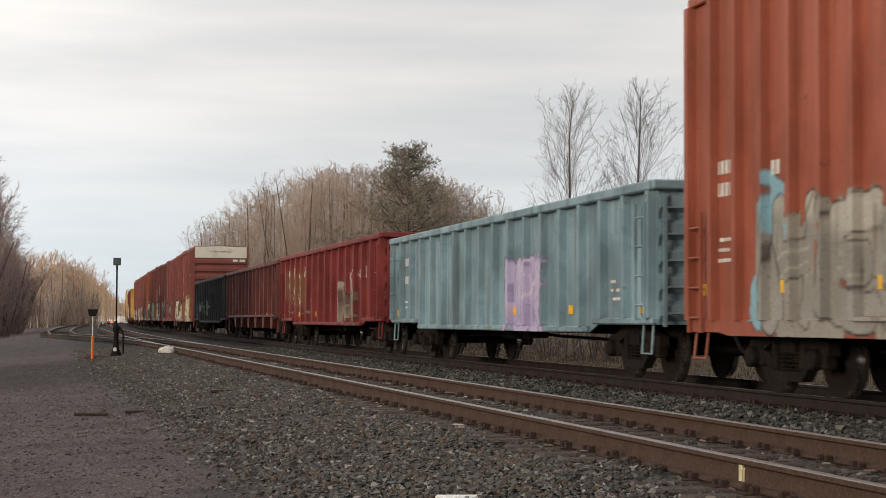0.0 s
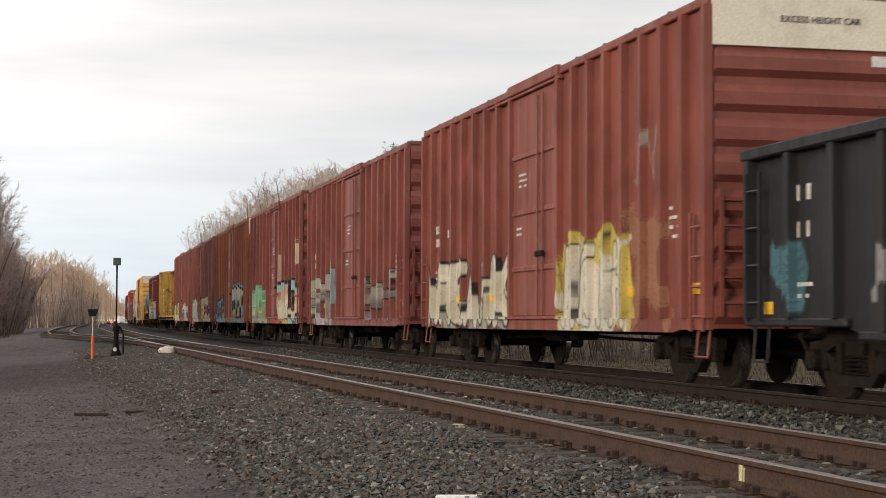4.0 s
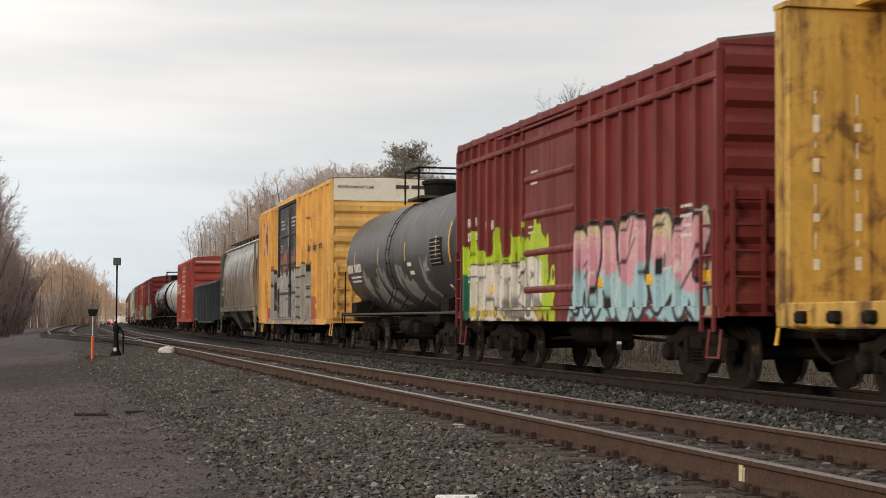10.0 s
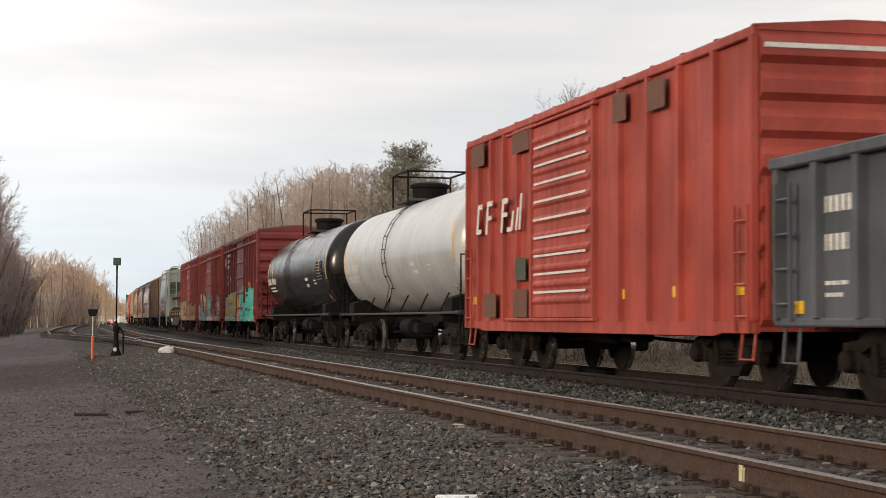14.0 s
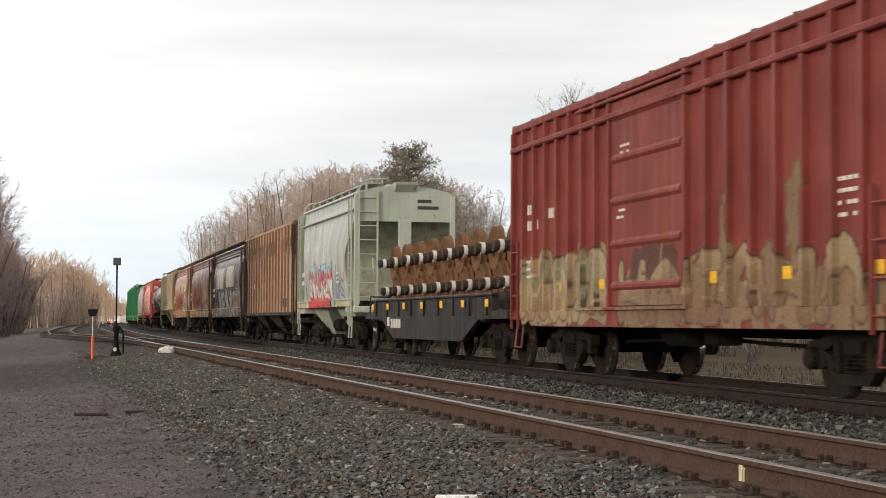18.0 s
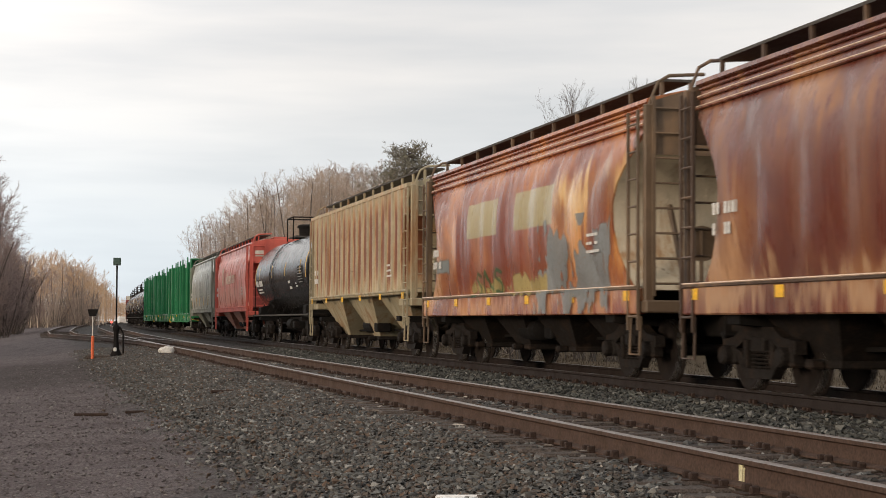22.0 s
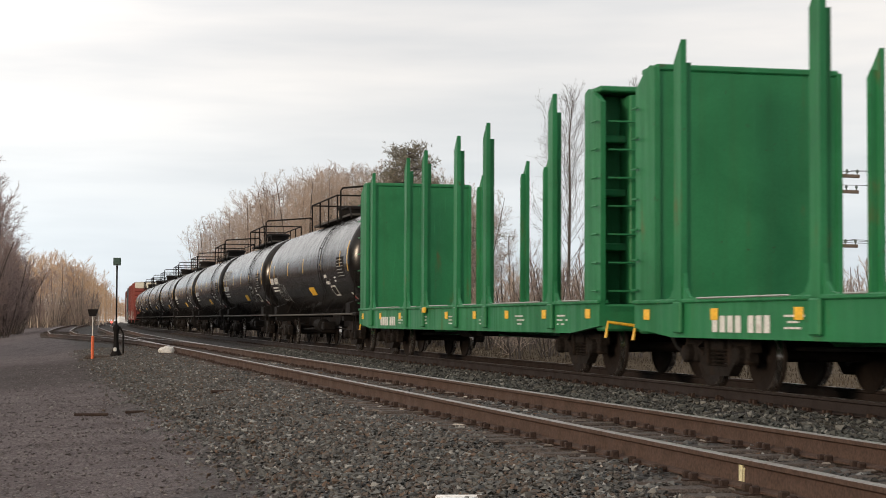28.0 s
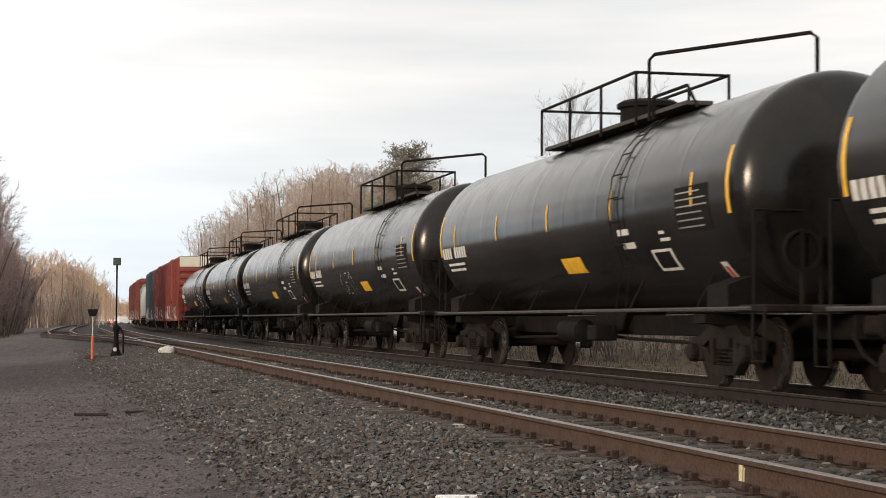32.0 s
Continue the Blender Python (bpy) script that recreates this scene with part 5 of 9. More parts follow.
def centerbeam(front, rear, paint, label):
    car, L = start_car("centerbeam_flatcar", front, rear, label)
    h = L / 2
    running_gear(car, L, 2.4, lever=M_YELLOW)
    top, deck = 4.62, 1.09
    part("deck", Shape().cbox(-h, h, -1.42, 1.42, deck - 0.12, deck, 0.02), paint, car)
    for sg in (1, -1):
        ss = part("side_sill", Shape().cbox(-h, h, *sorted((sg * 1.36, sg * 1.5)), 0.83, deck + 0.03, 0.02), paint, car)
        n = 24
        for k in range(n):
            x = -h + 0.8 + (L - 1.6) * k / (n - 1)
            part("winch", Shape().cbox(x - 0.09, x + 0.09, *sorted((sg * 1.48, sg * 1.62)), 0.88, 1.02, 0.03), M_TRUCK, ss)
    part("top_chord", Shape().prism([(-0.62, top - 0.02), (-0.62, top + 0.05), (0, top + 0.12), (0.62, top + 0.05), (0.62, top - 0.02), (0.5, top - 0.02), (0, top + 0.03), (-0.5, top - 0.02)], -h + 0.3, h - 0.3, "x"), paint, car)
    n = 17
    xs = [-h + 1.0 + (L - 2.0) * k / n for k in range(n + 1)]
    for k, x in enumerate(xs):
        part("beam_post", Shape().prism([(x - 0.07, -0.09), (x + 0.07, -0.09), (x + 0.07, -0.07), (x + 0.012, -0.07), (x + 0.012, 0.07), (x + 0.07, 0.07), (x + 0.07, 0.09), (x - 0.07, 0.09), (x - 0.07, 0.07), (x - 0.012, 0.07), (x - 0.012, -0.07), (x - 0.07, -0.07)], deck, top, "z"), paint, car)
        part("strap_guide", Shape().cbox(x - 0.05, x + 0.05, -0.125, -0.09, 2.75 + 0.12 * (k % 2), 2.95 + 0.12 * (k % 2), 0.02), M_WHITE, car)
    for k in (2, 5, 8, 11, 14):
        s1 = 1 if k % 2 else -1
        a, b = (xs[k], xs[k + 1])
        z0, z1 = (deck + 0.1, top - 0.2) if s1 > 0 else (top - 0.2, deck + 0.1)
        part("diagonal_brace", Shape().tube([(a, -0.12, z0), (b, -0.12, z1)], 0.06, 6), paint, car)
    for a, b in ((xs[0] - 0.7, xs[2]), (xs[-2] + 0.3, xs[-1] + 0.7)):
        part("beam_panel", Shape().box(a, b, -0.10, 0.10, deck, top), paint, car)
    for sg in (1, -1):
        x = sg * (h - 0.12)
        bk = part("bulkhead", Shape().cbox(*sorted((x, x - sg * 0.14)), -1.46, 1.46, deck, top - 0.05, 0.02), paint, car)
        for y in (-1.42, -0.5, 0.5, 1.42):
            part("bulkhead_post", Shape().cbox(*sorted((x, x + sg * 0.16)), y - 0.07, y + 0.07, deck - 0.1, top, 0.02), paint, bk)
        part("bulkhead_cap", Shape().prism([(-1.5, top - 0.06), (1.5, top - 0.06), (1.5, top), (0.7, top + 0.12), (-0.7, top + 0.12), (-1.5, top)], *sorted((x - sg * 0.2, x + sg * 0.17)), "x"), paint, bk)
        for k in range(6):
            z = deck + 0.45 + k * 0.55
            part("rung", Shape().tube([(x + sg * 0.2, -1.4, z), (x + sg * 0.2, -0.55, z)], 0.018, 5), paint, bk)
        for z in (1.9, 2.9, 3.8):
            part("bulkhead_rib", Shape().cbox(*sorted((x, x + sg * 0.13)), -1.4, 1.4, z, z + 0.12, 0.02), paint, bk)
        if sg < 0:
            for y0, y1 in ((-1.15, -1.03), (-0.62, -0.5)):
                zz = 1.5
                for k in range(8):
                    hh = (0.16, 0.24, 0.12, 0.3, 0.2, 0.1, 0.26, 0.18)[(k + int(y0 * 7)) % 8]
                    part("stencil", Shape().box(x + 0.146, x + 0.152, y0 + 0.02 * (k % 2), y1 - 0.04 * (1 + k % 2), zz, zz + hh * 0.8), M_CREAM, bk)
                    zz += hh + 0.08
    part("data_panel", rects(Shape(), [(0.9, 1.25, 0.83, 1.06)], -1.505), M_WHITE, car)
    reflectors(car, [-h + 0.8 + (L - 1.6) * k / 7 for k in range(8)], 0.93, -1.503)
    return car, L


def log_car(front, rear, paint, label, tag=True):
    car, L = start_car("log_car", front, rear, label)
    h = L / 2
    running_gear(car, L, 2.2, lever=M_YELLOW)
    deck, top = 1.14, 4.52
    part("deck", Shape().cbox(-h, h, -1.3, 1.3, deck - 0.14, deck - 0.02, 0.02), paint, car)
    part("underframe", Shape().prism([(-h + 3.2, 0.95), (-h + 4.2, 0.55), (h - 4.2, 0.55), (h - 3.2, 0.95)], -0.3, 0.3), paint, car)
    stakes = [-h + 1.85, -h + 6.1, -h + 8.0, h - 9.3, h - 6.9, h - 2.5]
    for sg in (1, -1):
        ss = part("side_sill", Shape().prism([(-h, deck), (-h, 0.80), (-h + 1.5, 0.68), (h - 1.5, 0.68), (h, 0.80), (h, deck)], *sorted((sg * 1.36, sg * 1.46))), paint, car)
        part("sill_lip", Shape().cbox(-h, h, *sorted((sg * 1.3, sg * 1.5)), deck, deck + 0.06, 0.015), paint, ss)
        # the deck edge's bright highlight, drawn as a thin steel-coloured tube between the stakes
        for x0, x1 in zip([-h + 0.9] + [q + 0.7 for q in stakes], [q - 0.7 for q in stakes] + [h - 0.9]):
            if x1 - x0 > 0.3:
                part("worn_edge", Shape().tube([(x0, sg * 1.498, deck + 0.062), (x1, sg * 1.498, deck + 0.062)], 0.013, 5), M_STEEL, ss, "bright highlight drawn along the worn deck edge")
        for x in stakes:
            st = part("stake", Shape().prism([(x - 0.135, deck + 0.02), (x - 0.135, 4.42), (x + 0.135, 4.70), (x + 0.135, deck + 0.02)], *sorted((sg * 1.42, sg * 1.50)))
                      .prism([(x - 0.05, deck), (x - 0.05, 4.3), (x + 0.05, 4.4), (x + 0.05, deck)], *sorted((sg * 1.42, sg * 1.32)))
                      .prism([(x - 0.55, deck + 0.05), (x - 0.34, deck + 0.09), (x - 0.22, deck + 0.2), (x - 0.17, deck + 0.4), (x + 0.17, deck + 0.4), (x + 0.22, deck + 0.2), (x + 0.34, deck + 0.09), (x + 0.55, deck + 0.05)], *sorted((sg * 1.43, sg * 1.48))), paint, car)
            part("stake_foot", Shape().cbox(x - 0.14, x + 0.14, *sorted((sg * 1.46, sg * 1.53)), 0.74, deck + 0.02, 0.02), paint, st)
    for sg in (1, -1):
        x = sg * (h - 0.30)
        bk = part("bulkhead", Shape().cbox(*sorted((x - sg * 0.36, x - sg * 0.46)), -1.40, 1.40, deck, top - 0.06, 0.02), paint, car)
        for y in (-1.36, 1.36):
            part("wing", Shape().prism([(x - sg * 0.5, deck), (x - sg * 0.5, top - 0.02), (x - sg * 0.3, top + 0.03), (x, top - 0.08), (x + sg * 0.30, top - 0.24), (x + sg * 0.30, deck)], *sorted((y, y + math.copysign(0.08, y)))), paint, bk)
        for y in (-0.85, 0.0, 0.85):
            part("bulkhead_post", Shape().cbox(*sorted((x - sg * 0.36, x + sg * 0.16)), y - 0.06, y + 0.06, deck, top - 0.1, 0.02), paint, bk)
        for z in (deck + 0.9, deck + 1.75, deck + 2.6):
            part("bulkhead_girder", Shape().cbox(*sorted((x - sg * 0.36, x - sg * 0.06)), -1.36, 1.36, z - 0.06, z + 0.06, 0.02), paint, bk)
        # cap carried out over the recess, its reach added to shade the sheet
        part("bulkhead_cap", Shape().cbox(*sorted((x - sg * 0.48, x + sg * 0.16)), -1.40, 1.40, top - 0.06, top + 0.03, 0.02), paint, bk)
        for k in range(7):
            z = deck + 0.2 + k * 0.44
            part("rung", Shape().tube([(x + sg * 0.27, -1.3, z), (x + sg * 0.27, -0.85, z)], 0.018, 5), paint, bk)
            part("rung", Shape().tube([(x + sg * 0.05, -1.5, z), (x + sg * 0.3, -1.5, z)], 0.018, 5), paint, bk)
        part("end_sill", Shape().cbox(*sorted((sg * h, sg * (h - 0.35))), -1.4, 1.4, 0.72, deck, 0.03), paint, car)
    reflectors(car, [-h + 0.55 + (L - 1.1) * k / 8 for k in range(9)], 0.99, -1.466)
    rng = random.Random(int(rear))
    its = [(-h + 3.0 + q * 0.25, -h + 3.17 + q * 0.25, 0.76, 0.97) for q in range(4)] + [(-h + 4.15 + q * 0.24, -h + 4.31 + q * 0.24, 0.76, 0.97) for q in range(3)]
    for k in range(6):
        x = -h + 5.2 + k * (L - 7.4) / 5
        its += bar_rows(x, x + 0.6, 0.95, 3, rng, 0.04, 0.07)
    lettering(car, its, -1.464)
    part("strap", Shape().cbox(stakes[2] + 0.18, stakes[2] + 0.42, -1.56, -1.5, deck - 0.09, deck + 0.03, 0.015), M_YELLOW, car, "yellow webbing strap")
    return car, L


def wheel_flatcar(front, rear, paint, label):
    car, L = start_car("depressed_flatcar", front, rear, label)
    h = L / 2
    running_gear(car, L, 1.9)
    for sg in (1, -1):
        y0, y1 = sorted((sg * 1.30, sg * 1.42))
        part("side_sill", Shape().prism([(-h, 1.07), (-h, 0.92), (-h + 2.2, 0.90), (-h + 3.6, 0.45), (h - 3.6, 0.45), (h - 2.2, 0.90), (h, 0.92), (h, 1.07)], y0, y1), paint, car)
        part("side_board", Shape().prism([(-h + 1.1, 1.07), (-h + 1.1, 1.35), (h - 1.1, 1.35), (h - 1.1, 1.07)], y0, y1), paint, car)
        part("board_lip", Shape().cbox(-h + 1.05, h - 1.05, *sorted((sg * 1.30, sg * 1.46)), 1.35, 1.42, 0.02), paint, car)
        for k in range(9):
            x = -h + 1.5 + (L - 3) * k / 8
            part("side_post", Shape().cbox(x - 0.06, x + 0.06, *sorted((sg * 1.42, sg * 1.47)), 0.98, 1.34, 0.015), paint, car)
    part("deck", Shape().box(-h, h, -1.35, 1.35, 1.0, 1.09), paint, car)
    part("cradle", Shape().box(-h + 1.1, h - 1.1, -0.85, -0.62, 1.09, 1.46).box(-h + 1.1, h - 1.1, 0.62, 0.85, 1.09, 1.46), paint, car)
    reflectors(car, [-h + 1.3 + (L - 2.6) * k / 6 for k in range(7)], 1.22, -1.475)
    lettering(car, [(-h + 2.95, -h + 3.2, 0.74, 0.96)] + [(-h + 3.4 + q * 0.2, -h + 3.53 + q * 0.2, 0.70, 0.92) for q in range(6)], -1.424, M_WHITE, "plain white mark and bars on the frame")
    for sg in (1, -1):
        part("end_rail", Shape().tube([(sg * (h - 0.3), -1.35, 1.07), (sg * (h - 0.3), -1.35, 1.5), (sg * (h - 0.3), -0.8, 1.5)], 0.025, 5), paint, car)
    m_w = car_paint("load_wheel_rust", (0.155, 0.072, 0.03), 0.85, 0.4, 0.5, (0.10, 0.055, 0.032), 2.5, 0.2)
    m_a = grime("load_axle", (0.04, 0.03, 0.025), 0.8, 0.2)
    me_w = Shape().lathe([(0.0, 0.10), (0.0, 0.17), (0.035, 0.34), (0.005, 0.40), (0.0, 0.485), (0.035, 0.475), (0.05, 0.455), (0.135, 0.45), (0.135, 0.40), (0.09, 0.34), (0.075, 0.18), (0.11, 0.13), (0.11, 0.10)], "y", 28).mesh("wheel", m_w, True)
    me_a = Shape().lathe([(-1.14, 0.10), (-1.0, 0.10), (-0.99, 0.115), (-0.82, 0.115), (-0.62, 0.10), (0, 0.09), (0.62, 0.10), (0.82, 0.115), (0.99, 0.115), (1.0, 0.10), (1.14, 0.10)], "y", 16).mesh("axle", m_a, True)
    me_t = Shape().lathe([(-0.04, 0.121), (0.04, 0.121)], "y", 16).mesh("white_tape", M_WHITE)
    load_m = []
    xs = [-h + 0.40 + k * (L - 1.75) / 17 for k in range(18)]
    for k, x in enumerate(xs):
        load_m.append((x, 0.09 * (-1 if k % 2 else 1), 1.63))
        if k < 17:
            load_m.append((x + (L - 1.75) / 34, 0.09 * (1 if k % 2 else -1), 2.36))
    for k, p in enumerate(load_m):
        wp = part("load_wheelset", me_a, None, car, "rusty railway wheelset stacked as load")
        wp.matrix_basis = pose(*p, 0, (k * 37) % 360, 0)
        for y, turn in ((0.62, 0), (-0.62, 180)):
            wl2 = part("wheel", me_w, None, wp, "rust-orange steel wheel")
            wl2.matrix_basis = pose(0, y, 0, 0, 0, turn)
        for y in (-0.99, 0.99):
            part("white_tape", me_t, None, wp).location.y = y
    return car, L


# ---------- the train, from its leading car back ----------
OX = (0.228, 0.078, 0.056)
CYAN, YEL = (0.25, 0.45, 0.55), (0.62, 0.50, 0.12)


def tags(front, rear, *items):
    """Graffiti given by places along the train."""
    mid = (front + rear) / 2
    return [(mid - a, mid - b, z0, z1, cols) for a, b, z0, z1, cols in items]


def scrawl(car, x0, x1, z0, z1, y, seed, n, r=0.018, m=None, label="thin white painted scrawl"):
    """Looping painted strokes on a side."""
    rng = random.Random(seed)
    for k in range(n):
        cx = x0 + (x1 - x0) * (k + 0.5) / n
        w = (x1 - x0) / n
        pts = [Vector((cx + rng.uniform(-0.5, 0.5) * w, y, rng.uniform(z0, z1))) for _ in range(5)]
        path = []
        for i in range(len(pts) - 1):
            a, b = pts[i], pts[i + 1]
            c = a.lerp(b, 0.5) + Vector((rng.uniform(-0.25, 0.25), 0, rng.uniform(-0.2, 0.2)))
            for t in (0, 0.25, 0.5, 0.75):
                path.append(a * (1 - t) ** 2 + c * 2 * t * (1 - t) + b * t * t)
        sh = Shape().tube(path, r, 4)
        sh.v = [(x_, y + (y_ - y) * 0.25, z_) for x_, y_, z_ in sh.v]
        part("graffiti", sh, m or M_WHITE, car, label)


def name_bars(car, items, y, m, label):
    for it in items:
        part("letter_bar", rects(Shape(), [it], y), m, car, label)


M_FADED = grime("faded_black_letters", (0.075, 0.062, 0.060), 0.8, 0, 0.3, 3.0, 20, (0.33, 0.20, 0.115), 0.8, 0.03)
M_BLUE = grime("blue_mark", (0.035, 0.09, 0.36), 0.6, dirt_amt=0.15, bump_amt=0.03)


def build_train():
    f, r = -331.0, -315.6
    boxcar(f, r, car_paint("boxcar_orange_red", (0.3571, 0.1327, 0.0703), rust=0.15, seed=1), "orange-red ribbed steel boxcar with grey graffiti low on its side", 5.12, 0.88, 0.72, 8, (-1.3, 1.3), seed=1, cream=True)
    f, r = -314.1, -295.8
    gondola(f, r, car_paint("gondola_blue", (0.22, 0.345, 0.415), fade=0.5, rust=0.28, rust_col=(0.12, 0.075, 0.055), dirt=0.5, seed=2), "faded light blue high-side gondola with lilac graffiti", 2.86, 0.83, 0.70, 17, seed=2)
    f, r = -294.5, -276.0
    gondola(f, r, car_paint("gondola_red", (0.22, 0.035, 0.03), fade=0.4, rust=0.2, seed=3, wash=[(-8.4, -3.4, 1.25, 2.7, (0.20, 0.085, 0.05), 0.35)]), "dark red gondola with white scrawls on its side", 3.08, 0.84, 0.72, 15, seed=3)
    scrawl(CARS[-1][0], -7.4, -3.6, 2.22, 2.62, -1.452, 3, 15, 0.018, M_CREAM)
    scrawl(CARS[-1][0], -7.4, -4.2, 1.25, 2.1, -1.452, 4, 10, 0.02, M_CREAM)
    scrawl(CARS[-1][0], 3.6, 7.0, 1.9, 2.3, -1.452, 6, 7, 0.016)
    f, r = -275.2, -256.8
    gondola(f, r, car_paint("ore_hopper_brown", (0.135, 0.042, 0.032), fade=0.4, rust=0.3, rust_col=(0.12, 0.05, 0.03), seed=4), "brown-red open hopper with slanted chutes under its sides", 3.02, 0.96, 0.96, 14, True, name="open_hopper", seed=4)
    f, r = -255.8, -237.2
    gondola(f, r, car_paint("gondola_black", (0.014, 0.0155, 0.019), fade=0.2, rust=0.0, dirt=0.08, seed=5), "black steel gondola with yellow reflectors and faint graffiti", 2.98, 0.84, 0.70, 16, seed=5)
    f, r = -236.1, -219.4
    tr, L = boxcar(f, r, car_paint("boxcar_oxide_a", (0.2559, 0.0969, 0.0656), rust=0.12, seed=6), "oxide-red tall boxcar with cream end top and white graffiti", 5.06, 0.89, 0.73, 8, (-1.0, 1.8), cream=True, seed=6)
    text_on(tr, "EXCESS HEIGHT CAR", L / 2 + 0.055, 0.0, 4.77, 0.12, M_DARKTEXT, "end_text", (90, 0, 90))
    part("end_lettering", Shape().box(L / 2 + 0.088, L / 2 + 0.094, 0.7, 0.98, 4.22, 4.36).box(L / 2 + 0.088, L / 2 + 0.094, 1.08, 1.42, 4.22, 4.36), M_WHITE, tr)
    f, r = -217.6, -202.6
    boxcar(f, r, car_paint("boxcar_oxide_b", (0.244, 0.0969, 0.0719), rust=0.1, seed=7), "faded oxide-red tall boxcar with grey-white graffiti", 5.0, 0.89, 0.73, 7, (-1.0, 1.7), seed=7)
    f, r = -200.9, -186.8
    boxcar(f, r, car_paint("boxcar_oxide_c", OX, rust=0.12, seed=8), "oxide-red tall boxcar with green and cream-black graffiti", 5.06, 0.89, 0.74, 6, (-0.65, 1.75), seed=8, lever=None)
    f, r = -185.3, -170.9
    boxcar(f, r, car_paint("boxcar_orange", (0.3452, 0.1327, 0.0593), rust=0.15, seed=9), "orange-brown tall boxcar with white end top and blue graffiti", 5.06, 0.89, 0.74, 7, (-1.0, 1.6), cream=True, seed=9)
    f, r = -169.0, -154.5
    boxcar(f, r, car_paint("boxcar_oxide_d", (0.2976, 0.1281, 0.0905), rust=0.12, seed=10), "oxide-red tall boxcar with cream bubble-letter graffiti", 5.03, 0.89, 0.74, 7, (-1.3, 0.95), seed=10, lever=M_YELLOW)
    f, r = -152.7, -138.4
    boxcar(f, r, car_paint("boxcar_oxide_e", (0.2619, 0.1125, 0.0813), rust=0.15, seed=11), "dark oxide-red tall boxcar with white graffiti", 5.03, 0.89, 0.74, 7, (-1.0, 1.5), seed=11, lever=M_YELLOW)
    centerbeam(-136.9, -116.4, car_paint("centerbeam_yellow", (0.66, 0.42, 0.095), fade=0.35, rust=0.62, rust_col=(0.10, 0.045, 0.02), rust_scale=3.2, dirt=0.4, seed=12), "weathered yellow centerbeam flatcar running empty, rust-stained")
    f, r = -114.8, -100.9
    boxcar(f, r, car_paint("boxcar_dark_red", (0.1782, 0.0299, 0.0253), rust=0.12, seed=13), "dark red steel boxcar with lime and pink graffiti", 4.42, 1.05, 0.88, 8, (-2.0, 1.0), style="slide", seed=13, rise_=0.2)
    f, r = -100.3, -86.6
    car, L, patch = tank_car(f, r, car_paint("tank_charcoal", (0.045, 0.045, 0.047), 0.45, 0.3, 0, dirt=0.15, dent=0.02, gloss=0.1, seed=14), "charcoal grey tank car with yellow stripes and faded graffiti", 1.44, 2.50, bars=4, big=False, ladder_at=-0.2, plat_x=(-1.4, 0.2), seed=14)
    f, r = -85.3, -68.3
    tb, L = boxcar(f, r, car_paint("boxcar_yellow", (0.74, 0.44, 0.125), bands=[(-2.95, 1.65, 0.9, 4.9, (0.03, 0.03, 0.034))], rust=0.08, dirt=0.18, seed=15), "yellow tall boxcar with black doors and grey graffiti", 5.0, 0.88, 0.73, 6, (-2.9, 1.6), cream=True, seed=15)
    text_on(tb, "EXCESS HEIGHT CAR", L / 2 + 0.055, -0.85, 4.74, 0.115, M_DARKTEXT, "end_text", (90, 0, 90))
    part("end_lettering", Shape().box(L / 2 + 0.05, L / 2 + 0.056, 0.35, 0.75, 4.75, 4.86).box(L / 2 + 0.05, L / 2 + 0.056, 0.82, 1.3, 4.75, 4.86), M_DARKTEXT, tb)
    text_on(tb, "Railcar Pooling Experts", 5.3, -1.582, 3.05, 0.34, M_FADED, "slogan", (90, 0, 0))
    fx = lambda x: -6.48 + (x + 6.73) * 1.15
    for a, b, m in (((-7.24, 4.53), (-6.98, 4.22), M_BLUE), ((-7.0, 4.24), (-6.75, 3.94), M_RED), ((-6.70, 3.88), (-6.46, 3.58), M_RED), ((-6.48, 3.60), (-6.22, 3.28), M_BLUE),
                    ((-6.22, 4.52), (-6.48, 4.21), M_BLUE), ((-6.46, 4.24), (-6.68, 3.96), M_RED), ((-6.88, 3.80), (-7.06, 3.56), M_RED), ((-7.0, 3.62), (-7.24, 3.30), M_BLUE), ((-6.73, 4.10), (-6.73, 3.70), M_BLUE)):
        part("mark", Shape().prism([(fx(a[0]) - 0.14, a[1]), (fx(a[0]) + 0.14, a[1]), (fx(b[0]) + 0.14, b[1]), (fx(b[0]) - 0.14, b[1])], -1.592 + (0.006 if m is M_RED else 0), -1.58, "y"), m, tb, "stroke of a red and blue cross mark")
    lettering(tb, bar_rows(-2.4, -1.3, 4.3, 3, random.Random(2)) + bar_rows(0.2, 1.3, 4.3, 3, random.Random(3)), -1.56)
    hopper(-66.4, -51.1, car_paint("hopper_beige", (0.42, 0.36, 0.265), 0.24, fade=0.25, rust=0.15, rust_col=(0.30, 0.18, 0.10), rust_scale=0.8, dirt=0.3, seed=16, panes=[(3.9, -5.9, 1.5, 3.2, (0.32, 0.16, 0.075), 0.6, 0.2), (2.62, -5.9, 2.2, 3.9, (0.13, 0.075, 0.055), 0.7, 0.25)]), "beige covered hopper stained with rust streaks", eave=4.06, side_low=1.40, frame_paint=car_paint("hopper_beige_frame", (0.28, 0.25, 0.185), rust=0.3, seed=17), seed=16)
    gondola(-49.9, -34.5, car_paint("gondola_grey", (0.082, 0.092, 0.108), fade=0.35, rust=0.05, dirt=0.2, seed=18), "dark grey ribbed gondola with yellow stripes", 2.80, 0.84, 0.69, 15, seed=18)
    reflectors(CARS[-1][0], [-6.6, -2.2, 1.2, 4.6], 1.6, -1.446, True)
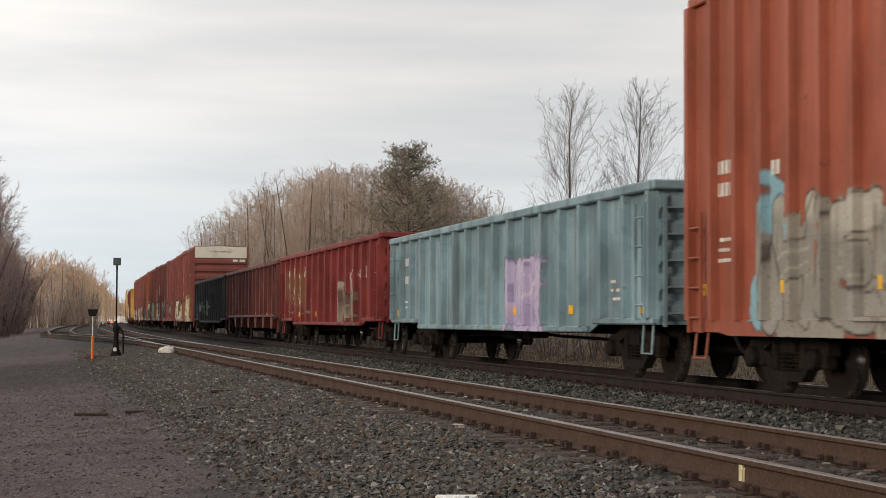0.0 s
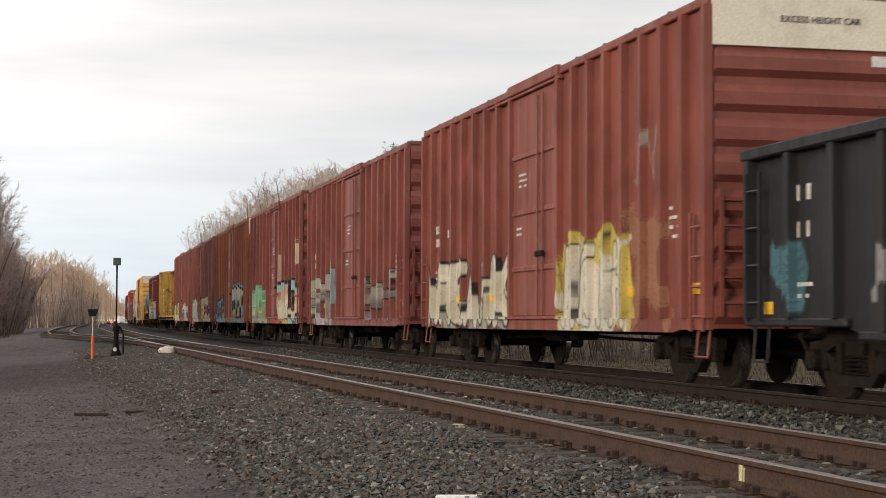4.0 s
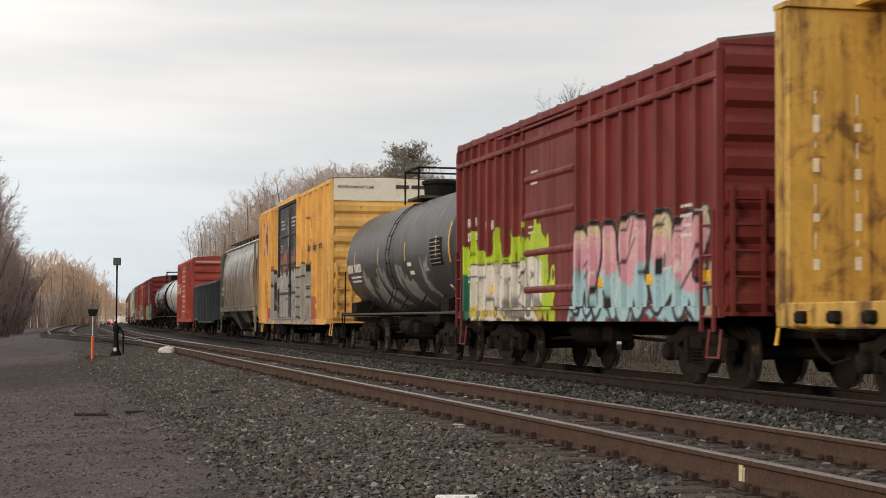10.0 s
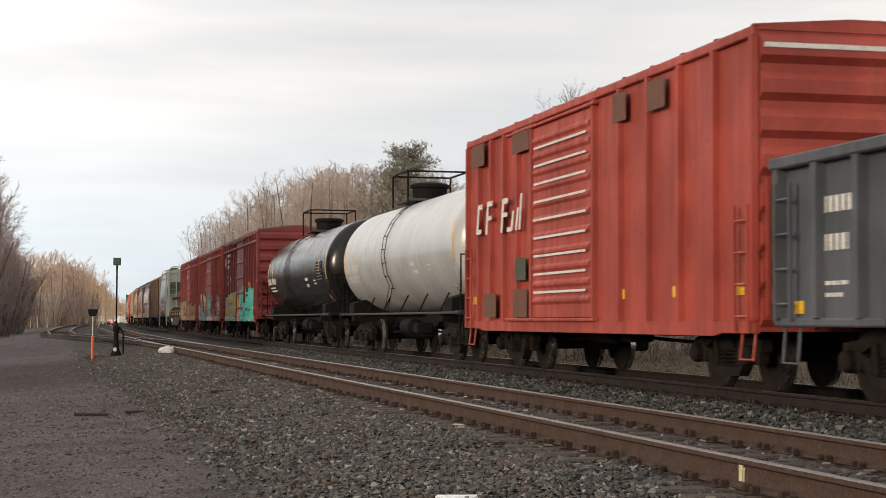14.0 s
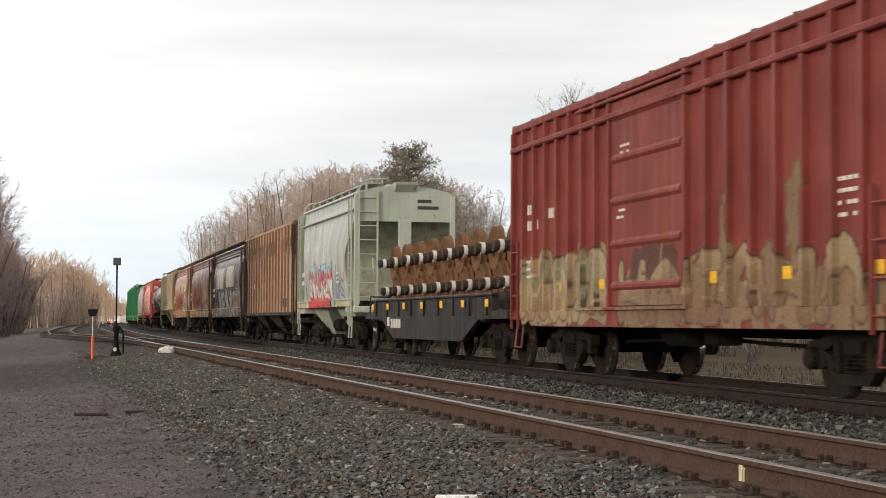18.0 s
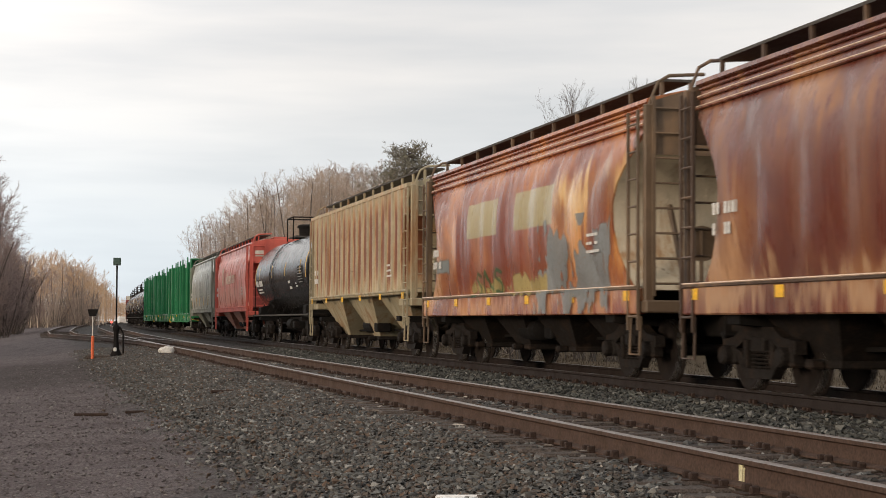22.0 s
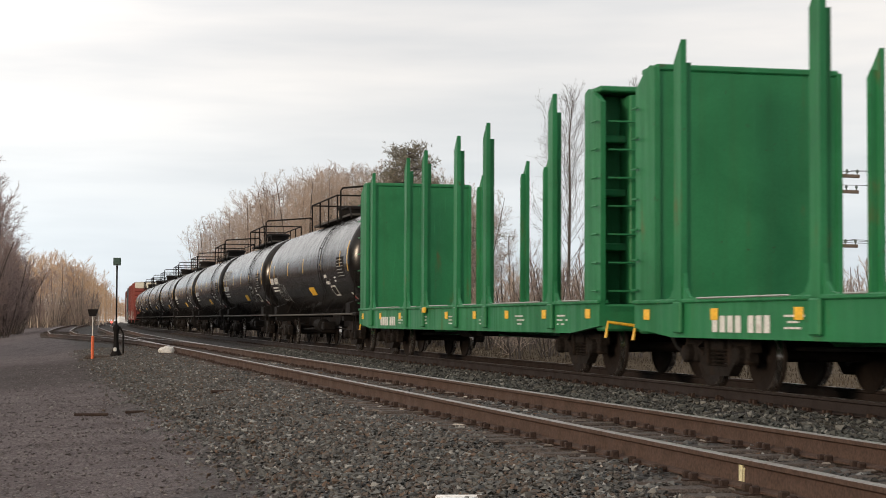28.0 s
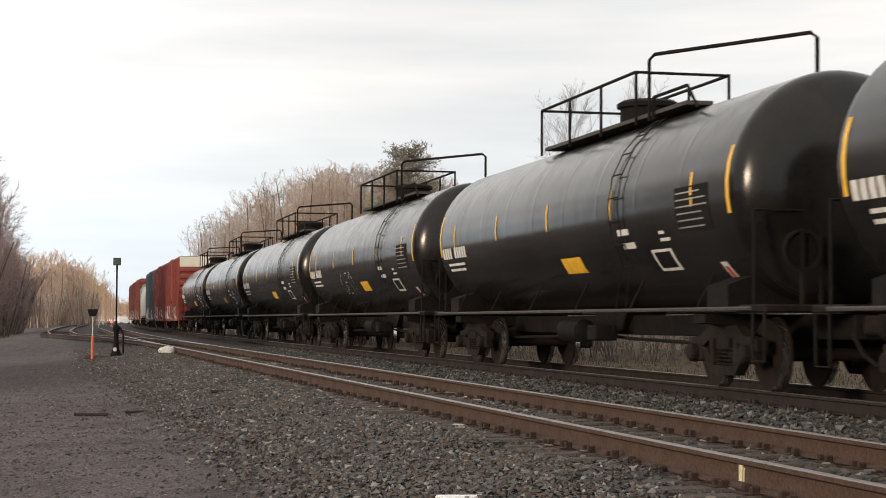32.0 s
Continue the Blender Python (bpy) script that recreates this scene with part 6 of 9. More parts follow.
    cp, L = boxcar(-34.0, -19.8, car_paint("boxcar_red", (0.414, 0.0862, 0.0517), fade=0.35, rust=0.15, rust_col=(0.12, 0.06, 0.04), seed=19), "faded red boxcar with a louvred door and white bars", 4.42, 0.86, 0.70, 5, (-2.4, 0.9), style="louvre", seed=19, rise_=0.12, roof=car_paint("roof_red", (0.33, 0.07, 0.045), seed=20), marks=False)
    for x, w, z0, z1 in ((-6.1, 0.13, 2.55, 3.1), (-5.4, 0.13, 2.52, 3.14), (-4.3, 0.13, 2.5, 3.12), (-3.62, 0.12, 2.5, 2.86), (-3.3, 0.11, 2.5, 2.9), (-3.08, 0.11, 2.5, 3.14)):
        part("letter_bar", Shape().prism([(x, z0), (x + w, z0), (x + w + 0.14, z1), (x + 0.14, z1)], -1.62, -1.612), M_WHITE, cp, "slanted white bar of a faded mark")
    for x, w, z0, z1 in ((-5.95, 0.3, 3.02, 3.12), (-5.98, 0.25, 2.55, 2.64), (-5.2, 0.32, 3.04, 3.14), (-5.25, 0.3, 2.78, 2.86), (-4.1, 0.3, 3.02, 3.12), (-4.15, 0.3, 2.78, 2.86), (-3.85, 0.25, 2.5, 2.58)):
        part("letter_bar", rects(Shape(), [(x, x + w, z0, z1)], -1.612), M_WHITE, cp, "white stroke of a faded mark")
    m_patch = grime("brown_primer", (0.13, 0.06, 0.04), 0.8)
    for x0, x1, z0, z1 in ((-6.6, -5.6, 3.87, 4.3), (-3.58, -2.5, 3.88, 4.3), (2.0, 2.6, 3.82, 4.24), (3.5, 4.2, 3.82, 4.24), (-5.6, -4.7, 0.95, 1.40), (-3.5, -2.6, 0.95, 1.45)):
        part("patch_plate", rects(Shape(), [(x0, x1, z0, z1)], -1.592), m_patch, cp, "dark brown primer patch")
    part("patch_plate", rects(Shape(), [(-3.36, -2.68, 1.6, 2.0)], -1.592), grime("dull_green_patch", (0.06, 0.07, 0.05), 0.8), cp, "dull green patch")
    part("end_stripe", Shape().box(L / 2 + 0.09, L / 2 + 0.1, -1.45, 1.45, 4.18, 4.24), M_WHITE, cp)
    for k in range(9):
        part("door_stripe", rects(Shape(), [(-2.2, 0.7, 1.35 + k * 0.31, 1.39 + k * 0.31)], -1.592), M_WHITE, cp)
    tank_car(-18.7, -4.3, car_paint("tank_white", (0.47, 0.49, 0.50), 0.3, 0.15, 0.0, dirt=0.15, dent=0.02, gloss=0.3, seed=21), "white tank car with black frame and one ladder", 1.44, 2.52, bars=1, big=False, ladder_at=-0.7, plat_x=(-2.9, -1.0), seed=21, marks=True, panel=False)
    tank_car(-2.2, 12.8, car_paint("tank_black_a", (0.008, 0.0074, 0.0072), 0.2, 0.3, 0, dirt=0.05, dent=0.02, gloss=0.20, spec=0.22, seed=22), "glossy black tank car with a white data panel", 1.44, 2.52, bars=2, big=False, ladder_at=-1.8, plat_x=(-2.2, -0.4), seed=22)
    f, r = 14.6, 28.1
    bx, L = boxcar(f, r, car_paint("boxcar_maroon", (0.2012, 0.0345, 0.031), rust=0.2, seed=23), "maroon boxcar with turquoise and orange graffiti", 4.40, 1.0, 0.80, 5, (-1.2, 1.75), style="slide", seed=23, rise_=0.2)
    name_bars(bx, [(-5.3 + q * 0.15, -5.2 + q * 0.15, 3.72 - k * 0.26, 3.87 - k * 0.26) for k in range(3) for q in range(8 - k)], -1.546, M_WHITE, "plain white bar of a name")
    part("round_mark", Shape().lathe([(-1.545, 0.22), (-1.551, 0.22)], "y", 20, (-6.1, 0, 3.5)), M_WHITE, bx, "round white disc")
    f, r = 29.4, 43.7
    boxcar(f, r, car_paint("boxcar_vermilion", (0.345, 0.0713, 0.0391), rust=0.15, seed=24), "orange-red boxcar with turquoise and grey graffiti", 4.36, 1.03, 0.80, 8, (-2.05, 1.15), style="slide", seed=24, rise_=0.2)
    f, r = 44.8, 59.2
    boxcar(f, r, car_paint("boxcar_brick", (0.2127, 0.0483, 0.0368), rust=0.18, seed=25), "brick-red boxcar with tan block graffiti along its foot", 4.36, 1.03, 0.80, 8, (-1.7, 1.3), style="slide", seed=25, rise_=0.2)
    wheel_flatcar(60.0, 74.2, car_paint("flatcar_black", (0.017, 0.0135, 0.0135), fade=0.4, rust=0.1, seed=26), "black flatcar loaded with two tiers of rusty wheelsets")
    f, r = 75.8, 86.3
    pale = car_paint("hopper_pale", (0.40, 0.43, 0.42), 0.35, fade=0.15, rust=0.05, dirt=0.15, seed=27)
    # slope sheets in a darker grey: the end recess's shade is in their colour
    wh, L = hopper(f, r, pale, "pale grey two-bay covered hopper with red and blue graffiti", bays=2, eave=4.36, side_low=1.42, frame_paint=car_paint("hopper_pale_frame", (0.40, 0.445, 0.385), fade=0.15, rust=0.08, dirt=0.2, seed=28), slope_paint=car_paint("hopper_pale_slope", (0.30, 0.32, 0.25), dirt=0.6, rust=0.15, rust_col=(0.2, 0.11, 0.07), seed=228), seed=27, short=True, walk_m=car_paint("hopper_pale_board", (0.40, 0.42, 0.38), seed=29))
    part("end_lettering", Shape().box(L / 2 - 0.125, L / 2 - 0.12, 0.35, 0.75, 4.14, 4.23).box(L / 2 - 0.125, L / 2 - 0.12, 0.35, 0.95, 3.96, 4.05), M_DARKTEXT, wh)
    brn = car_paint("hopper_brown", (0.47, 0.30, 0.19), fade=0.35, rust=0.25, rust_col=(0.34, 0.17, 0.085), dirt=0.45, seed=30, wash=[(6.75, 8.0, 1.0, 4.4, (0.07, 0.04, 0.028), 0.12)], panes=[(0.8506, -7.58, 1.0, 4.3, (0.17, 0.082, 0.046), 0.75, -0.12), (7.3, 4.4, 1.1, 1.9, (0.40, 0.36, 0.13), 0.35, 0.0)])
    bh, L = hopper(86.9, 102.2, brn, "rust-brown ribbed hopper with faded black lettering", style="ribbed", bays=3, eave=4.22, side_low=1.10, sill_h=0.08, ribs=17, rib_shift=-0.35, ribs_paint=car_paint("hopper_brown_ribs", (0.19, 0.105, 0.062), fade=0.3, rust=0.4, rust_col=(0.30, 0.16, 0.085), dirt=0.4, seed=131), seed=30, marks=False, refl=False, walk=False, frame_paint=car_paint("hopper_brown_frame", (0.030, 0.021, 0.017), rust=0.15, rust_col=(0.07, 0.035, 0.022), seed=130))
    part("seam", rects(Shape(), [(-6.6, 6.4, 2.385, 2.397)], -1.472), M_FADED, bh, "weld seam along the side")
    for k, ch in enumerate("FARNHAMVILLE IOWA"):
        x = 6.45 - (16 - k) * 0.85
        if ch != " ":
            text_on(bh, ch, x, -1.479, 3.26, 0.74, M_FADED, "letter", (90, 0, 0))
    lettering(bh, [(-6.1, -5.85, 2.1, 2.3), (-5.2, -4.95, 2.1, 2.3), (-4.3, -4.0, 2.1, 2.3)], -1.478, M_CREAM)
    for x in (4.77, 5.5):
        part("data_panel", rects(Shape(), [(x - 0.14, x + 0.14, 1.28, 1.66)], -1.479), M_PALE_LINE, bh)
        part("data_panel", rects(Shape(), [(x - 0.115, x + 0.115, 1.31, 1.63)], -1.486), M_DARKTEXT, bh)
    mar = (0.100, 0.030, 0.018)
    WASH = [[(4.8, 8.0, 0.9, 2.6, (0.46, 0.28, 0.15), 1.2), (-8.0, -6.2, 0.9, 2.2, (0.46, 0.37, 0.28), 0.6), (-8.0, 8.0, 0.9, 1.5, (0.30, 0.19, 0.13), 0.4)],
            [(1.6, 8.0, 0.9, 3.4, (0.44, 0.23, 0.085), 1.2), (3.2, 8.0, 0.9, 3.4, (0.54, 0.33, 0.14), 1.4), (4.8, 8.0, 0.9, 3.0, (0.64, 0.46, 0.26), 1.0), (-8.0, -4.9, 0.9, 2.5, (0.56, 0.34, 0.19), 0.9), (-6.5, 8.0, 0.9, 1.6, (0.42, 0.26, 0.15), 0.4)],
            [(-8.0, -3.8, 1.2, 3.3, (0.60, 0.26, 0.075), 0.8), (1.6, 8.0, 1.2, 3.4, (0.62, 0.29, 0.085), 0.9), (2.4, 8.0, 2.2, 3.4, (0.74, 0.52, 0.25), 0.7), (-7.8, -5.2, 0.9, 2.6, (0.64, 0.40, 0.22), 0.7), (-8.0, 8.0, 0.9, 1.5, (0.55, 0.30, 0.15), 0.4)]]
    PANES = [[(2.62, -5.9, 1.4, 3.3, (0.17, 0.06, 0.03), 0.2, 0.0)], [(9.0, -1.6, 1.3, 3.5, (0.115, 0.030, 0.018), 0.85, 0.0), (1.31, 0.4, 1.3, 3.4, (0.24, 0.10, 0.04), 0.3, 0.0)], [(2.9, -3.4, 1.3, 3.5, (0.17, 0.036, 0.014), 0.9, 0.0)]]
    SLOPES = ((0.42, 0.30, 0.15), (0.50, 0.45, 0.34), (0.60, 0.54, 0.42))
    for k, (f, r, rust, lab) in enumerate(((103.0, 118.1, 0.35, "maroon cylindrical hopper with cream panels and blue-white graffiti"), (119.1, 133.9, 0.75, "maroon cylindrical hopper faded to tan and rust"), (135.2, 149.8, 0.8, "cylindrical hopper faded to orange rust with grey graffiti"))):
        bands = tags(f, r, (115.0, 111.7, 2.35, 3.35, None), (110.2, 107.0, 2.35, 3.35, None)) if k == 0 else (tags(f, r, (145.5, 143.2, 2.5, 3.2, None), (142.0, 139.6, 2.5, 3.2, None)) if k == 2 else [])
        bcol = (0.60, 0.56, 0.40) if k == 0 else (0.36, 0.30, 0.16)
        pm = car_paint("hopper_maroon_%s" % "abc"[k], (mar, (0.17, 0.06, 0.032), (0.30, 0.095, 0.03))[k], 0.27, 0.2 if k == 0 else 0.4, rust * (0.3 if k == 0 else 0.7), ((0.20, 0.09, 0.05), (0.34, 0.16, 0.06), (0.44, 0.18, 0.055))[k], 0.55, 0.25, [(a, b, z0, z1, bcol) for a, b, z0, z1, _ in bands], 31 + k, wash=WASH[k], panes=PANES[k], spec=0.5, dent=0.08)
        hopper(f, r, pm, lab, eave=4.03, side_low=1.34, frame_paint=car_paint("hopper_frame_%s" % "abc"[k], ((0.070, 0.040, 0.028), (0.080, 0.050, 0.034), (0.14, 0.095, 0.06))[k], rust=0.4, rust_col=(0.22, 0.14, 0.08), seed=41 + k), seed=31 + k, stripes=pm, deep_sill=True, bays=4, chute_paint=M_TRUCK, slope_paint=car_paint("hopper_slope_%s" % "abc"[k], SLOPES[k], fade=0.3, rust=0.35, rust_col=(0.34, 0.17, 0.06), dirt=0.45, seed=141 + k))
    hopper(151.1, 166.4, car_paint("hopper_cream_rust", (0.50, 0.42, 0.28), fade=0.3, rust=0.35, rust_col=(0.34, 0.17, 0.07), rust_scale=1.6, dirt=0.3, seed=34, panes=[(0.803, -6.83, 1.5, 4.2, (0.40, 0.19, 0.075), 0.85, 0.5), (0.803, -6.83, 1.6, 4.0, (0.16, 0.050, 0.025), 0.9, 0.22)]), "cream ribbed hopper with heavy rust between its ribs", style="ribbed", bays=3, eave=4.08, side_low=1.55, sill_h=0.06, ribs=18, ribs_paint=car_paint("hopper_cream_ribs", (0.50, 0.43, 0.30), fade=0.35, rust=0.45, rust_col=(0.22, 0.1, 0.05), seed=35), frame_paint=car_paint("hopper_cream_frame", (0.42, 0.37, 0.25), rust=0.6, rust_col=(0.24, 0.13, 0.06), seed=36), seed=34)
    tank_car(167.0, 182.0, car_paint("tank_black_b", (0.008, 0.0076, 0.0076), 0.2, 0.3, 0, dirt=0.05, dent=0.02, gloss=0.20, spec=0.22, seed=37), "black tank car with yellow stripes and white scrawls", 1.44, 2.52, bars=4, bars_z=2.68, big=False, ladder_at=-1.9, plat_x=(-2.3, -0.7), seed=37)
    f, r = 183.5, 198.8
    red = car_paint("hopper_salmon", (0.86, 0.33, 0.21), 0.28, fade=0.15, rust=0.1, rust_col=(0.78, 0.36, 0.27), dirt=0.06, seed=38, wash=[(-8, 8, 1.2, 2.6, (0.80, 0.46, 0.37), 0.9)])
    # slope sheets in a deeper red, the recess's shade painted in
    po, L = hopper(f, r, red, "salmon-red covered hopper with a cream mark on its side", bays=3, eave=4.02, side_low=1.38, refl=False, frame_paint=car_paint("hopper_salmon_frame", (0.74, 0.19, 0.12), dirt=0.2, rust=0.1, rust_col=(0.50, 0.24, 0.16), seed=39), slope_paint=car_paint("hopper_salmon_slope", (0.42, 0.10, 0.07), dirt=0.5, rust=0.2, rust_col=(0.12, 0.05, 0.04), seed=239), seed=38, chute_paint=car_paint("hopper_salmon_chute", (0.56, 0.27, 0.20), dirt=0.3, rust=0.3, rust_col=(0.30, 0.10, 0.06), seed=139))
    name_bars(po, [(-3.34, -3.14, 2.48, 3.2), (-3.02, -2.86, 2.48, 3.2), (-3.2, -2.5, 3.1, 3.26), (-2.6, -2.42, 2.84, 3.12), (-2.92, -2.5, 2.78, 2.9), (-2.62, -2.42, 2.46, 2.78)]
              + [(-1.64 + k * 0.405, -1.50 + k * 0.405, 2.5, 3.05 if k in (0, 2, 5, 6) else 2.86) for k in range(10)]
              + [(-1.38 + k * 0.405, -1.27 + k * 0.405, 2.5, 2.84) for k in range(10) if k not in (2, 6, 8)]
              + [(-1.50 + k * 0.405, -1.31 + k * 0.405, 2.76, 2.87) for k in range(10) if k not in (2, 6)], -1.545, grime("faded_cream", (0.74, 0.56, 0.43), 0.6, 0, 0.2, 3.0, 30, (0.75, 0.34, 0.25), 0.6, 0.03), "cream stroke of a faded name")
    part("end_lettering", Shape().box(L / 2 - 0.125, L / 2 - 0.12, -1.2, -0.85, 3.5, 3.75), M_CREAM, po)
    hopper(200.3, 216.3, car_paint("hopper_grey", (0.38, 0.385, 0.34), 0.28, fade=0.15, rust=0.03, dirt=0.12, seed=40), "pale grey-green covered hopper with yellow stripes", bays=3, eave=4.03, side_low=1.40, refl=False, frame_paint=car_paint("hopper_grey_frame", (0.25, 0.255, 0.21), dirt=0.4, rust=0.1, seed=44), seed=40)
    reflectors(CARS[-1][0], [-5.5, -2.8, -0.2, 2.6, 5.4], 1.85, -1.52, True)
    grn = car_paint("log_car_green", (0.018, 0.185, 0.07), 0.45, 0.22, 0.03, dirt=0.12, seed=45, spec=0.25)
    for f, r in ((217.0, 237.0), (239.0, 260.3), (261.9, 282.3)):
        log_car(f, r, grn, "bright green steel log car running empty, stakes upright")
    blk = car_paint("tank_black_c", (0.008, 0.0074, 0.0072), 0.2, 0.3, 0, dirt=0.05, dent=0.02, gloss=0.20, spec=0.22, seed=46)
    for k, (f, r) in enumerate(((283.4, 301.6), (303.0, 319.4), (321.0, 337.4), (339.3, 356.4), (358.0, 374.8), (376.2, 394.0), (395.4, 413.0), (414.4, 432.4))):
        car, L, patch = tank_car(f, r, blk, "black pressure tank car with yellow stripes and fenced platform", 1.50, 2.58, bars=5, bars_z=2.64, rings=9, seed=50 + k, ladder_at=3.6, plat_x=(-2.7, 4.5))
        h = L / 2
        part("sticker", patch(0.35, 1.4, 1.67, 1.92), M_YELLOW, car, "yellow square label")
        part("stencil", patch(4.7, 5.5, 1.60, 1.90), M_WHITE, car, "white outlined box")
        part("stencil_field", patch(4.78, 5.42, 1.64, 1.86, 0.011), M_BLACK, car)
        if k == 1:
            for q in range(6):
                x = -h + 0.35 + q * 0.56
                for x0, x1, z0, z1 in (((x, x + 0.13, 2.68, 3.12), (x + 0.13, x + 0.46, 3.03, 3.12), (x + 0.33, x + 0.46, 2.68, 3.03)) + (((x + 0.13, x + 0.33, 2.68, 2.76),) if q % 2 == 0 else ((x + 0.13, x + 0.33, 2.84, 2.92),))):
                    part("brand_mark", patch(x0, x1, z0, z1), M_WHITE, car, "white block stroke of a maker's mark")
    far = [("boxcar_far_a", (0.27, 0.07, 0.045)), ("boxcar_far_b", (0.22, 0.055, 0.04)), ("boxcar_far_c", (0.06, 0.09, 0.11)), (None, None), ("boxcar_far_d", (0.24, 0.075, 0.04)), ("boxcar_far_e", (0.14, 0.05, 0.04)), ("boxcar_far_f", (0.2, 0.06, 0.04))]
    s = 434.4
    for k, (nm, c) in enumerate(far):
        if nm is None:
            hopper(s, s + 15, car_paint("hopper_far", (0.48, 0.5, 0.47), seed=70), "white-grey covered hopper far down the train", seed=70)
        else:
            boxcar(s, s + 14.6, car_paint(nm, c, rust=0.15, seed=71 + k), "weathered boxcar far down the train, graffiti along its foot", 4.95, 0.89, 0.74, 6, (-1.1, 1.4), seed=71 + k, cream=k == 0)
        s += 16.2


def spray_train():
    """The sprayed pieces, car by car from the train's head."""
    at = {round(front, 1): car for car, front, rear in CARS}
    grey, pale = (0.30, 0.30, 0.285), (0.42, 0.41, 0.37)
    mural(at[-331.0], (-5.4, 6.6, 0.78, 2.35), (11, 2, 12, 8, 1, 11, 2, 9), [grey, (0.25, 0.25, 0.23), pale], (DARK, 0.02), None, [(-5.5, 6.9, 0.72, 2.15, (0.29, 0.28, 0.25), 0.35), (-5.75, -5.3, 0.72, 1.5, CYAN, 0.3), (-5.1, -4.7, 1.9, 2.5, CYAN, 0.3), (-3.9, -3.3, 1.2, 1.8, (0.34, 0.11, 0.06), 0.3)], 0.17, seed=301)
    mural(at[-314.1], (1.3, 3.7, 0.78, 1.98), (8, 12, 8), [(0.40, 0.36, 0.56), (0.48, 0.44, 0.64), (0.50, 0.46, 0.66)], ((0.30, 0.28, 0.45), 0.04), None, [(1.25, 3.8, 0.74, 1.9, (0.44, 0.40, 0.60), 0.25), (1.2, 1.6, 1.3, 2.0, (0.05, 0.06, 0.11), 0.25)], 0.22, seed=302)
    mural(at[-294.5], (2.9, 5.5, 0.86, 1.95), (1, 8, 12), [(0.34, 0.32, 0.27), (0.16, 0.11, 0.09), (0.44, 0.42, 0.37)], ((0.40, 0.36, 0.30), 0.03), None, [(2.8, 5.5, 0.84, 1.6, (0.17, 0.12, 0.10), 0.4)], 0.16, seed=303, opacity=0.85)
    mural(at[-294.5], (-7.2, -1.9, 0.98, 2.0), (5, 8, 1, 9, 4, 3), [(0.40, 0.36, 0.30)], (DARK, 0.0), None, (), 0.03, seed=304, opacity=0.55, shine=0)
    blobs = ((-8.6, -7.9, 1.25, 1.6, (0.10, 0.24, 0.30)), (-5.9, -5.5, 1.3, 1.75, (0.35, 0.35, 0.37)), (-4.9, -4.2, 1.3, 2.0, (0.09, 0.20, 0.26)), (-3.8, -3.3, 1.35, 1.75, (0.14, 0.22, 0.17)), (-3.0, -2.5, 1.3, 1.95, (0.09, 0.24, 0.32)), (-1.3, -0.7, 1.35, 1.8, (0.20, 0.28, 0.17)), (-0.4, 0.4, 1.3, 1.85, (0.22, 0.28, 0.19)), (2.2, 2.9, 1.3, 2.2, (0.07, 0.09, 0.11)))
    mural(at[-255.8], (-8.6, -8.5, 1.2, 1.3), (), (), cloud=[(*q, 0.45) for q in blobs], seed=305, opacity=0.6, label="faint blurred spray marks")
    a = at[-236.1]
    wht = (0.60, 0.58, 0.51)
    mural(a, (-8.0, -1.3, 0.76, 2.15), (4, 1, 2, 0, 11, 3), [wht, (0.5, 0.48, 0.38), wht], (DARK, 0.06), None, [(-8.0, -1.4, 0.74, 1.2, (0.33, 0.31, 0.27), 0.4)], 0.17, seed=306)
    mural(a, (1.95, 5.1, 0.76, 2.15), (11, 2, 7, 11), [wht, wht, (0.56, 0.53, 0.42)], (DARK, 0.03), None, [(1.9, 5.3, 0.74, 2.2, (0.52, 0.44, 0.12), 0.3), (2.1, 5.1, 0.74, 1.9, wht, 0.3)], 0.15, seed=307)
    mural(a, (5.4, 6.3, 2.75, 3.7), (5, 4), [(0.45, 0.40, 0.38)], (DARK, 0.0), None, [(5.2, 6.9, 0.9, 2.3, (0.40, 0.20, 0.13), 0.6)], 0.06, seed=308, opacity=0.6, shine=0)
    a = at[-217.6]
    mural(a, (-7.2, -2.9, 0.76, 2.2), (11, 1, 4, 11), [(0.40, 0.38, 0.40), (0.22, 0.20, 0.20), (0.46, 0.46, 0.42)], (DARK, 0.02), None, [(-7.1, -6.2, 1.2, 2.0, (0.42, 0.46, 0.36), 0.4), (-5.6, -3.0, 0.74, 1.0, (0.48, 0.45, 0.48), 0.4), (-3.4, -2.7, 1.0, 2.3, (0.25, 0.33, 0.38), 0.5)], 0.13, seed=309, opacity=0.8)
    mural(a, (2.2, 6.6, 0.8, 2.1), (2, 9, 11, 1), [(0.42, 0.41, 0.40), (0.24, 0.22, 0.22), (0.46, 0.45, 0.42)], (DARK, 0.03), None, (), 0.13, seed=310, opacity=0.7)
    a = at[-200.9]
    mural(a, (-6.95, -2.0, 0.78, 2.25), (7, 12, 7, 7, 12, 7), [(0.26, 0.27, 0.24), (0.33, 0.34, 0.16), (0.24, 0.46, 0.30), (0.27, 0.48, 0.38)], ((0.15, 0.24, 0.17), 0.05), None, [(-7.0, -1.95, 0.74, 1.55, (0.27, 0.29, 0.20), 0.2), (-6.4, -1.95, 1.4, 2.05, (0.22, 0.42, 0.28), 0.3)], 0.3, seed=311, shine=0.7)
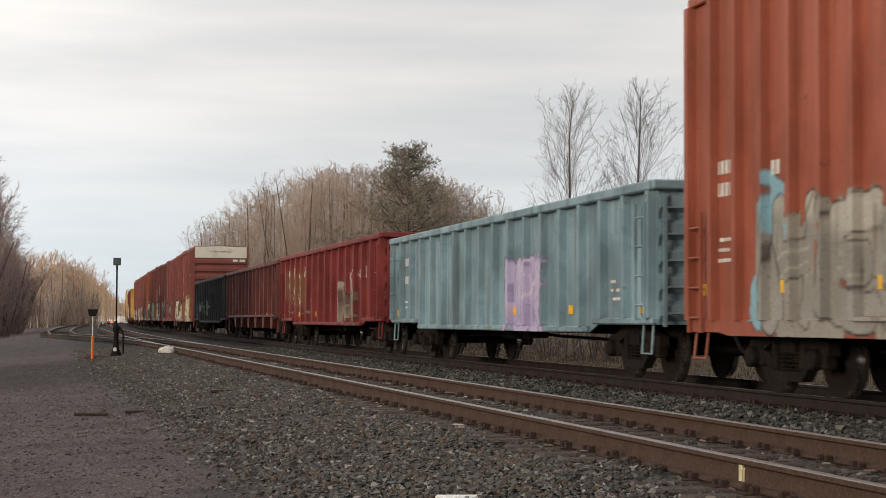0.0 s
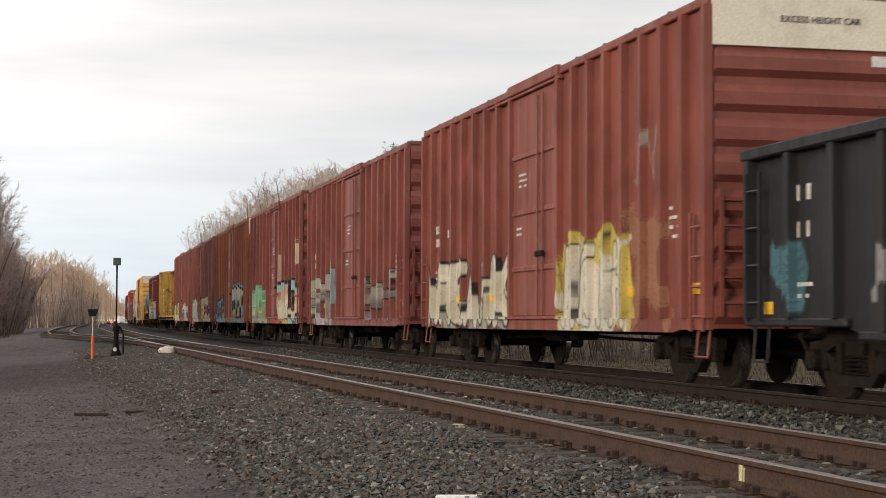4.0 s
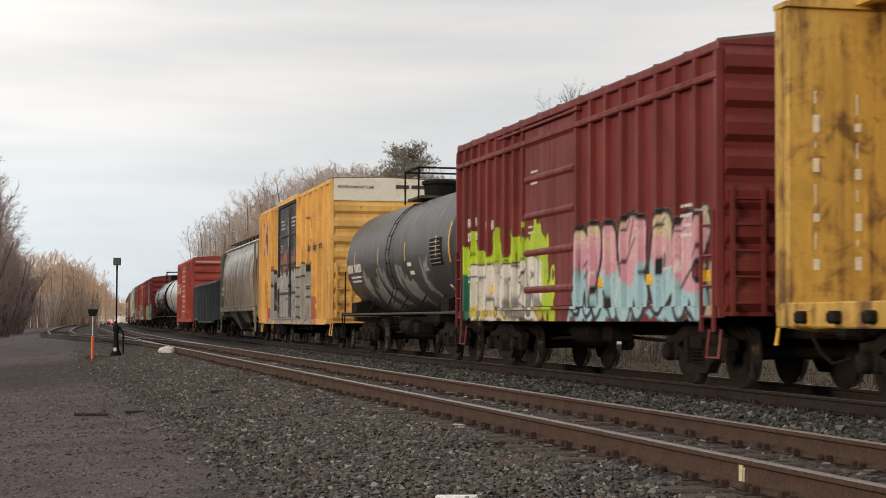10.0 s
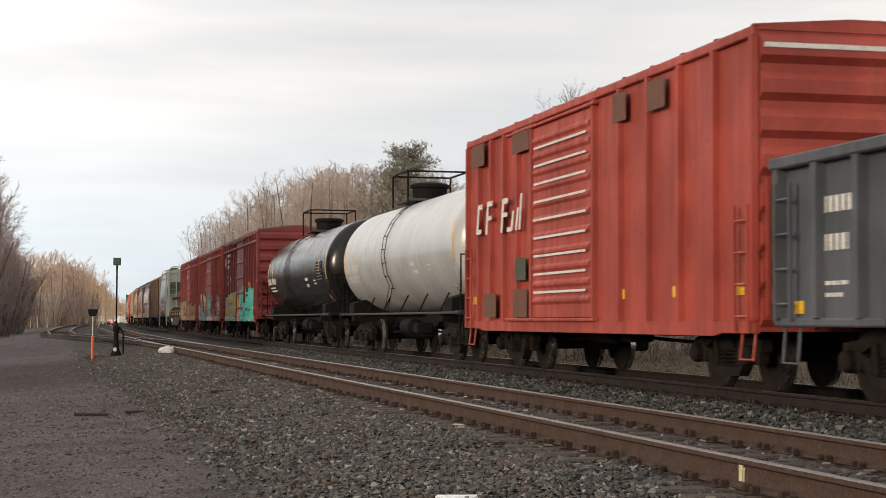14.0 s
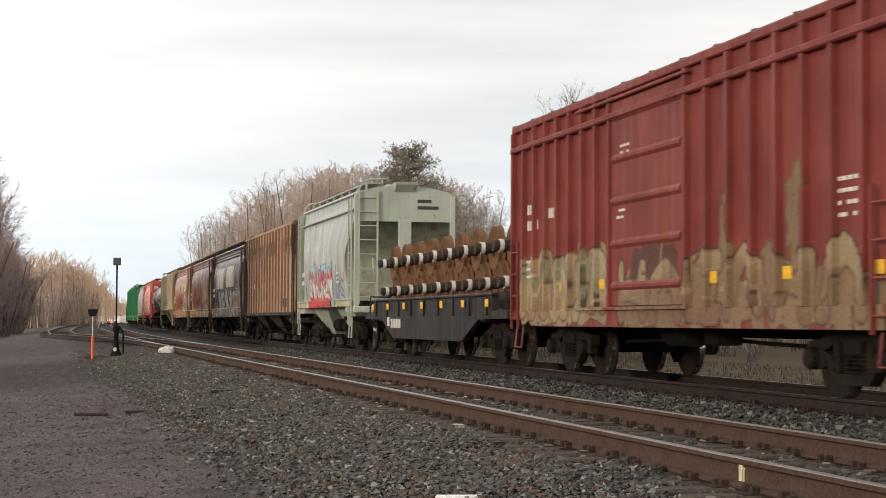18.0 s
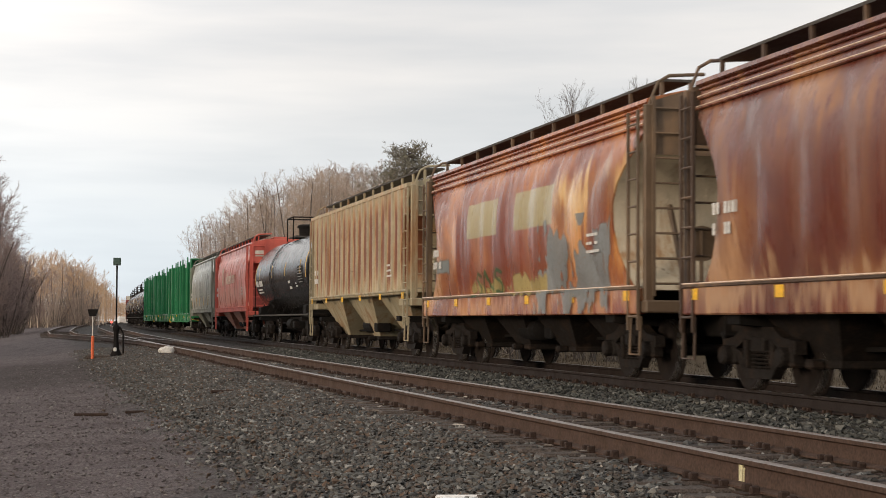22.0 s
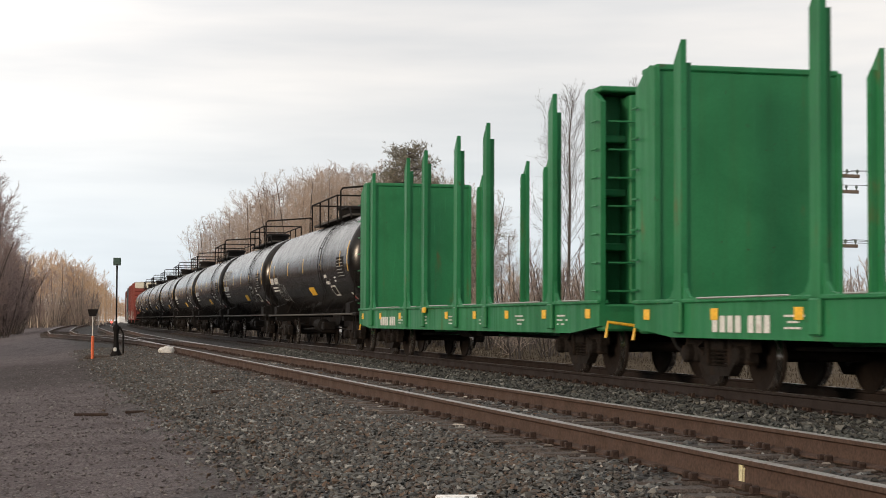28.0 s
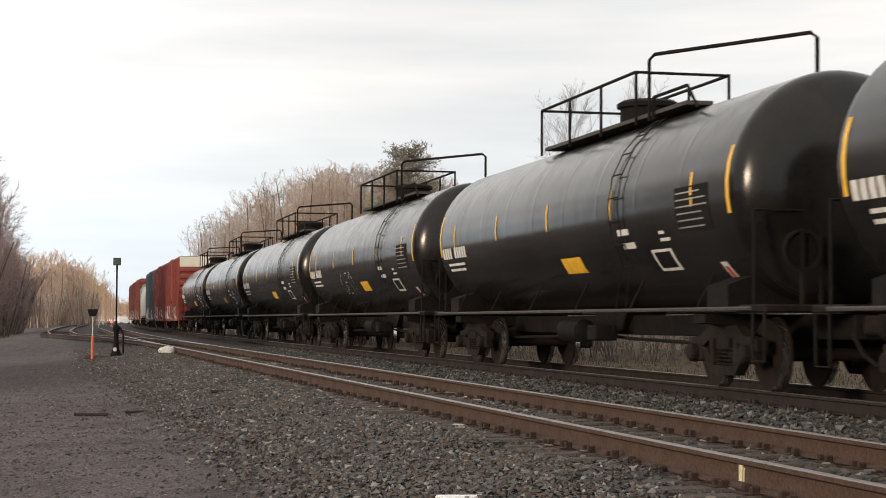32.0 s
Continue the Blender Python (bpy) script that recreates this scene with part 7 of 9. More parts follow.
    mural(a, (0.5, 6.4, 0.86, 2.2), (1, 10, 11, 3, 2, 9), [(0.60, 0.57, 0.46), (0.62, 0.60, 0.50), (0.58, 0.36, 0.27), (0.34, 0.50, 0.54)], (DARK, 0.085), None, [(0.2, 2.0, 0.74, 0.92, (0.45, 0.06, 0.05), 0.15), (2.0, 4.0, 0.74, 0.92, (0.58, 0.46, 0.12), 0.15), (4.0, 6.5, 0.74, 0.95, CYAN, 0.15), (1.4, 2.0, 2.3, 2.95, (0.45, 0.33, 0.30), 0.5), (2.9, 3.3, 2.4, 2.8, (0.45, 0.33, 0.30), 0.4), (5.7, 6.3, 2.6, 3.4, (0.55, 0.48, 0.36), 0.5)], 0.17, seed=312)
    a = at[-185.3]
    mural(a, (-7.1, -2.5, 0.8, 1.95), (9, 5, 2, 0, 12, 11), [(0.20, 0.36, 0.42), (0.13, 0.17, 0.19), (0.26, 0.45, 0.52)], ((0.045, 0.06, 0.07), 0.035), None, [(-7.1, -2.4, 0.74, 0.98, (0.28, 0.42, 0.46), 0.2), (-3.4, -2.5, 1.5, 1.95, (0.14, 0.10, 0.08), 0.1)], 0.13, seed=313)
    mural(a, (0.9, 5.6, 0.82, 2.35), (12, 8, 12, 11), [(0.40, 0.22, 0.13), (0.56, 0.44, 0.28), (0.62, 0.58, 0.45), (0.62, 0.60, 0.50)], (DARK, 0.09), (CYAN, 0.08), [(0.4, 5.6, 0.74, 1.15, (0.22, 0.20, 0.15), 0.4)], 0.17, seed=314)
    a = at[-169.0]
    mural(a, (-6.0, -2.1, 0.76, 2.1), (3, 12, 4, 1), [(0.55, 0.60, 0.50), (0.40, 0.48, 0.48), (0.58, 0.62, 0.48), (0.50, 0.58, 0.22)], ((0.20, 0.28, 0.28), 0.04), None, [(-6.1, -2.0, 0.74, 1.25, (0.50, 0.56, 0.50), 0.3)], 0.2, seed=315)
    mural(a, (0.8, 5.8, 0.76, 2.1), (2, 12, 8, 9, 12, 8), [(0.48, 0.42, 0.26), (0.60, 0.54, 0.36), (0.62, 0.57, 0.42)], ((0.20, 0.09, 0.06), 0.03), None, [(0.7, 5.8, 0.74, 1.0, (0.45, 0.40, 0.26), 0.3)], 0.2, seed=316)
    a = at[-152.7]
    mural(a, (-6.8, -2.3, 0.76, 1.9), (4, 1, 8, 3, 2), [(0.56, 0.56, 0.46), (0.42, 0.45, 0.22), (0.60, 0.58, 0.50)], ((0.16, 0.16, 0.13), 0.035), None, [(-6.8, -2.2, 0.74, 1.1, (0.50, 0.50, 0.40), 0.35)], 0.18, seed=317)
    mural(a, (1.2, 5.6, 0.76, 1.95), (4, 12, 6, 8, 0), [(0.55, 0.55, 0.56), (0.28, 0.36, 0.45), (0.58, 0.56, 0.52), (0.50, 0.26, 0.10)], ((0.08, 0.07, 0.08), 0.035), None, [(4.4, 5.6, 0.74, 1.5, (0.48, 0.48, 0.40), 0.3)], 0.16, seed=318)
    a = at[-114.8]
    lime = (0.42, 0.58, 0.04)
    mural(a, (-5.7, -0.9, 0.90, 1.98), (10, 0, 10, 2, 1), [(0.50, 0.38, 0.05), (0.22, 0.22, 0.23), (0.66, 0.65, 0.61), (0.68, 0.67, 0.63)], ((0.05, 0.05, 0.055), 0.035), None, [(-6.6, -0.3, 0.95, 2.35, lime, 0.45), (-6.6, -5.9, 0.9, 1.6, (0.02, 0.14, 0.09), 0.3), (-5.8, -0.9, 0.9, 1.9, (0.62, 0.61, 0.56), 0.12), (-5.8, -3.0, 0.9, 1.15, (0.52, 0.42, 0.06), 0.2), (-3.4, -2.2, 0.9, 1.2, (0.22, 0.22, 0.23), 0.2)], 0.15, slant=0.0, seed=319)
    mural(a, (0.8, 6.4, 0.92, 2.4), (4, 0, 1, 9, 3), [(0.36, 0.56, 0.63), (0.36, 0.56, 0.63), (0.63, 0.34, 0.42), (0.64, 0.38, 0.44), (0.60, 0.52, 0.36)], (DARK, 0.075), None, [(0.6, 6.3, 0.9, 1.12, (0.32, 0.52, 0.60), 0.15), (6.2, 6.7, 1.0, 1.7, (0.45, 0.40, 0.30), 0.3)], 0.24, slant=0.14, seed=320, crisp=0.8)
    chalk = (0.36, 0.38, 0.38)
    mural(at[-100.3], (-4.0, -3.9, 1.4, 1.5), (), (), cloud=[(-4.0, -3.2, 1.55, 2.0, chalk, 0.6), (-3.4, -2.2, 1.35, 1.75, chalk, 0.6), (-1.6, -1.0, 1.55, 1.95, chalk, 0.5), (-1.2, -0.4, 1.25, 1.6, chalk, 0.5), (0.4, 1.3, 1.75, 2.15, chalk, 0.5), (0.9, 1.9, 1.4, 1.8, chalk, 0.6), (3.0, 3.8, 1.4, 2.0, chalk, 0.6)], seed=321, opacity=0.55, label="smeared chalky spray marks")
    a = at[-85.3]
    mural(a, (-5.5, 4.8, 0.84, 2.6), (12, 8, 12, 11, 9, 2, 12, 11), [(0.30, 0.30, 0.29), (0.34, 0.34, 0.33), (0.40, 0.40, 0.38)], (DARK, 0.05), None, [(-6.2, -5.5, 0.8, 1.9, (0.45, 0.13, 0.10), 0.5), (-4.9, -3.2, 2.35, 2.85, (0.48, 0.15, 0.09), 0.4), (-2.4, 1.3, 2.5, 3.0, (0.36, 0.11, 0.08), 0.5), (-5.3, 4.7, 2.0, 2.62, DARK, 0.2), (-5.6, 4.9, 0.74, 2.42, (0.34, 0.34, 0.325), 0.2), (4.6, 5.5, 0.8, 1.5, (0.48, 0.2, 0.14), 0.5), (1.9, 2.3, 0.9, 2.4, (0.48, 0.10, 0.08), 0.2), (-2.75, -2.55, 0.9, 1.8, YEL, 0.1)], 0.13, slant=0.0, seed=322)
    mural(a, (-1.2, 1.4, 2.7, 3.3), (9, 11, 9), [(0.34, 0.33, 0.32)], (DARK, 0.0), None, [(-0.9, -0.2, 3.6, 4.5, (0.36, 0.38, 0.38), 0.35)], 0.1, seed=323, opacity=0.7, shine=0)
    mural(a, (3.4, 4.6, 3.3, 4.2), (10, 5), [(0.50, 0.14, 0.09)], (DARK, 0.0), None, (), 0.06, seed=324, opacity=0.75, shine=0)
    a = at[14.6]
    org, tq = (0.62, 0.20, 0.02), (0.10, 0.56, 0.46)
    mural(a, (-6.6, -1.9, 0.82, 2.15), (9, 12, 1, 2), [(0.40, 0.31, 0.10), (0.30, 0.28, 0.27), (0.46, 0.38, 0.12), (0.27, 0.27, 0.28)], (DARK, 0.06), None, [(-6.7, -1.7, 0.74, 1.1, (0.10, 0.40, 0.22), 0.3), (-5.4, -1.9, 1.2, 2.0, (0.16, 0.15, 0.17), 0.35)], 0.22, seed=325, crisp=0.8)
    mural(a, (-0.1, 5.4, 0.84, 2.3), (3, 0, 11, 4, 6, 8), [(0.07, 0.42, 0.36), tq, (0.14, 0.62, 0.52), (0.14, 0.62, 0.52)], ((0.03, 0.075, 0.09), 0.03), None, [(-1.0, 0.1, 0.74, 1.9, org, 0.35), (2.2, 5.0, 1.5, 2.25, org, 0.4), (5.1, 5.9, 0.74, 1.5, org, 0.3), (0.3, 5.2, 0.76, 1.15, (0.09, 0.50, 0.42), 0.3)], 0.17, slant=0.16, seed=326)
    a = at[29.4]
    pk = (0.58, 0.30, 0.36)
    mural(a, (-5.8, -2.1, 0.8, 2.25), (12, 0, 12, 1), [(0.07, 0.30, 0.26), (0.26, 0.42, 0.33), (0.60, 0.48, 0.22), (0.64, 0.60, 0.50)], (DARK, 0.05), None, [(-6.8, -5.6, 0.85, 1.6, pk, 0.6), (-5.8, -2.0, 0.8, 1.25, (0.08, 0.34, 0.30), 0.3)], 0.19, slant=0.2, seed=327)
    mural(a, (-1.3, 1.0, 1.12, 2.0), (2, 9, 1), [(0.05, 0.30, 0.24), (0.10, 0.48, 0.38), (0.12, 0.52, 0.42)], ((0.03, 0.10, 0.09), 0.03), None, [(-1.7, 1.9, 0.82, 1.05, (0.56, 0.42, 0.40), 0.3), (-1.3, 1.2, 1.05, 1.9, (0.10, 0.46, 0.37), 0.45)], 0.15, seed=328)
    mural(a, (2.2, 6.3, 0.92, 2.1), (8, 7, 12, 11), [(0.17, 0.17, 0.18), (0.26, 0.26, 0.27), (0.50, 0.49, 0.45), (0.24, 0.24, 0.25)], ((0.05, 0.05, 0.06), 0.04), ((0.42, 0.05, 0.06), 0.05), [(2.0, 6.2, 0.80, 1.05, (0.45, 0.10, 0.09), 0.35)], 0.22, seed=329)
    mural(a, (-6.9, -6.1, 2.7, 3.3), (4, 5), [(0.32, 0.40, 0.05)], (DARK, 0.0), None, (), 0.08, seed=330, shine=0)
    mural(a, (-2.7, -2.1, 2.3, 3.2), (5,), [(0.50, 0.44, 0.32)], (DARK, 0.0), None, (), 0.12, seed=331, opacity=0.7, shine=0)
    a = at[44.8]
    tan = (0.25, 0.18, 0.11)
    olive = (0.27, 0.255, 0.17)
    mural(a, (-6.7, -1.9, 0.86, 2.0), (12, 7, 12, 7, 12), [(0.30, 0.20, 0.12), (0.36, 0.28, 0.17), olive, (0.42, 0.36, 0.25)], ((0.085, 0.055, 0.04), 0.035), None, [(-6.75, -1.75, 0.80, 1.95, (0.30, 0.225, 0.14), 0.2), (-6.7, -5.6, 1.3, 1.98, (0.36, 0.26, 0.16), 0.3), (-3.4, -2.4, 1.2, 1.9, olive, 0.3)], 0.30, slant=0.0, seed=332, opacity=0.92)
    mural(a, (-1.4, 6.6, 0.86, 1.8), (11, 12, 2, 12, 11, 12), [(0.22, 0.14, 0.09), tan, (0.36, 0.28, 0.17)], ((0.09, 0.05, 0.04), 0.03), None, [(-1.5, 6.7, 0.80, 1.5, tan, 0.35), (-0.6, 1.0, 1.6, 2.0, (0.11, 0.05, 0.04), 0.3), (2.4, 2.8, 1.3, 2.4, tan, 0.3), (4.4, 4.9, 1.3, 2.5, tan, 0.3)], 0.2, slant=0.0, seed=333, opacity=0.8)
    a = at[75.8]
    mural(a, (-2.55, 1.6, 1.5, 2.4), (5, 11, 0, 1, 6, 2, 4), [(0.64, 0.62, 0.57), (0.66, 0.64, 0.60), (0.50, 0.055, 0.05), (0.52, 0.06, 0.055)], ((0.09, 0.08, 0.10), 0.02), None, [(-2.6, 1.7, 1.5, 2.5, (0.30, 0.48, 0.60), 0.2), (-2.5, 1.9, 1.16, 1.62, (0.50, 0.06, 0.055), 0.25)], 0.16, seed=334)
    mural(a, (2.3, 3.8, 1.5, 2.15), (9, 4, 5), [(0.34, 0.30, 0.46)], (DARK, 0.0), None, [(2.2, 2.8, 1.45, 2.3, (0.28, 0.42, 0.50), 0.5)], 0.07, seed=335, opacity=0.65, shine=0)
    a = at[103.0]
    blu = (0.06, 0.16, 0.40)
    mural(a, (-3.7, 2.5, 1.02, 2.3), (0, 2, 8, 0, 6), [(0.20, 0.13, 0.09), (0.34, 0.31, 0.24), (0.46, 0.44, 0.36), (0.52, 0.50, 0.44)], (DARK, 0.07), None, [(-4.1, -3.4, 1.0, 2.1, blu, 0.3), (1.9, 2.9, 1.0, 2.3, blu, 0.3), (-3.6, 2.2, 0.99, 1.4, (0.22, 0.14, 0.09), 0.3)], 0.17, seed=336)
    mural(a, (3.0, 6.1, 1.02, 2.2), (9, 5, 11), [(0.44, 0.40, 0.34), (0.46, 0.20, 0.17), (0.52, 0.48, 0.42)], ((0.14, 0.10, 0.09), 0.03), None, [(2.9, 6.1, 1.0, 2.0, (0.42, 0.37, 0.31), 0.5)], 0.16, seed=337, opacity=0.9)
    a = at[135.2]
    mural(a, (-2.6, -0.4, 1.3, 1.9), (5, 4, 5), [(0.05, 0.13, 0.05)], (DARK, 0.0), None, [(2.2, 6.0, 1.3, 2.3, (0.24, 0.27, 0.28), 0.7), (-6.2, -4.7, 1.9, 2.15, (0.24, 0.29, 0.30), 0.05), (-2.9, 2.2, 1.42, 1.55, (0.42, 0.34, 0.14), 0.2)], 0.09, seed=338, opacity=0.75, shine=0)
    scr = (0.40, 0.41, 0.41)
    for k, (x0, x1, z0, z1, c, r) in enumerate(((-5.9, -4.6, 1.35, 1.75, scr, 0.05), (0.5, 1.1, 1.38, 1.9, (0.22, 0.22, 0.22), 0.05), (1.2, 2.0, 1.42, 1.8, (0.20, 0.20, 0.20), 0.06), (2.7, 3.1, 1.3, 1.62, (0.30, 0.30, 0.30), 0.06))):
        mural(at[167.0], (x0, x1, z0, z1), ((5,), (2,), (9,), (1,))[k], [c], (DARK, 0.0), None, (), r, seed=339 + 7 * k, opacity=0.45, shine=0, label="small white spray scrawl")
    mural(at[283.4], (-6.9, -4.9, 1.5, 2.2), (11, 2, 12, 9), [scr], (DARK, 0.0), None, (), 0.05, seed=340, opacity=0.7, shine=0, label="white outlined letters sprayed on the tank")
    mural(at[283.4], (4.2, 5.2, 1.7, 2.2), (9, 5), [(0.26, 0.26, 0.26)], (DARK, 0.0), None, (), 0.06, seed=347, opacity=0.6, shine=0, label="small white spray scrawl")
    mural(at[303.0], (2.4, 4.2, 1.55, 2.2), (2, 9, 8), [scr], (DARK, 0.0), None, (), 0.05, seed=341, opacity=0.7, shine=0)
    mural(at[358.0], (-2.6, -0.6, 1.55, 2.2), (9, 2, 12), [scr], (DARK, 0.0), None, (), 0.05, seed=342, opacity=0.7, shine=0, step=0.05)
    # the last boxcars, far down the train
    for k, (car, front, rear) in enumerate([c for c in CARS if c[1] > 430]):
        if car.name.startswith("boxcar"):
            mural(car, (-6.3, 6.0, 0.8, 1.9), (4, 1, 2, 0, 11, 3, 8), [wht, grey, (0.36, 0.38, 0.33)], (DARK, 0.03), None, (), 0.16, seed=360 + k, step=0.08)


build_train()
spray_train()

# ---------- ballast, gravel and grass ----------
def scatter_stones(name, label, mat_, spots, size0, size1, seed, squash=0.7):
    """Loose stones as one object: spots are (s, lat, sink)."""
    rg = np.random.RandomState(seed)
    n = len(spots)
    base = np.array([[1, 0, 0], [-1, 0, 0], [0, 1, 0], [0, -1, 0], [0, 0, 1], [0, 0, -1]], float)
    tri = np.array([[0, 2, 4], [2, 1, 4], [1, 3, 4], [3, 0, 4], [2, 0, 5], [1, 2, 5], [3, 1, 5], [0, 3, 5]])
    v = base[None] * rg.uniform(0.5, 1.35, (n, 6, 1)) + rg.uniform(-0.45, 0.45, (n, 6, 3))
    q, _ = np.linalg.qr(rg.normal(size=(n, 3, 3)))
    v = np.einsum("nij,nkj->nki", q, v)
    sz = rg.uniform(size0, size1, (n, 1, 1)) * rg.uniform(0.7, 1.2, (n, 1, 1))
    v = v * sz
    v[:, :, 2] *= squash
    pos = np.empty((n, 3))
    for i, (s, l, sink) in enumerate(spots):
        p = along(s, l, ground_z(s, l))
        near = not (-1.4 < l < 1.4)
        bumpz = (0.05 * noise.noise((p.x * 0.6, p.y * 0.6, 0)) + 0.02 * noise.noise((p.x * 2.5, p.y * 2.5, 3))) if near else 0
        pos[i] = (p.x, p.y, p.z + bumpz + sink)
    v = (v + pos[:, None, :]).reshape(-1, 3)
    f = (tri[None] + 6 * np.arange(n)[:, None, None]).reshape(-1)
    me = bpy.data.meshes.new(name)
    me.vertices.add(len(v))
    me.vertices.foreach_set("co", v.astype(np.float32).reshape(-1))
    me.loops.add(len(f))
    me.loops.foreach_set("vertex_index", f.astype(np.int32))
    me.polygons.add(len(f) // 3)
    me.polygons.foreach_set("loop_start", np.arange(0, len(f), 3, dtype=np.int32))
    me.materials.append(mat_)
    me.update(calc_edges=True)
    me.shade_flat()
    return tagged(new(name, me), label, "stones", "", "stuff")


def stone_material(name, cols, rough=0.9):
    m, nt, b = nodes_of(name)
    g = add(nt, "ShaderNodeNewGeometry")
    rp = add(nt, "ShaderNodeValToRGB")
    els = rp.color_ramp.elements
    els[0].color, els[1].color = (*cols[0], 1), (*cols[-1], 1)
    for i, c in enumerate(cols[1:-1], 1):
        els.new(i / (len(cols) - 1)).color = (*c, 1)
    link(nt, g.outputs["Random Per Island"], rp.inputs["Fac"])
    fine = noise_node(nt, coords(nt), 60, 3)
    col = blend(nt, remap(nt, fine, 0.35, 0.7, 0, 0.32), rp.outputs["Color"], (0.05, 0.045, 0.042))
    link(nt, col, b.inputs["Base Color"])
    b.inputs["Roughness"].default_value = rough
    b.inputs["Specular IOR Level"].default_value = 0.12
    return m


def make_stones():
    rng = random.Random(21)
    mst = stone_material("ballast_stone", [(0.045, 0.045, 0.044), (0.095, 0.097, 0.095), (0.105, 0.088, 0.078), (0.065, 0.066, 0.066), (0.145, 0.147, 0.142), (0.085, 0.086, 0.085), (0.135, 0.09, 0.065), (0.075, 0.075, 0.074), (0.135, 0.136, 0.132), (0.30, 0.295, 0.28)])
    green = stone_material("ballast_stone_main", [(0.035, 0.037, 0.035), (0.075, 0.08, 0.076), (0.06, 0.06, 0.057), (0.11, 0.116, 0.108), (0.05, 0.052, 0.05), (0.22, 0.22, 0.205)])
    spots = []
    for _ in range(125000):
        s = -9 + 62 * rng.random() ** 1.5
        sl = siding_lat(s)
        l = sl + 1.0 + 2.2 * rng.random() ** 1.1 + rng.gauss(0, 0.3)
        if l < sl + 0.86 or (l < sl + 1.3 and rng.random() < 0.6):
            continue
        spots.append((s, l, rng.uniform(-0.01, 0.03)))
    scatter_stones("ballast_stones", "loose grey crushed stone ballast beside the siding", mst, spots, 0.015, 0.035, 1)
    spots = []
    for _ in range(26000):
        s = -6 + 60 * rng.random() ** 1.4
        sl = siding_lat(s)
        l = 0.95 + (sl - 1.8) * rng.random()
        spots.append((s, l, rng.uniform(-0.01, 0.03)))
    scatter_stones("ballast_stones", "grey-green crushed stone ballast between the tracks", green, spots, 0.026, 0.05, 2)
    spots = []
    for _ in range(11000):
        s = -8 + 50 * rng.random() ** 1.4
        sl = siding_lat(s)
        spots.append((s, sl - 0.62 + 1.24 * rng.random(), rng.uniform(-0.035, 0.012)))
    scatter_stones("ballast_stones", "dark crushed stone between the siding's rails", mst, spots, 0.022, 0.042, 3)
    spots = []
    for _ in range(6000):
        s = 2 + 50 * rng.random() ** 1.4
        spots.append((s, -0.62 + 1.24 * rng.random(), rng.uniform(-0.035, 0.012)))
    scatter_stones("ballast_stones", "dark brown crushed stone between the main line's rails", stone_material("ballast_stone_rusty", [(0.022, 0.016, 0.013), (0.045, 0.033, 0.027), (0.03, 0.023, 0.019), (0.06, 0.046, 0.038)]), spots, 0.022, 0.042, 5)
    sl_sh = Shape()
    for _ in range(420):
        s = -7 + 42 * rng.random() ** 1.4
        side = rng.choice((-1, 1))
        l = siding_lat(s) + side * (0.7545 + rng.choice((-1, 1)) * rng.uniform(0.12, 0.5))
        q = along(s, l, ground_z(s, l) + rng.uniform(0.025, 0.05))
        a, n = heading(s) + rng.gauss(0, 1.0), rng.uniform(0.02, 0.08) * rng.uniform(0.5, 1.5)
        dx, dy, w = math.cos(a) * n, -math.sin(a) * n, rng.uniform(0.003, 0.009)
        sl_sh.add([(q.x - dx, q.y - dy - w, q.z), (q.x + dx, q.y + dy - w, q.z), (q.x + dx, q.y + dy + w, q.z), (q.x - dx, q.y - dy + w, q.z), (q.x - dx * 0.6, q.y - dy * 0.6, q.z + 0.014), (q.x + dx * 0.7, q.y + dy * 0.7, q.z + 0.012)],
                  [(3, 2, 1, 0), (0, 1, 5, 4), (2, 3, 4, 5), (1, 2, 5), (3, 0, 4)])
    solid("wood_splinters", sl_sh, stone_material("pale_splinters", [(0.08, 0.07, 0.06), (0.16, 0.14, 0.125), (0.40, 0.375, 0.35)]), "pale splinters of worn sleepers strewn along the rails", "splinters", "", "stuff")
    mgr = stone_material("lot_gravel", [(0.045, 0.038, 0.039), (0.11, 0.096, 0.098), (0.07, 0.058, 0.058), (0.13, 0.115, 0.115), (0.08, 0.07, 0.07), (0.27, 0.25, 0.24)])
    spots = []
    for _ in range(60000):
        s = -7 + 50 * rng.random() ** 1.6
        sl = siding_lat(s)
        l = sl + 3.0 + 12 * rng.random()
        spots.append((s, l, 0.0))
    scatter_stones("lot_gravel", "small grey gravel strewn over the lot", mgr, spots, 0.010, 0.024, 4)


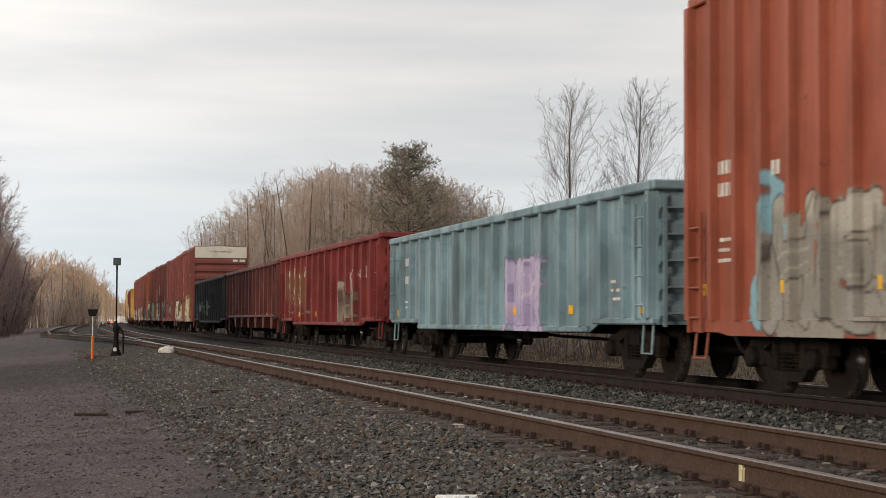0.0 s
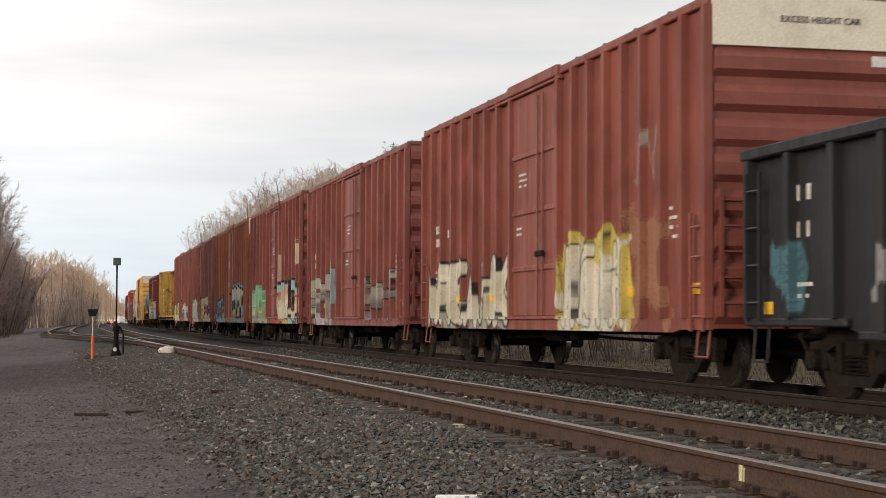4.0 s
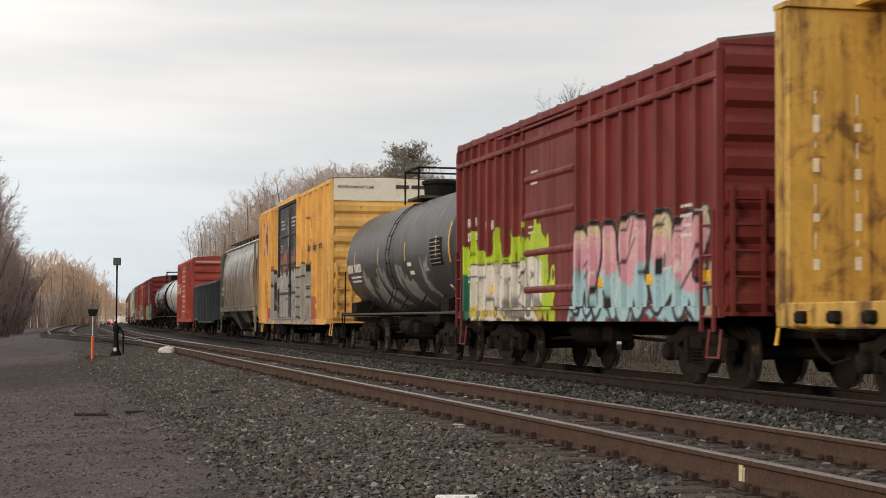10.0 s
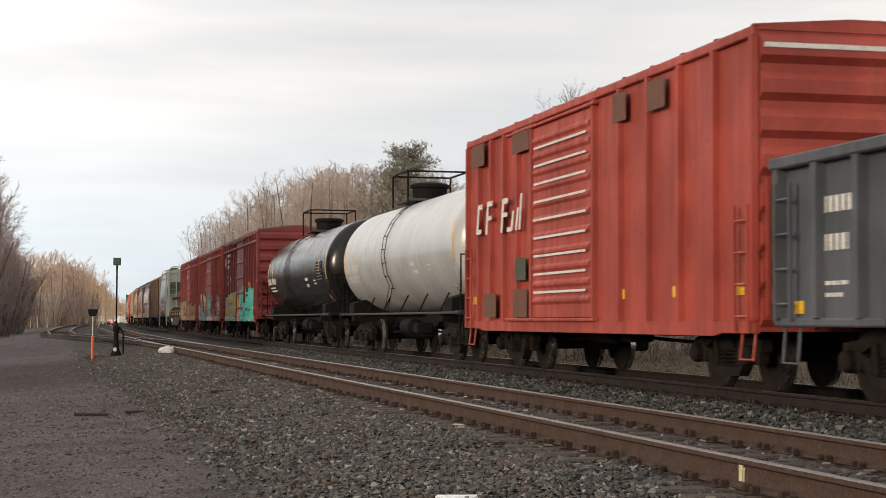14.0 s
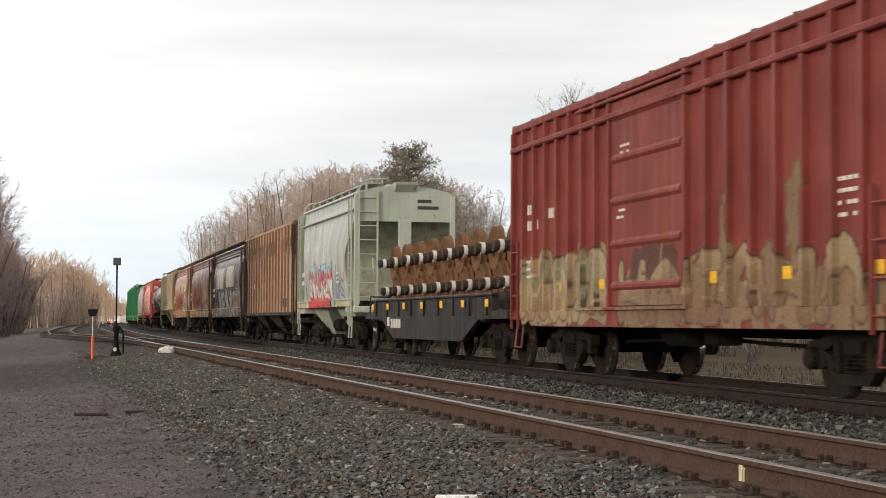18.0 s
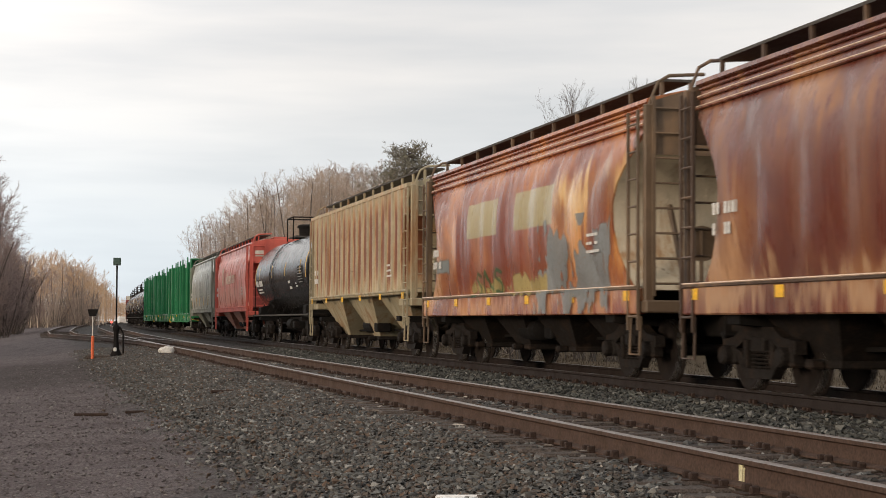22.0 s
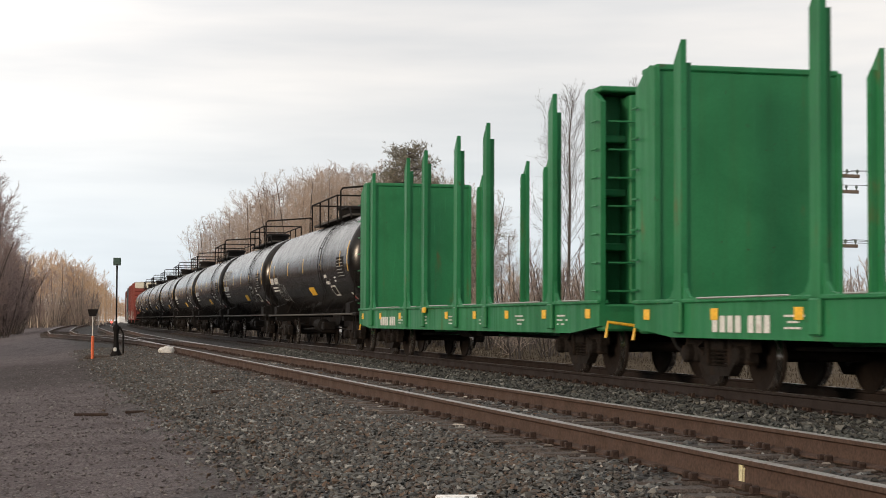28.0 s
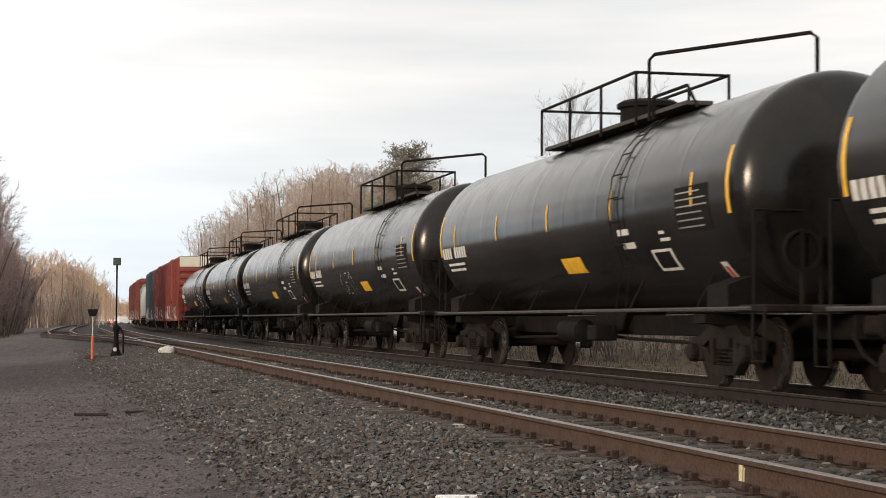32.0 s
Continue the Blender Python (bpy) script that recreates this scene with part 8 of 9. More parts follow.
def make_grass():
    """Dry grass beyond the main line and along the wood's edge."""
    rng = random.Random(31)
    m, nt, b = nodes_of("dry_grass_blades")
    g = add(nt, "ShaderNodeNewGeometry")
    link(nt, blend(nt, g.outputs["Random Per Island"], (0.050, 0.036, 0.023), (0.095, 0.069, 0.043)), b.inputs["Base Color"])
    b.inputs["Roughness"].default_value = 0.85
    vs, fs = [], []
    for _ in range(34000):
        if rng.random() < 0.8:
            s, l = -15 + 115 * rng.random() ** 1.2, -3.4 - 16 * rng.random() ** 1.3
            hh = rng.uniform(0.05, 0.17)
        else:
            s, l = 55 + 180 * rng.random(), 16 + 16 * rng.random()
            hh = rng.uniform(0.12, 0.35)
        p = along(s, l, ground_z(s, l) - 0.02)
        a, lean = rng.uniform(0, 6.28), rng.uniform(0.05, 0.5)
        w = rng.uniform(0.012, 0.03)
        n = len(vs)
        dx, dy = math.cos(a), math.sin(a)
        vs += [(p.x - dy * w, p.y + dx * w, p.z), (p.x + dy * w, p.y - dx * w, p.z), (p.x + dx * hh * lean, p.y + dy * hh * lean, p.z + hh)]
        fs.append((n, n + 1, n + 2))
    me = bpy.data.meshes.new("dry_grass")
    me.from_pydata(vs, [], fs)
    me.materials.append(m)
    tagged(new("dry_grass", me), "tufts of tall dry tan grass beyond the track", "grass", "", "stuff")


# ---------- trees ----------
M_BARK = grime("grey_bark", (0.11, 0.09, 0.078), 0.9, 0, 0.35, 4, 25, (0.08, 0.065, 0.05), 0.5, 0.4)
M_TWIG = grime("bare_twigs", (0.38, 0.30, 0.245), 0.9, 0, 0.3, 0.4, 9, (0.26, 0.20, 0.165), 0.5, 0.0)
M_TWIG2 = grime("bare_twigs_grey", (0.27, 0.215, 0.185), 0.9, 0, 0.3, 0.4, 9, (0.15, 0.11, 0.09), 0.5, 0.0)
# tan twigs with the low sun's golden light mixed into their colour
M_SUNLIT = grime("golden_twigs", (0.52, 0.36, 0.23), 0.9, 0, 0.3, 0.4, 9, (0.29, 0.19, 0.125), 0.5, 0.0)
M_PALE = grime("pale_stem", (0.55, 0.47, 0.38), 0.85, 0, 0.3, 5, 20, (0.25, 0.2, 0.15), 0.5, 0.3)
M_DARKTWIG = grime("dark_twigs", (0.10, 0.078, 0.068), 0.9, 0, 0.3, 0.4, 9, (0.05, 0.04, 0.035), 0.5, 0.0)
M_DIM = grime("purplish_twigs", (0.27, 0.205, 0.19), 0.9, 0, 0.3, 0.4, 9, (0.17, 0.125, 0.112), 0.5, 0.0)
M_NEEDLE = grime("pine_needles", (0.20, 0.18, 0.135), 0.8, 0, 0.45, 1.2, 9, (0.13, 0.10, 0.065), 0.5, 0.0)
M_BIRCH = grime("pale_bark", (0.30, 0.265, 0.225), 0.85, 0, 0.3, 5, 20, (0.12, 0.1, 0.08), 0.5, 0.3)


def bare_tree(seed, height, label, first=0.3, spread=(28, 52), reach=0.36, round_=0.7, counts=(26, 8, 4), trunk_r=0.14, multi=1, twig_m=None, bark=None, name="bare_tree", thick=1.0):
    """A straight stem, long limbs that rise from it, side twigs all along them."""
    rng = random.Random(seed)
    t = thing(name, label, "tree", "leafless trees")
    sh, tw = Shape(), Shape()
    n1, n2, n3 = counts

    def shoot(p, d, length, curve):
        q = p + d * length * 0.5 + Vector((rng.gauss(0, 0.04), rng.gauss(0, 0.04), rng.gauss(0, 0.02))) * length
        d2 = (d + Vector((rng.gauss(0, 0.1), rng.gauss(0, 0.1), curve))).normalized()
        return [p, q, q + d2 * length * 0.5]

    def aside(ax, ang):
        sd = ax.orthogonal().normalized()
        sd.rotate(Matrix.Rotation(rng.uniform(0, 6.28), 3, ax))
        return (ax * math.cos(ang) + sd * math.sin(ang)).normalized()

    for k in range(multi):
        lean = 0.02 if multi == 1 else (0.09 if height > 8 else 0.2)
        hgt = height * (1.0 if k == 0 else rng.uniform(0.7, 0.98))
        base = Vector((rng.gauss(0, 0.2), rng.gauss(0, 0.2), -0.3)) if multi > 1 else Vector((0, 0, -0.3))
        ax = Vector((rng.gauss(0, lean), rng.gauss(0, lean), 1)).normalized()
        stem = [base + ax * hgt * u + Vector((rng.gauss(0, 0.006), rng.gauss(0, 0.006), 0)) * hgt for u in (0, 0.3, 0.6, 0.85, 1.0)]
        sh.tube(stem, trunk_r, 6, 0, 0.015)
        for i in range(n1):
            u = first + (0.985 - first) * (i + rng.random()) / n1
            f = u * 4
            a = np.interp(u, [0, 0.3, 0.6, 0.85, 1.0], [0, 1, 2, 3, 4])
            q = min(int(a), 3)
            p = stem[q].lerp(stem[q + 1], a - q)
            az, tilt = rng.uniform(0, 6.28), radians(rng.uniform(*spread))
            d = Vector((math.cos(az) * math.sin(tilt), math.sin(az) * math.sin(tilt), math.cos(tilt)))
            ll = hgt * (reach * (1.0 - u) ** round_ + 0.05) * rng.uniform(0.7, 1.1)
            limb = shoot(p, d, ll, 0.15)
            tw.tube(limb, max(trunk_r * 0.27 * (1.05 - u), 0.013) * thick ** 0.6, 4, 0, 0.007 * thick)
            for j in range(n2):
                v = 0.18 + 0.8 * (j + rng.random()) / n2
                p2 = limb[0].lerp(limb[1], v * 2) if v < 0.5 else limb[1].lerp(limb[2], v * 2 - 1)
                dd = (aside((limb[2] - limb[0]).normalized(), rng.uniform(0.4, 0.95)) + Vector((0, 0, 0.15))).normalized()
                l2 = ll * (0.42 * (1 - v) + 0.16) * rng.uniform(0.6, 1.1)
                tg = shoot(p2, dd, l2, 0.12)
                tw.twig(tg, 0.012 * thick)
                for _ in range(n3):
                    w = rng.uniform(0.2, 0.98)
                    p3 = tg[0].lerp(tg[1], w * 2) if w < 0.5 else tg[1].lerp(tg[2], w * 2 - 1)
                    d3 = aside((tg[2] - tg[0]).normalized(), rng.uniform(0.4, 1.0))
                    tw.twig([p3, p3 + d3 * l2 * rng.uniform(0.3, 0.55)], 0.0095 * thick)
    part("trunk", sh, bark or M_BARK, t)
    part("crown", tw, twig_m or M_TWIG, t, "fine leafless twigs")
    return t


def pine_tree(seed, height, label):
    rng = random.Random(seed)
    t = thing("pine_tree", label, "tree")
    sh, nd = Shape(), Shape()
    sh.tube([(0, 0, -0.3), (0.1, 0, height * 0.4), (0, 0.1, height * 0.75), (0.05, 0, height)], 0.24, 7, 0, 0.03)
    vs, fs = [], []
    for k in range(170):
        u = 0.14 + 0.86 * (k / 170) ** 0.9
        z = height * u
        reach = 0.46 * height * min(1.0, (1.03 - u) / 0.62) ** 0.75 * rng.uniform(0.35, 1.08)
        a = rng.uniform(0, 6.28)
        up = rng.uniform(0.05, 0.55)
        tip = Vector((math.cos(a) * reach, math.sin(a) * reach, z + reach * up))
        st = Vector((0, 0, z))
        mid = st.lerp(tip, 0.5) - Vector((0, 0, 0.08 * reach))
        sh.tube([st, mid, tip], 0.045, 4, 0, 0.012)
        for j in range(int(18 + 7 * reach)):
            f = 0.42 + 0.64 * rng.random()
            c = st.lerp(tip, f) + Vector((rng.gauss(0, 0.26), rng.gauss(0, 0.26), rng.gauss(0.08, 0.2)))
            for q in range(5):
                dv = Vector((rng.gauss(0, 1), rng.gauss(0, 1), rng.gauss(0.5, 0.8))).normalized() * rng.uniform(0.16, 0.34)
                sd = dv.orthogonal().normalized() * 0.022
                n = len(vs)
                vs += [c - sd, c + sd, c + dv]
                fs.append((n, n + 1, n + 2))
    nd.v, nd.f, nd.m = [tuple(v) for v in vs], fs, [0] * len(fs)
    part("trunk", sh, M_BARK, t)
    part("crown", nd, M_NEEDLE, t, "dark olive needles in ragged tufts")
    return t


def make_trees():
    rng = random.Random(77)
    kinds = [bare_tree(1, 12.0, "tall leafless tree with tan twigs in the tree line", 0.26, (24, 58), 0.40, 0.42, (28, 11, 6), thick=0.75),
             bare_tree(2, 12.0, "leafless tree with a broad tan crown", 0.24, (28, 64), 0.42, 0.38, (26, 12, 6), thick=0.75),
             bare_tree(3, 12.0, "slim leafless tree with pale bark", 0.34, (22, 55), 0.30, 0.45, (26, 10, 6), 0.09, 1, None, M_BIRCH, thick=0.7),
             bare_tree(4, 12.0, "leafless tree with greyish twigs", 0.25, (28, 66), 0.38, 0.4, (26, 11, 6), 0.12, 1, M_TWIG2, thick=0.75),
             bare_tree(5, 12.0, "many-stemmed leafless tree with tan twigs", 0.2, (25, 62), 0.32, 0.4, (14, 10, 6), 0.08, 3, thick=0.7)]
    dim = [bare_tree(41, 12.0, "leafless tree with dark purplish-grey twigs", 0.14, (28, 66), 0.40, 0.4, (28, 12, 7), 0.13, 1, M_DIM, M_DARKTWIG),
           bare_tree(42, 12.0, "dark many-stemmed leafless tree", 0.1, (25, 62), 0.36, 0.4, (18, 11, 7), 0.09, 3, M_DIM, M_DARKTWIG)]
    sunlit = [bare_tree(31, 12.0, "slim pale-stemmed tree, low sunlight tinted into its tan twigs", 0.3, (22, 58), 0.32, 0.45, (24, 10, 6), 0.13, 1, M_SUNLIT, M_PALE),
            bare_tree(32, 12.0, "tall pale-stemmed tree with tan twigs", 0.4, (22, 50), 0.28, 0.5, (24, 10, 6), 0.12, 1, M_SUNLIT, M_PALE),
            bare_tree(33, 12.0, "pale-stemmed tree with a rounded tan crown", 0.22, (30, 66), 0.36, 0.4, (24, 11, 6), 0.13, 1, M_SUNLIT, M_BIRCH)]
    bushes = [bare_tree(11, 4.5, "bare brown thicket shrub", 0.1, (15, 45), 0.4, 0.6, (9, 6, 3), 0.03, 6, M_TWIG2, None, "shrub"),
              bare_tree(12, 4.5, "bare tan thicket shrub", 0.1, (20, 50), 0.4, 0.5, (8, 6, 3), 0.03, 7, M_TWIG, None, "shrub"),
              bare_tree(13, 4.5, "bare grey-brown thicket shrub", 0.1, (15, 45), 0.45, 0.6, (9, 6, 3), 0.035, 5, M_TWIG2, None, "shrub")]
    dim_bush = bare_tree(14, 4.5, "dense dark thicket shrub", 0.08, (15, 55), 0.45, 0.5, (12, 8, 5), 0.035, 7, M_DIM, M_DARKTWIG, "shrub")
    for b in bushes + [dim_bush]:
        tagged(b, "", "shrub", "bare shrubs")
    used, tops = set(), {}

    def put(kind, px, d, height, z=-0.6, native=12.0):
        if kind.name not in tops:
            tops[kind.name] = max(v.co.z for c in kind.children for v in c.data.vertices)
        k = height / tops[kind.name]
        m = Matrix.Translation(((px - 784) / 3048.3 * d, d, z)) @ Matrix.Rotation(rng.uniform(0, 6.28), 4, "Z") @ Matrix.Scale(k, 4)
        if kind.name in used:
            ob = copy_thing(kind, m)
            ob.matrix_basis = m
        else:
            used.add(kind.name)
            kind.matrix_basis = m
            ob = kind
        return ob

    def tall(d, ytop):
        return ((567 - ytop) / 3048.3 * d + 1.5) * 1.0

    # behind the train
    line_x, line_d, line_y = [330, 370, 420, 470, 540, 620, 700, 780, 870], [270, 225, 188, 165, 146, 134, 130, 128, 126], [425, 385, 355, 315, 292, 278, 285, 300, 345]
    for k in range(104):
        px = 352 + 512 * (k + rng.random()) / 104
        d = float(np.interp(px, line_x, line_d)) + rng.uniform(-6, 26)
        y = float(np.interp(px, line_x, line_y)) + rng.uniform(-3, 24)
        put(rng.choice(kinds), px, d, tall(d, y))
    pine = pine_tree(5, 12.4, "ragged dark green pine among bare trees")
    d = 118
    used.add(pine.name)
    pine.matrix_basis = Matrix.Translation(((722 - 784) / 3048.3 * d, d, -0.6)) @ Matrix.Scale(tall(d, 246) / 13.0, 4)
    t1 = bare_tree(21, 12.0, "tall slender leafless tree standing alone", 0.24, (16, 40), 0.46, 0.62, (54, 9, 4), 0.10, 1, M_DARKTWIG, None, "bare_tree", 0.55)
    t2 = bare_tree(22, 12.0, "tall leafless tree with upright limbs", 0.24, (16, 40), 0.48, 0.62, (54, 9, 4), 0.11, 1, M_DARKTWIG, None, "bare_tree", 0.55)
    put(t1, 1003, 100, tall(100, 134))
    put(t2, 1128, 98, tall(98, 130))
    for px, d, y in ((905, 135, 400), (940, 128, 415), (985, 120, 425), (1060, 118, 420), (1170, 112, 415), (1215, 120, 425)):
        put(rng.choice(kinds), px, d, tall(d, y))
    for k in range(64):
        px = 860 + 800 * (k + rng.random()) / 64
        d = rng.uniform(72, 125)
        y = float(np.interp(px, [860, 1000, 1200, 1330, 1450, 1568, 1660], [430, 440, 430, 425, 455, 440, 430])) + rng.uniform(-8, 45)
        put(rng.choice(bushes), px, d, tall(d, y), -0.75, 4.5)
    for k in range(34):
        px = 320 + 560 * (k + rng.random()) / 34
        d = float(np.interp(px, line_x, line_d)) - rng.uniform(2, 14)
        put(rng.choice(bushes), px, d, rng.uniform(3, 6), -0.6, 4.5)
    # on the siding's side: a near clump at the edge and the wood beyond
    for px, d, y in ((-95, 120, 225), (-60, 128, 245), (-38, 132, 265), (-18, 140, 300), (-75, 150, 250), (-2, 150, 355), (-30, 118, 330), (22, 165, 430), (-50, 140, 270), (5, 160, 400), (-22, 125, 290), (-45, 120, 300), (-12, 136, 345), (14, 170, 425)):
        put(rng.choice(dim), px, d, tall(d, y))
    for k in range(70):
        px = -20 + 188 * (k + rng.random()) / 62
        d = rng.uniform(250, 345)
        y = float(np.interp(px, [0, 60, 100, 150, 175], [440, 445, 440, 455, 480])) + rng.uniform(-4, 22)
        put(rng.choice(sunlit), px, d, tall(d, y))
    for k in range(54):
        px = -40 + 205 * (k + rng.random()) / 54
        d = rng.uniform(150, 250) if px < 40 else rng.uniform(235, 300)
        put(rng.choice(bushes), px, d, rng.uniform(3.5, 7), -0.6, 4.5)
    for k in range(22):
        px = -90 + 126 * (k + rng.random()) / 22
        put(dim_bush, px, rng.uniform(118, 165), rng.uniform(4.5, 8.0), -0.6, 4.5)
    for px, d, y in ((28, 252, 452), (48, 256, 470), (70, 250, 458), (92, 255, 474), (112, 248, 462), (132, 252, 470), (150, 258, 478)):
        put(rng.choice(dim), px, d, tall(d, y))
    # the same wood goes on along the lot's edge, beside the camera
    for k in range(84):
        a = radians(-20 - 36 * (k + rng.random()) / 84)
        d = rng.uniform(60, 84)
        x, y = d * math.sin(a), d * math.cos(a)
        put(rng.choice(kinds), 784 + 3048.3 * x / y, y, rng.uniform(13, 17))
        if k % 3:
            put(rng.choice(bushes), 784 + 3048.3 * (x - 2) / y, y - 3, rng.uniform(4.5, 7), -0.6, 4.5)
    # the far wood that closes the view down the line
    fw = Shape()
    for k in range(90):
        px = 120 + 200 * (k + rng.random()) / 90
        d = rng.uniform(470, 700)
        hgt = tall(d, float(np.interp(px, [120, 150, 185, 215, 320], [455, 470, 500, 525, 532])) + rng.uniform(0, 14))
        b = Vector(((px - 784) / 3048.3 * d, d, -0.3))
        fw.tube([b, b + Vector((rng.gauss(0, 0.2), 0, hgt * 0.9))], 0.16, 5, 0, 0.05)
        for _ in range(70):
            p = b + Vector((0, 0, hgt * rng.uniform(0.12, 0.88)))
            dv = Vector((rng.gauss(0, 0.6), rng.gauss(0, 0.6), rng.uniform(0.2, 1))).normalized() * rng.uniform(0.8, 2.6)
            fw.twig([p, p + dv * 0.5 + Vector((rng.gauss(0, 0.1), 0, 0)), p + dv], 0.06)
    solid("far_wood", fw, M_SUNLIT, "far leafless wood that closes the view down the line", "trees", "", "stuff")


# ---------- lineside things ----------
M_POLE = grime("weathered_pole", (0.15, 0.115, 0.09), 0.9, 0, 0.3, 3, 30, bump_amt=0.4)
M_GREENSIGN = grime("dark_green_enamel", (0.025, 0.06, 0.05), 0.5)
M_ORANGE = grime("orange_marker", (0.62, 0.12, 0.04), 0.6, dirt_amt=0.2)
M_ROCK = grime("pale_rock", (0.52, 0.51, 0.48), 0.9, 0, 0.2, 4, 20, (0.25, 0.22, 0.2), 0.5, 0.6)
M_WIRE = plain("dark_wire", (0.03, 0.03, 0.03))
M_GLASSY = plain("insulator", (0.12, 0.16, 0.15), 0.25)


def utility_pole(px, d, height, arms, label):
    x, y = (px - 784) / 3048.3 * d, d
    t = thing("utility_pole", label, "utility pole", "pole line", pose(x, y, -0.9, 0, 0.8, 12))
    part("pole", Shape().tube([(0, 0, -0.4), (0, 0, height)], 0.15, 10, 0, 0.10), M_POLE, t, smooth=True)
    for z, half in arms:
        arm = part("crossarm", Shape().cbox(-half, half, -0.16, -0.06, z - 0.06, z + 0.06, 0.015), M_POLE, t)
        for sg in (1, -1):
            part("brace", Shape().tube([(sg * half * 0.5, -0.12, z - 0.04), (0, -0.1, z - 0.5)], 0.02, 5), M_POLE, arm)
        for k in range(8):
            u = -half + 0.08 + (2 * half - 0.16) * k / 7
            if abs(u) > 0.2 and (k * 7 + int(z * 10)) % 5:
                part("insulator", Shape().lathe([(z + 0.06, 0.02), (z + 0.12, 0.025), (z + 0.14, 0.055), (z + 0.20, 0.05), (z + 0.24, 0.02)], "z", 8, (u, -0.11, 0)), M_GLASSY, arm)
    return t, Vector((x, y, -0.9))


def lot_z(x, y):
    """The ground's height at a place."""
    s = (y - 14.0) / math.cos(0.225)
    for _ in range(6):
        p, h = along(s), heading(s)
        s += (x - p.x) * math.sin(h) + (y - p.y) * math.cos(h)
    p, h = along(s), heading(s)
    l = -(x - p.x) * math.cos(h) + (y - p.y) * math.sin(h)
    return p.z + ground_z(s, l) + 0.05 * noise.noise((x * 0.6, y * 0.6, 0)) + 0.02 * noise.noise((x * 2.5, y * 2.5, 3))


def make_lineside():
    arms = [(height_, half) for height_, half in ((6.95, 1.45), (6.40, 1.42), (4.50, 1.40))]
    p1, b1 = utility_pole(1447, 60, 7.35, arms, "weathered wooden pole with three crossarms and insulators")
    p2, b2 = utility_pole(996, 215, 8.6, [(8.2, 1.4), (7.5, 1.4)], "distant wooden pole with two crossarms")
    p3, b3 = utility_pole(3600, 34, 7.35, arms, "weathered wooden pole with three crossarms")
    w = Shape()
    for z, u in ((7.1, -1.2), (7.1, 1.2), (6.6, 0.9), (4.7, -1.0), (4.7, 0.4), (4.7, 1.2)):
        for a, b, sag in ((b1, b2, 1.6), (b1, b3, 0.7)):
            pts = []
            for k in range(13):
                f = k / 12
                pts.append(a.lerp(b, f) + Vector((u * 0.98, -0.11, z - sag * 4 * f * (1 - f))))
            w.tube(pts, 0.012, 4)
    ob = solid("pole_wires", w, M_WIRE, "thin dark wires strung between the poles", "wire")
    # switch stand
    st = thing("switch_stand", "tall black switch stand with a dark green square target", "switch stand", "", pose(-10.19, 53.83, lot_z(-10.19, 53.83), 0, 0, 0))
    part("base", Shape().lathe([(0.0, 0.20), (0.10, 0.17), (0.24, 0.10), (0.50, 0.075), (0.80, 0.085), (0.86, 0.11), (0.95, 0.10), (1.02, 0.05)], "z", 14), M_BLACK, st, smooth=True)
    part("tie", Shape().cbox(-0.95, 1.6, -0.12, 0.12, -0.06, 0.05, 0.02), M_TIE, st, "dark headblock timber")
    part("mast", Shape().tube([(0, 0, 1.0), (0, 0, 2.9)], 0.028, 8), M_BLACK, st)
    part("target", Shape().cbox(-0.12, 0.12, -0.015, 0.015, 2.86, 3.10, 0.01), M_GREENSIGN, st, "dark green square target plate")
    part("lever", Shape().tube([(0.12, -0.1, 0.95), (0.24, -0.12, 0.75), (0.25, -0.12, 0.12)], 0.03, 6), M_BLACK, st)
    part("lock", Shape().cbox(-0.05, 0.05, -0.2, -0.14, 0.18, 0.3, 0.02), M_WHITE, st)
    mk = thing("derail_marker", "orange post with a black flared target on top", "track marker", "", pose(-10.9, 53.7, lot_z(-10.9, 53.7)))
    part("post", Shape().tube([(0, 0, 0), (0, 0, 0.75)], 0.05, 8), M_ORANGE, mk, "orange painted lower post")
    part("rod", Shape().tube([(0, 0, 0.75), (0, 0, 1.4)], 0.02, 6), M_STEEL, mk)
    part("target", Shape().prism([(-0.10, 1.36), (0.10, 1.36), (0.16, 1.58), (-0.16, 1.58)], -0.05, 0.05), M_BLACK, mk)
    rng = random.Random(9)
    bm = bmesh.new()
    bmesh.ops.create_icosphere(bm, subdivisions=3, radius=1)
    for v in bm.verts:
        k = 1 + 0.22 * noise.noise(v.co * 1.6) + 0.08 * noise.noise(v.co * 4)
        v.co = Vector((v.co.x * 0.27 * k, v.co.y * 0.22 * k, max(v.co.z, -0.6) * 0.17 * k))
    me = bpy.data.meshes.new("boulder")
    bm.to_mesh(me)
    bm.free()
    me.materials.append(M_ROCK)
    rk = tagged(new("boulder", me), "pale grey-white boulder beside the siding", "rock")
    rk.location = (-8.46, 53.0, lot_z(-8.46, 53.0) + 0.06)
    fs = thing("distance_sign", "small white round sign on a thin post", "sign", "", pose(-60.2, 276, -0.35))
    part("post", Shape().tube([(0, 0, 0), (0, 0, 2.5)], 0.05, 6), M_STEEL, fs)
    part("plate", Shape().lathe([(-0.08, 0.28), (-0.05, 0.28)], "y", 14, (0, 0, 2.5)), M_WHITE, fs)
    # the white board at the lens's foot and odds and ends on the lot
    bd = thing("white_board", "white plastic board lying on the ballast", "board", "", pose(0.12, 11.45, lot_z(0.12, 11.45) - 0.01, 0, 0, 4))
    part("panel", Shape().cbox(-0.145, 0.145, -0.25, 0.05, 0.0, 0.05, 0.02), plain("white_plastic", (0.75, 0.75, 0.74), 0.4), bd)
